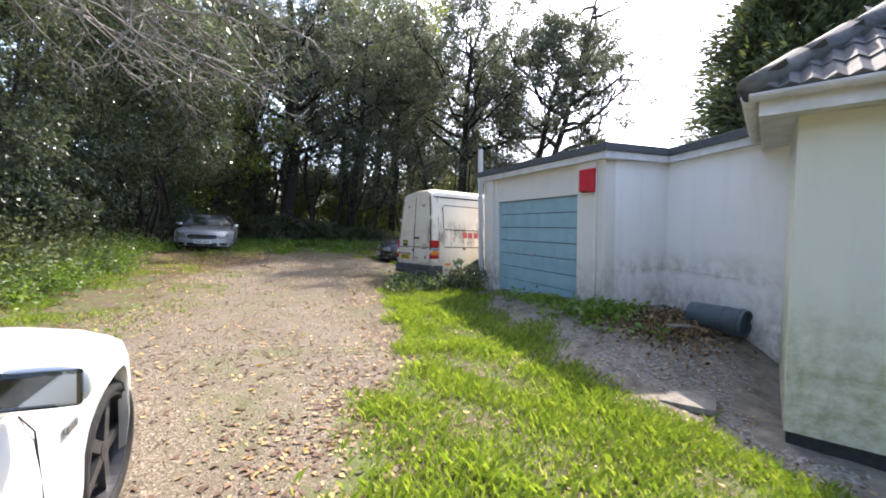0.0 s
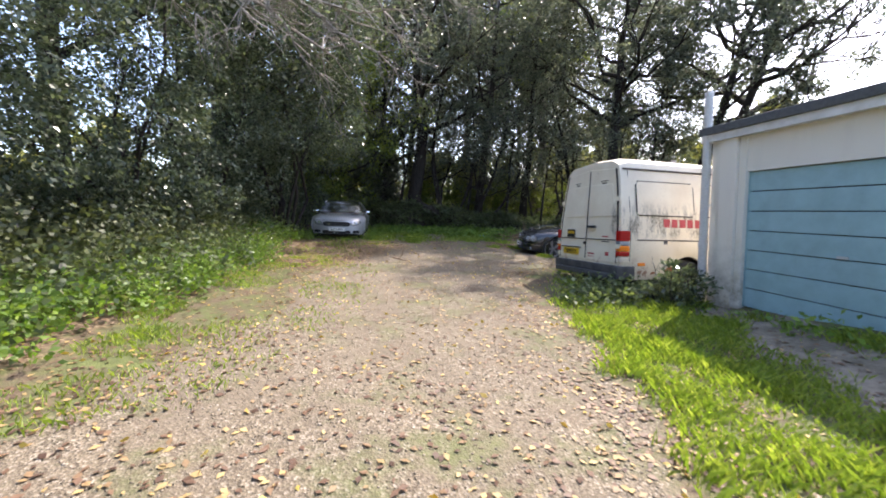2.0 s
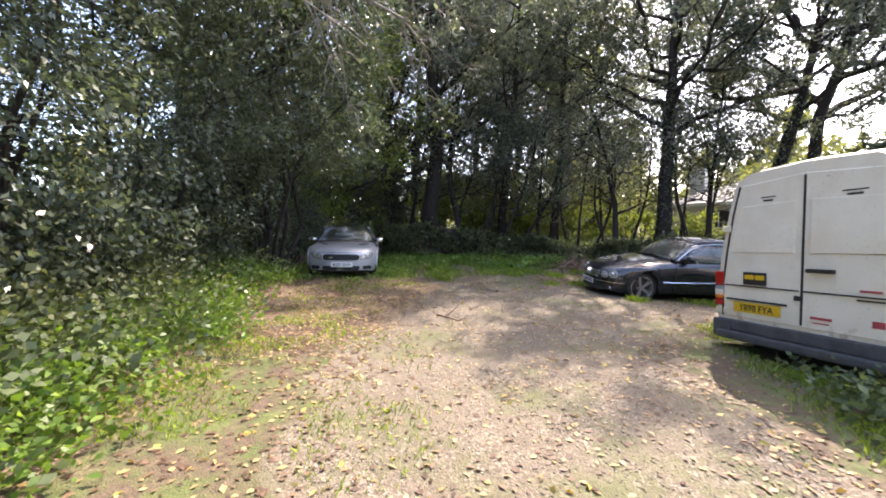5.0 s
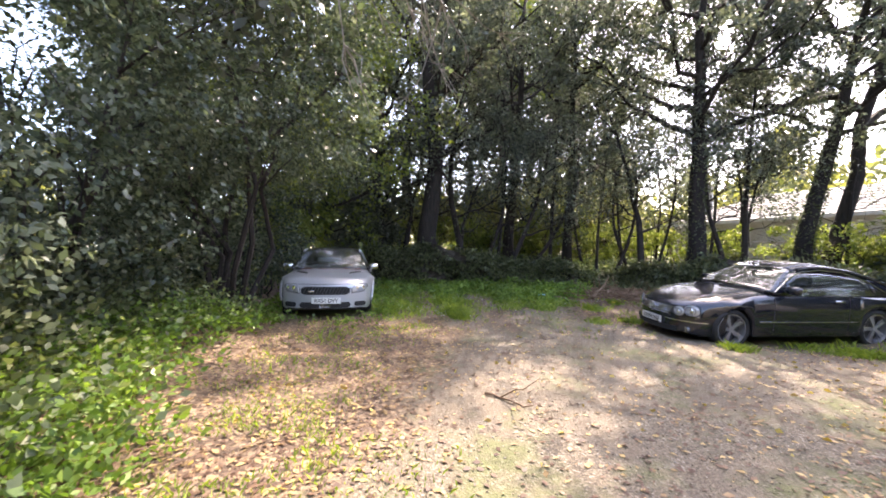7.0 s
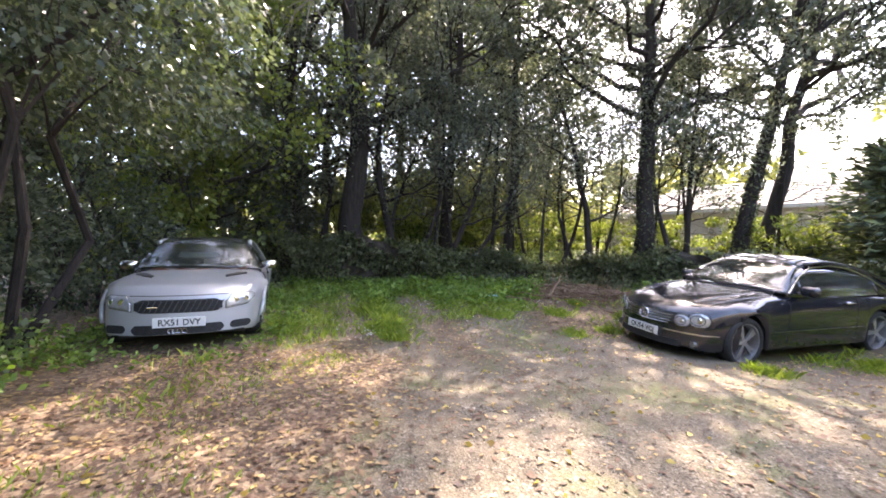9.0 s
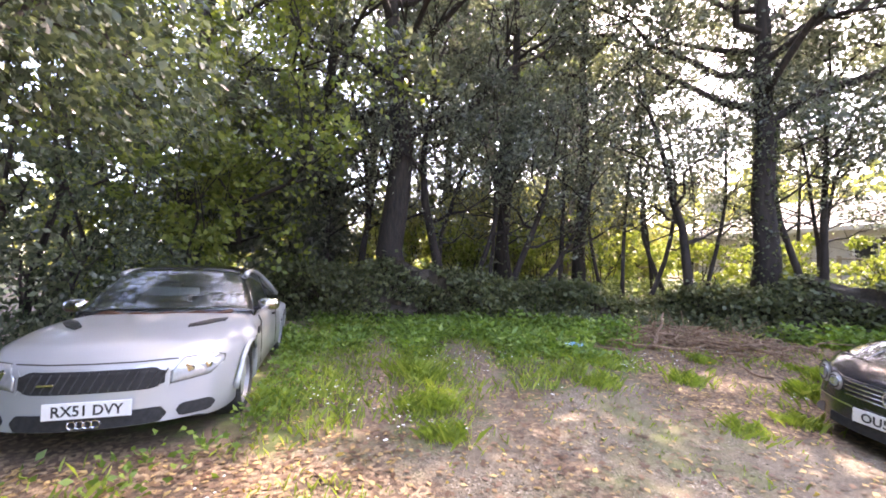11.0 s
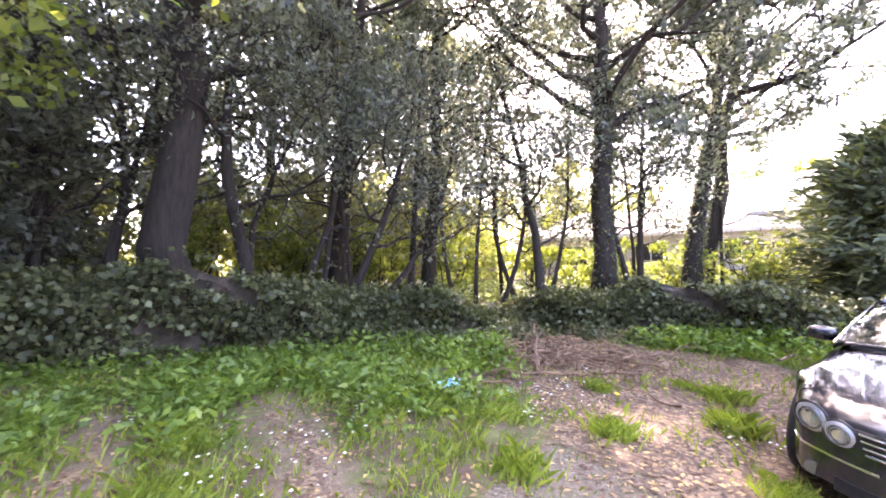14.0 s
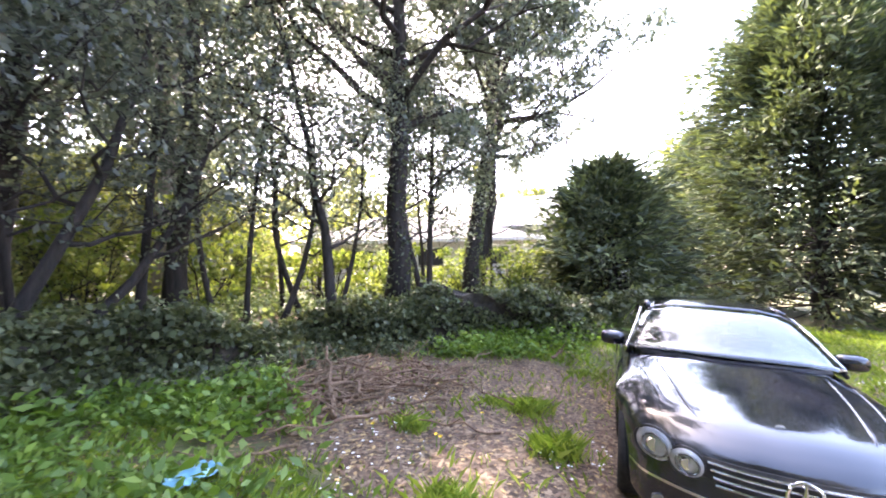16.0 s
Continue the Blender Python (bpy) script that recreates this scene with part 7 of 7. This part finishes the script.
# heap of cut branches
def stick(p0, p1, r, forks=2):
    z0, z1 = float(ground_height(p0[0], p0[1])), float(ground_height(p1[0], p1[1]))
    b = bmesh.new()
    line = bend_line((p0[0], p0[1], z0 + p0[2]), (p1[0], p1[1], z1 + p1[2]), 6, 0.03)
    rod(line, [r * (1 - 0.1 * k) for k in range(7)], 7, b)
    for k in range(forks):
        i = 2 + k * 2
        e = np.array(line[i]) + rng.normal(size=3) * 0.18 + np.array([0, 0, 0.08])
        rod(bend_line(line[i], e, 3, 0.05), [r * 0.5, r * 0.4, r * 0.3, r * 0.2], 5, b)
    single("cut_branch", b, STICK, "dead cut branch lying on the leaf litter", "branch", "heap of cut branches", m=SLOPE, smooth=True)


stick((-2.95, 18.1, 0.04), (-2.35, 19.3, 0.5), 0.035, 2)
stick((-2.75, 18.6, 0.2), (-2.0, 18.7, 0.16), 0.028, 1)
stick((-2.6, 18.0, 0.03), (-1.3, 18.8, 0.1), 0.03, 2)
for k in range(85):
    cx, cy = -1.9 + rng.normal() * 0.75, 18.7 + rng.normal() * 0.65
    a, l = rng.uniform(0, math.pi), rng.uniform(0.3, 0.8)
    stick((cx - math.cos(a) * l, cy - math.sin(a) * l * 0.6, rng.uniform(0.02, 0.2)), (cx + math.cos(a) * l, cy + math.sin(a) * l * 0.6, rng.uniform(0.02, 0.24)), rng.uniform(0.011, 0.024), 2)
stick((-5.0, 10.55, 0.02), (-4.55, 10.35, 0.03), 0.014, 1)

# torn blue plastic bag
b = bmesh.new()
bmesh.ops.create_grid(b, x_segments=14, y_segments=12, size=0.5)
for v in b.verts:
    r = math.hypot(v.co.x, v.co.y)
    v.co = (v.co.x * 0.34, v.co.y * 0.24, 0.03 + 0.035 * noise.noise(v.co * 5.0) + 0.05 * max(0, 0.4 - r))
single("plastic_bag", b, BAG, "crumpled light blue plastic bag on the grass", "bag", m=SLOPE @ Matrix.Translation((-4.3, 17.65, float(ground_height(-4.3, 17.65)) + 0.1)) @ Matrix.Rotation(radians(20), 4, "Z"), smooth=True)

# dark water butt lying by the link wall
dz = float(ground_height(3.5, 4.95))
drum = thing("water_butt", "dark green-blue plastic water butt lying on its side", "barrel", SLOPE @ Matrix.Translation((3.55, 4.9, dz + 0.15)) @ Matrix.Rotation(math.atan2(-0.85, 0.5), 4, "Z") @ Matrix.Rotation(radians(90), 4, "Y") @ Matrix.Scale(0.76, 4))
b = bmesh.new()
spin(b, [(0.0, -0.42), (0.19, -0.42), (0.2, -0.4), (0.215, 0.0), (0.22, 0.3), (0.235, 0.32), (0.235, 0.36), (0.22, 0.37), (0.22, 0.42), (0.2, 0.42), (0.2, 0.36), (0.0, 0.34)], 28)
part("barrel", b, DRUM, drum, smooth=False)
b = bmesh.new()
spin(b, [(0.222, 0.1), (0.228, 0.11), (0.228, 0.13), (0.222, 0.14)], 28)
part("rib", b, DRUM, drum)

# broken paving slabs beside the house
for k, (x, y, a, w, l) in enumerate(((2.45, 3.75, -25, 0.5, 0.62), (3.1, 5.0, 10, 0.32, 0.4), (2.85, 5.3, 30, 0.22, 0.26))):
    z = float(ground_height(x, y))
    out = [(-l / 2, -w / 2), (l * 0.4, -w / 2 * 0.9), (l / 2, w * 0.3), (l * 0.2, w / 2), (-l * 0.45, w * 0.45)]
    single("paving_slab", plate(out, -0.03, 0.028, bevel=0.008), SLAB, "broken pale paving slab sunk in the grass", "slab", "broken slabs", m=SLOPE @ Matrix.Translation((x, y, z)) @ Matrix.Rotation(radians(a), 4, "Z"))

# ---- beyond the wall ----
BARN_ROOF = speckled("pale_sheet_roof", [(0.3, (0.2, 0.19, 0.185)), (0.7, (0.33, 0.31, 0.3))], 2.0, 0.6, 0.2, 0.02)
BARN_WALL = speckled("grey_boards", [(0.3, (0.2, 0.2, 0.19)), (0.7, (0.34, 0.34, 0.32))], 3.0, 0.8, 0.3, 0.01)
WIRE = flat("fence_wood", (0.2, 0.17, 0.13), 0.85)


def shed(x, y, turn, l, w, eave, ridge, label):
    t = thing("farm_shed", label, "building", Matrix.Translation((x, y, 0.0)) @ Matrix.Rotation(radians(turn), 4, "Z"))
    part("wall", box(-l / 2, -w / 2, -2, l / 2, w / 2, eave), BARN_WALL, t)
    b = bmesh.new()
    pr = [(-w / 2 - 0.4, eave - 0.1), (0, ridge), (w / 2 + 0.4, eave - 0.1), (w / 2 + 0.4, eave + 0.05), (0, ridge + 0.15), (-w / 2 - 0.4, eave + 0.05)]
    e0, e1 = ([b.verts.new((sx, py, pz)) for py, pz in pr] for sx in (-l / 2 - 0.3, l / 2 + 0.3))
    for k in range(6):
        b.faces.new((e0[k], e0[(k + 1) % 6], e1[(k + 1) % 6], e1[k]))
    b.faces.new(e0[::-1])
    b.faces.new(e1)
    bmesh.ops.recalc_face_normals(b, faces=b.faces[:])
    part("roof", b, BARN_ROOF, t)
    for k in range(int(l / 3)):
        part("window", box(-l / 2 + 1 + k * 3, -w / 2 - 0.03, eave - 1.5, -l / 2 + 2.4 + k * 3, -w / 2 - 0.001, eave - 0.6), DARK, t)
    return t


HOUSE_WALL = speckled("pale_render", [(0.3, (0.38, 0.36, 0.33)), (0.7, (0.52, 0.5, 0.46))], 3.0, 0.85, 0.2, 0.005)
SLATE = speckled("grey_slate", [(0.3, (0.085, 0.08, 0.078)), (0.7, (0.17, 0.16, 0.155))], 5.0, 0.7, 0.4, 0.02)


def bungalow(x, y, turn, l, w, eave, ridge):
    t = thing("bungalow", "low pale bungalow with a grey hipped roof behind trees", "house", Matrix.Translation((x, y, 0.0)) @ Matrix.Rotation(radians(turn), 4, "Z"))
    part("wall", box(-l / 2, -w / 2, -2.0, l / 2, w / 2, eave), HOUSE_WALL, t)
    b = bmesh.new()
    e = [b.verts.new((sx * (l / 2 + 0.4), sy * (w / 2 + 0.4), eave)) for sx, sy in ((-1, -1), (1, -1), (1, 1), (-1, 1))]
    k = [b.verts.new((sx * (l - w) / 2, 0, ridge)) for sx in (-1, 1)]
    for f in ((e[0], e[1], k[1], k[0]), (e[1], e[2], k[1]), (e[2], e[3], k[0], k[1]), (e[3], e[0], k[0]), tuple(e[::-1])):
        b.faces.new(f)
    roof = part("roof", b, SLATE, t, "grey hipped roof")
    for i in range(1, 10):
        q = i / 10
        z, yy, xx = eave + (ridge - eave) * q + 0.012, -(w / 2 + 0.4) * (1 - q), l / 2 + 0.4 - (w / 2 + 0.4) * q
        part("tile_course", box(-xx, yy - 0.03, z - 0.03, xx, yy + 0.02, z + 0.012), SLATE, roof)
    part("fascia", box(-l / 2 - 0.42, -w / 2 - 0.45, eave - 0.16, l / 2 + 0.42, -w / 2 - 0.41, eave + 0.02), FASCIA, t, "white fascia board")
    c = part("chimney", box(-l / 2 + 0.6, -0.5, eave - 0.2, -l / 2 + 1.5, 0.4, ridge + 0.9, 0.03), HOUSE_WALL, t)
    part("chimney_pot", rod([(-l / 2 + 1.05, -0.05, ridge + 0.9), (-l / 2 + 1.05, -0.05, ridge + 1.2)], [0.14, 0.11], 12), RUST, c)
    for x0 in (-l / 2 + 2.0, -0.8, l / 2 - 3.4):
        n = part("window", box(x0, -w / 2 - 0.04, eave - 1.5, x0 + 1.5, -w / 2 - 0.001, eave - 0.45), FASCIA, t)
        for dx in (0.06, 0.78):
            part("pane", box(x0 + dx, -w / 2 - 0.055, eave - 1.44, x0 + dx + 0.66, -w / 2 - 0.041, eave - 0.51), DARK, n)


bungalow(11.2, 32.6, -28, 13.0, 8.0, 2.55, 4.1)
shed(24.0, 31.5, -55, 16, 9, 3.6, 6.2, "long grey boarded shed with a pale roof beyond the scrub")
fence = thing("field_fence", "weathered post and rail fence behind the scrub", "fence", SLOPE)
for k in range(15):
    x = -4 + k * 1.5
    y = 28.5 - 0.18 * k
    z = float(ground_height(x, y))
    part("post", box(x - 0.05, y - 0.05, z - 0.2, x + 0.05, y + 0.05, z + 1.3), WIRE, fence)
    if k < 14:
        for h in (0.45, 0.85, 1.2):
            part("rail", rod([(x, y - 0.06, z + h), (x + 1.5, y - 0.24, z + h)], 0.03, 5), WIRE, fence)


def far_woods(name, label, a0, a1, r0, r1, top, n, size, mat):
    """A belt of distant trees on an arc round the place: uneven tops, leaves in clumps."""
    m = 260
    a = np.radians(rng.uniform(a0, a1, m))
    r = rng.uniform(r0, r1, m)
    h = top * (0.65 + 0.25 * np.sin(a * 17) + 0.2 * np.sin(a * 41 + 1)) * rng.uniform(0.25, 1.0, m)
    c = np.stack([np.sin(a) * r - 3, np.cos(a) * r + 8, h], 1)
    p = clumps(c, 2.0, n // m)
    p[:, 2] = np.maximum(p[:, 2], -0.5)
    ob = new(name, quads(name, leaves(p, size, size * 0.6, None, 1.0), mat))
    tagged(ob, label, "trees", kind="stuff")


far_woods("far_woods", "distant olive-green woodland", -75, 75, 42, 62, 12.5, 27000, 0.95, OLIVE)
far_woods("far_hedge", "distant hedgerow in yellow-green leaf", -60, 60, 34, 46, 3.4, 12000, 0.4, SPRING)
# added out of view: closes the place behind the camera, gives reflections something dark
far_woods("unseen_woods", "unseen belt of trees added behind the camera", 110, 255, 16, 26, 8.0, 14000, 0.6, EVERGREEN)
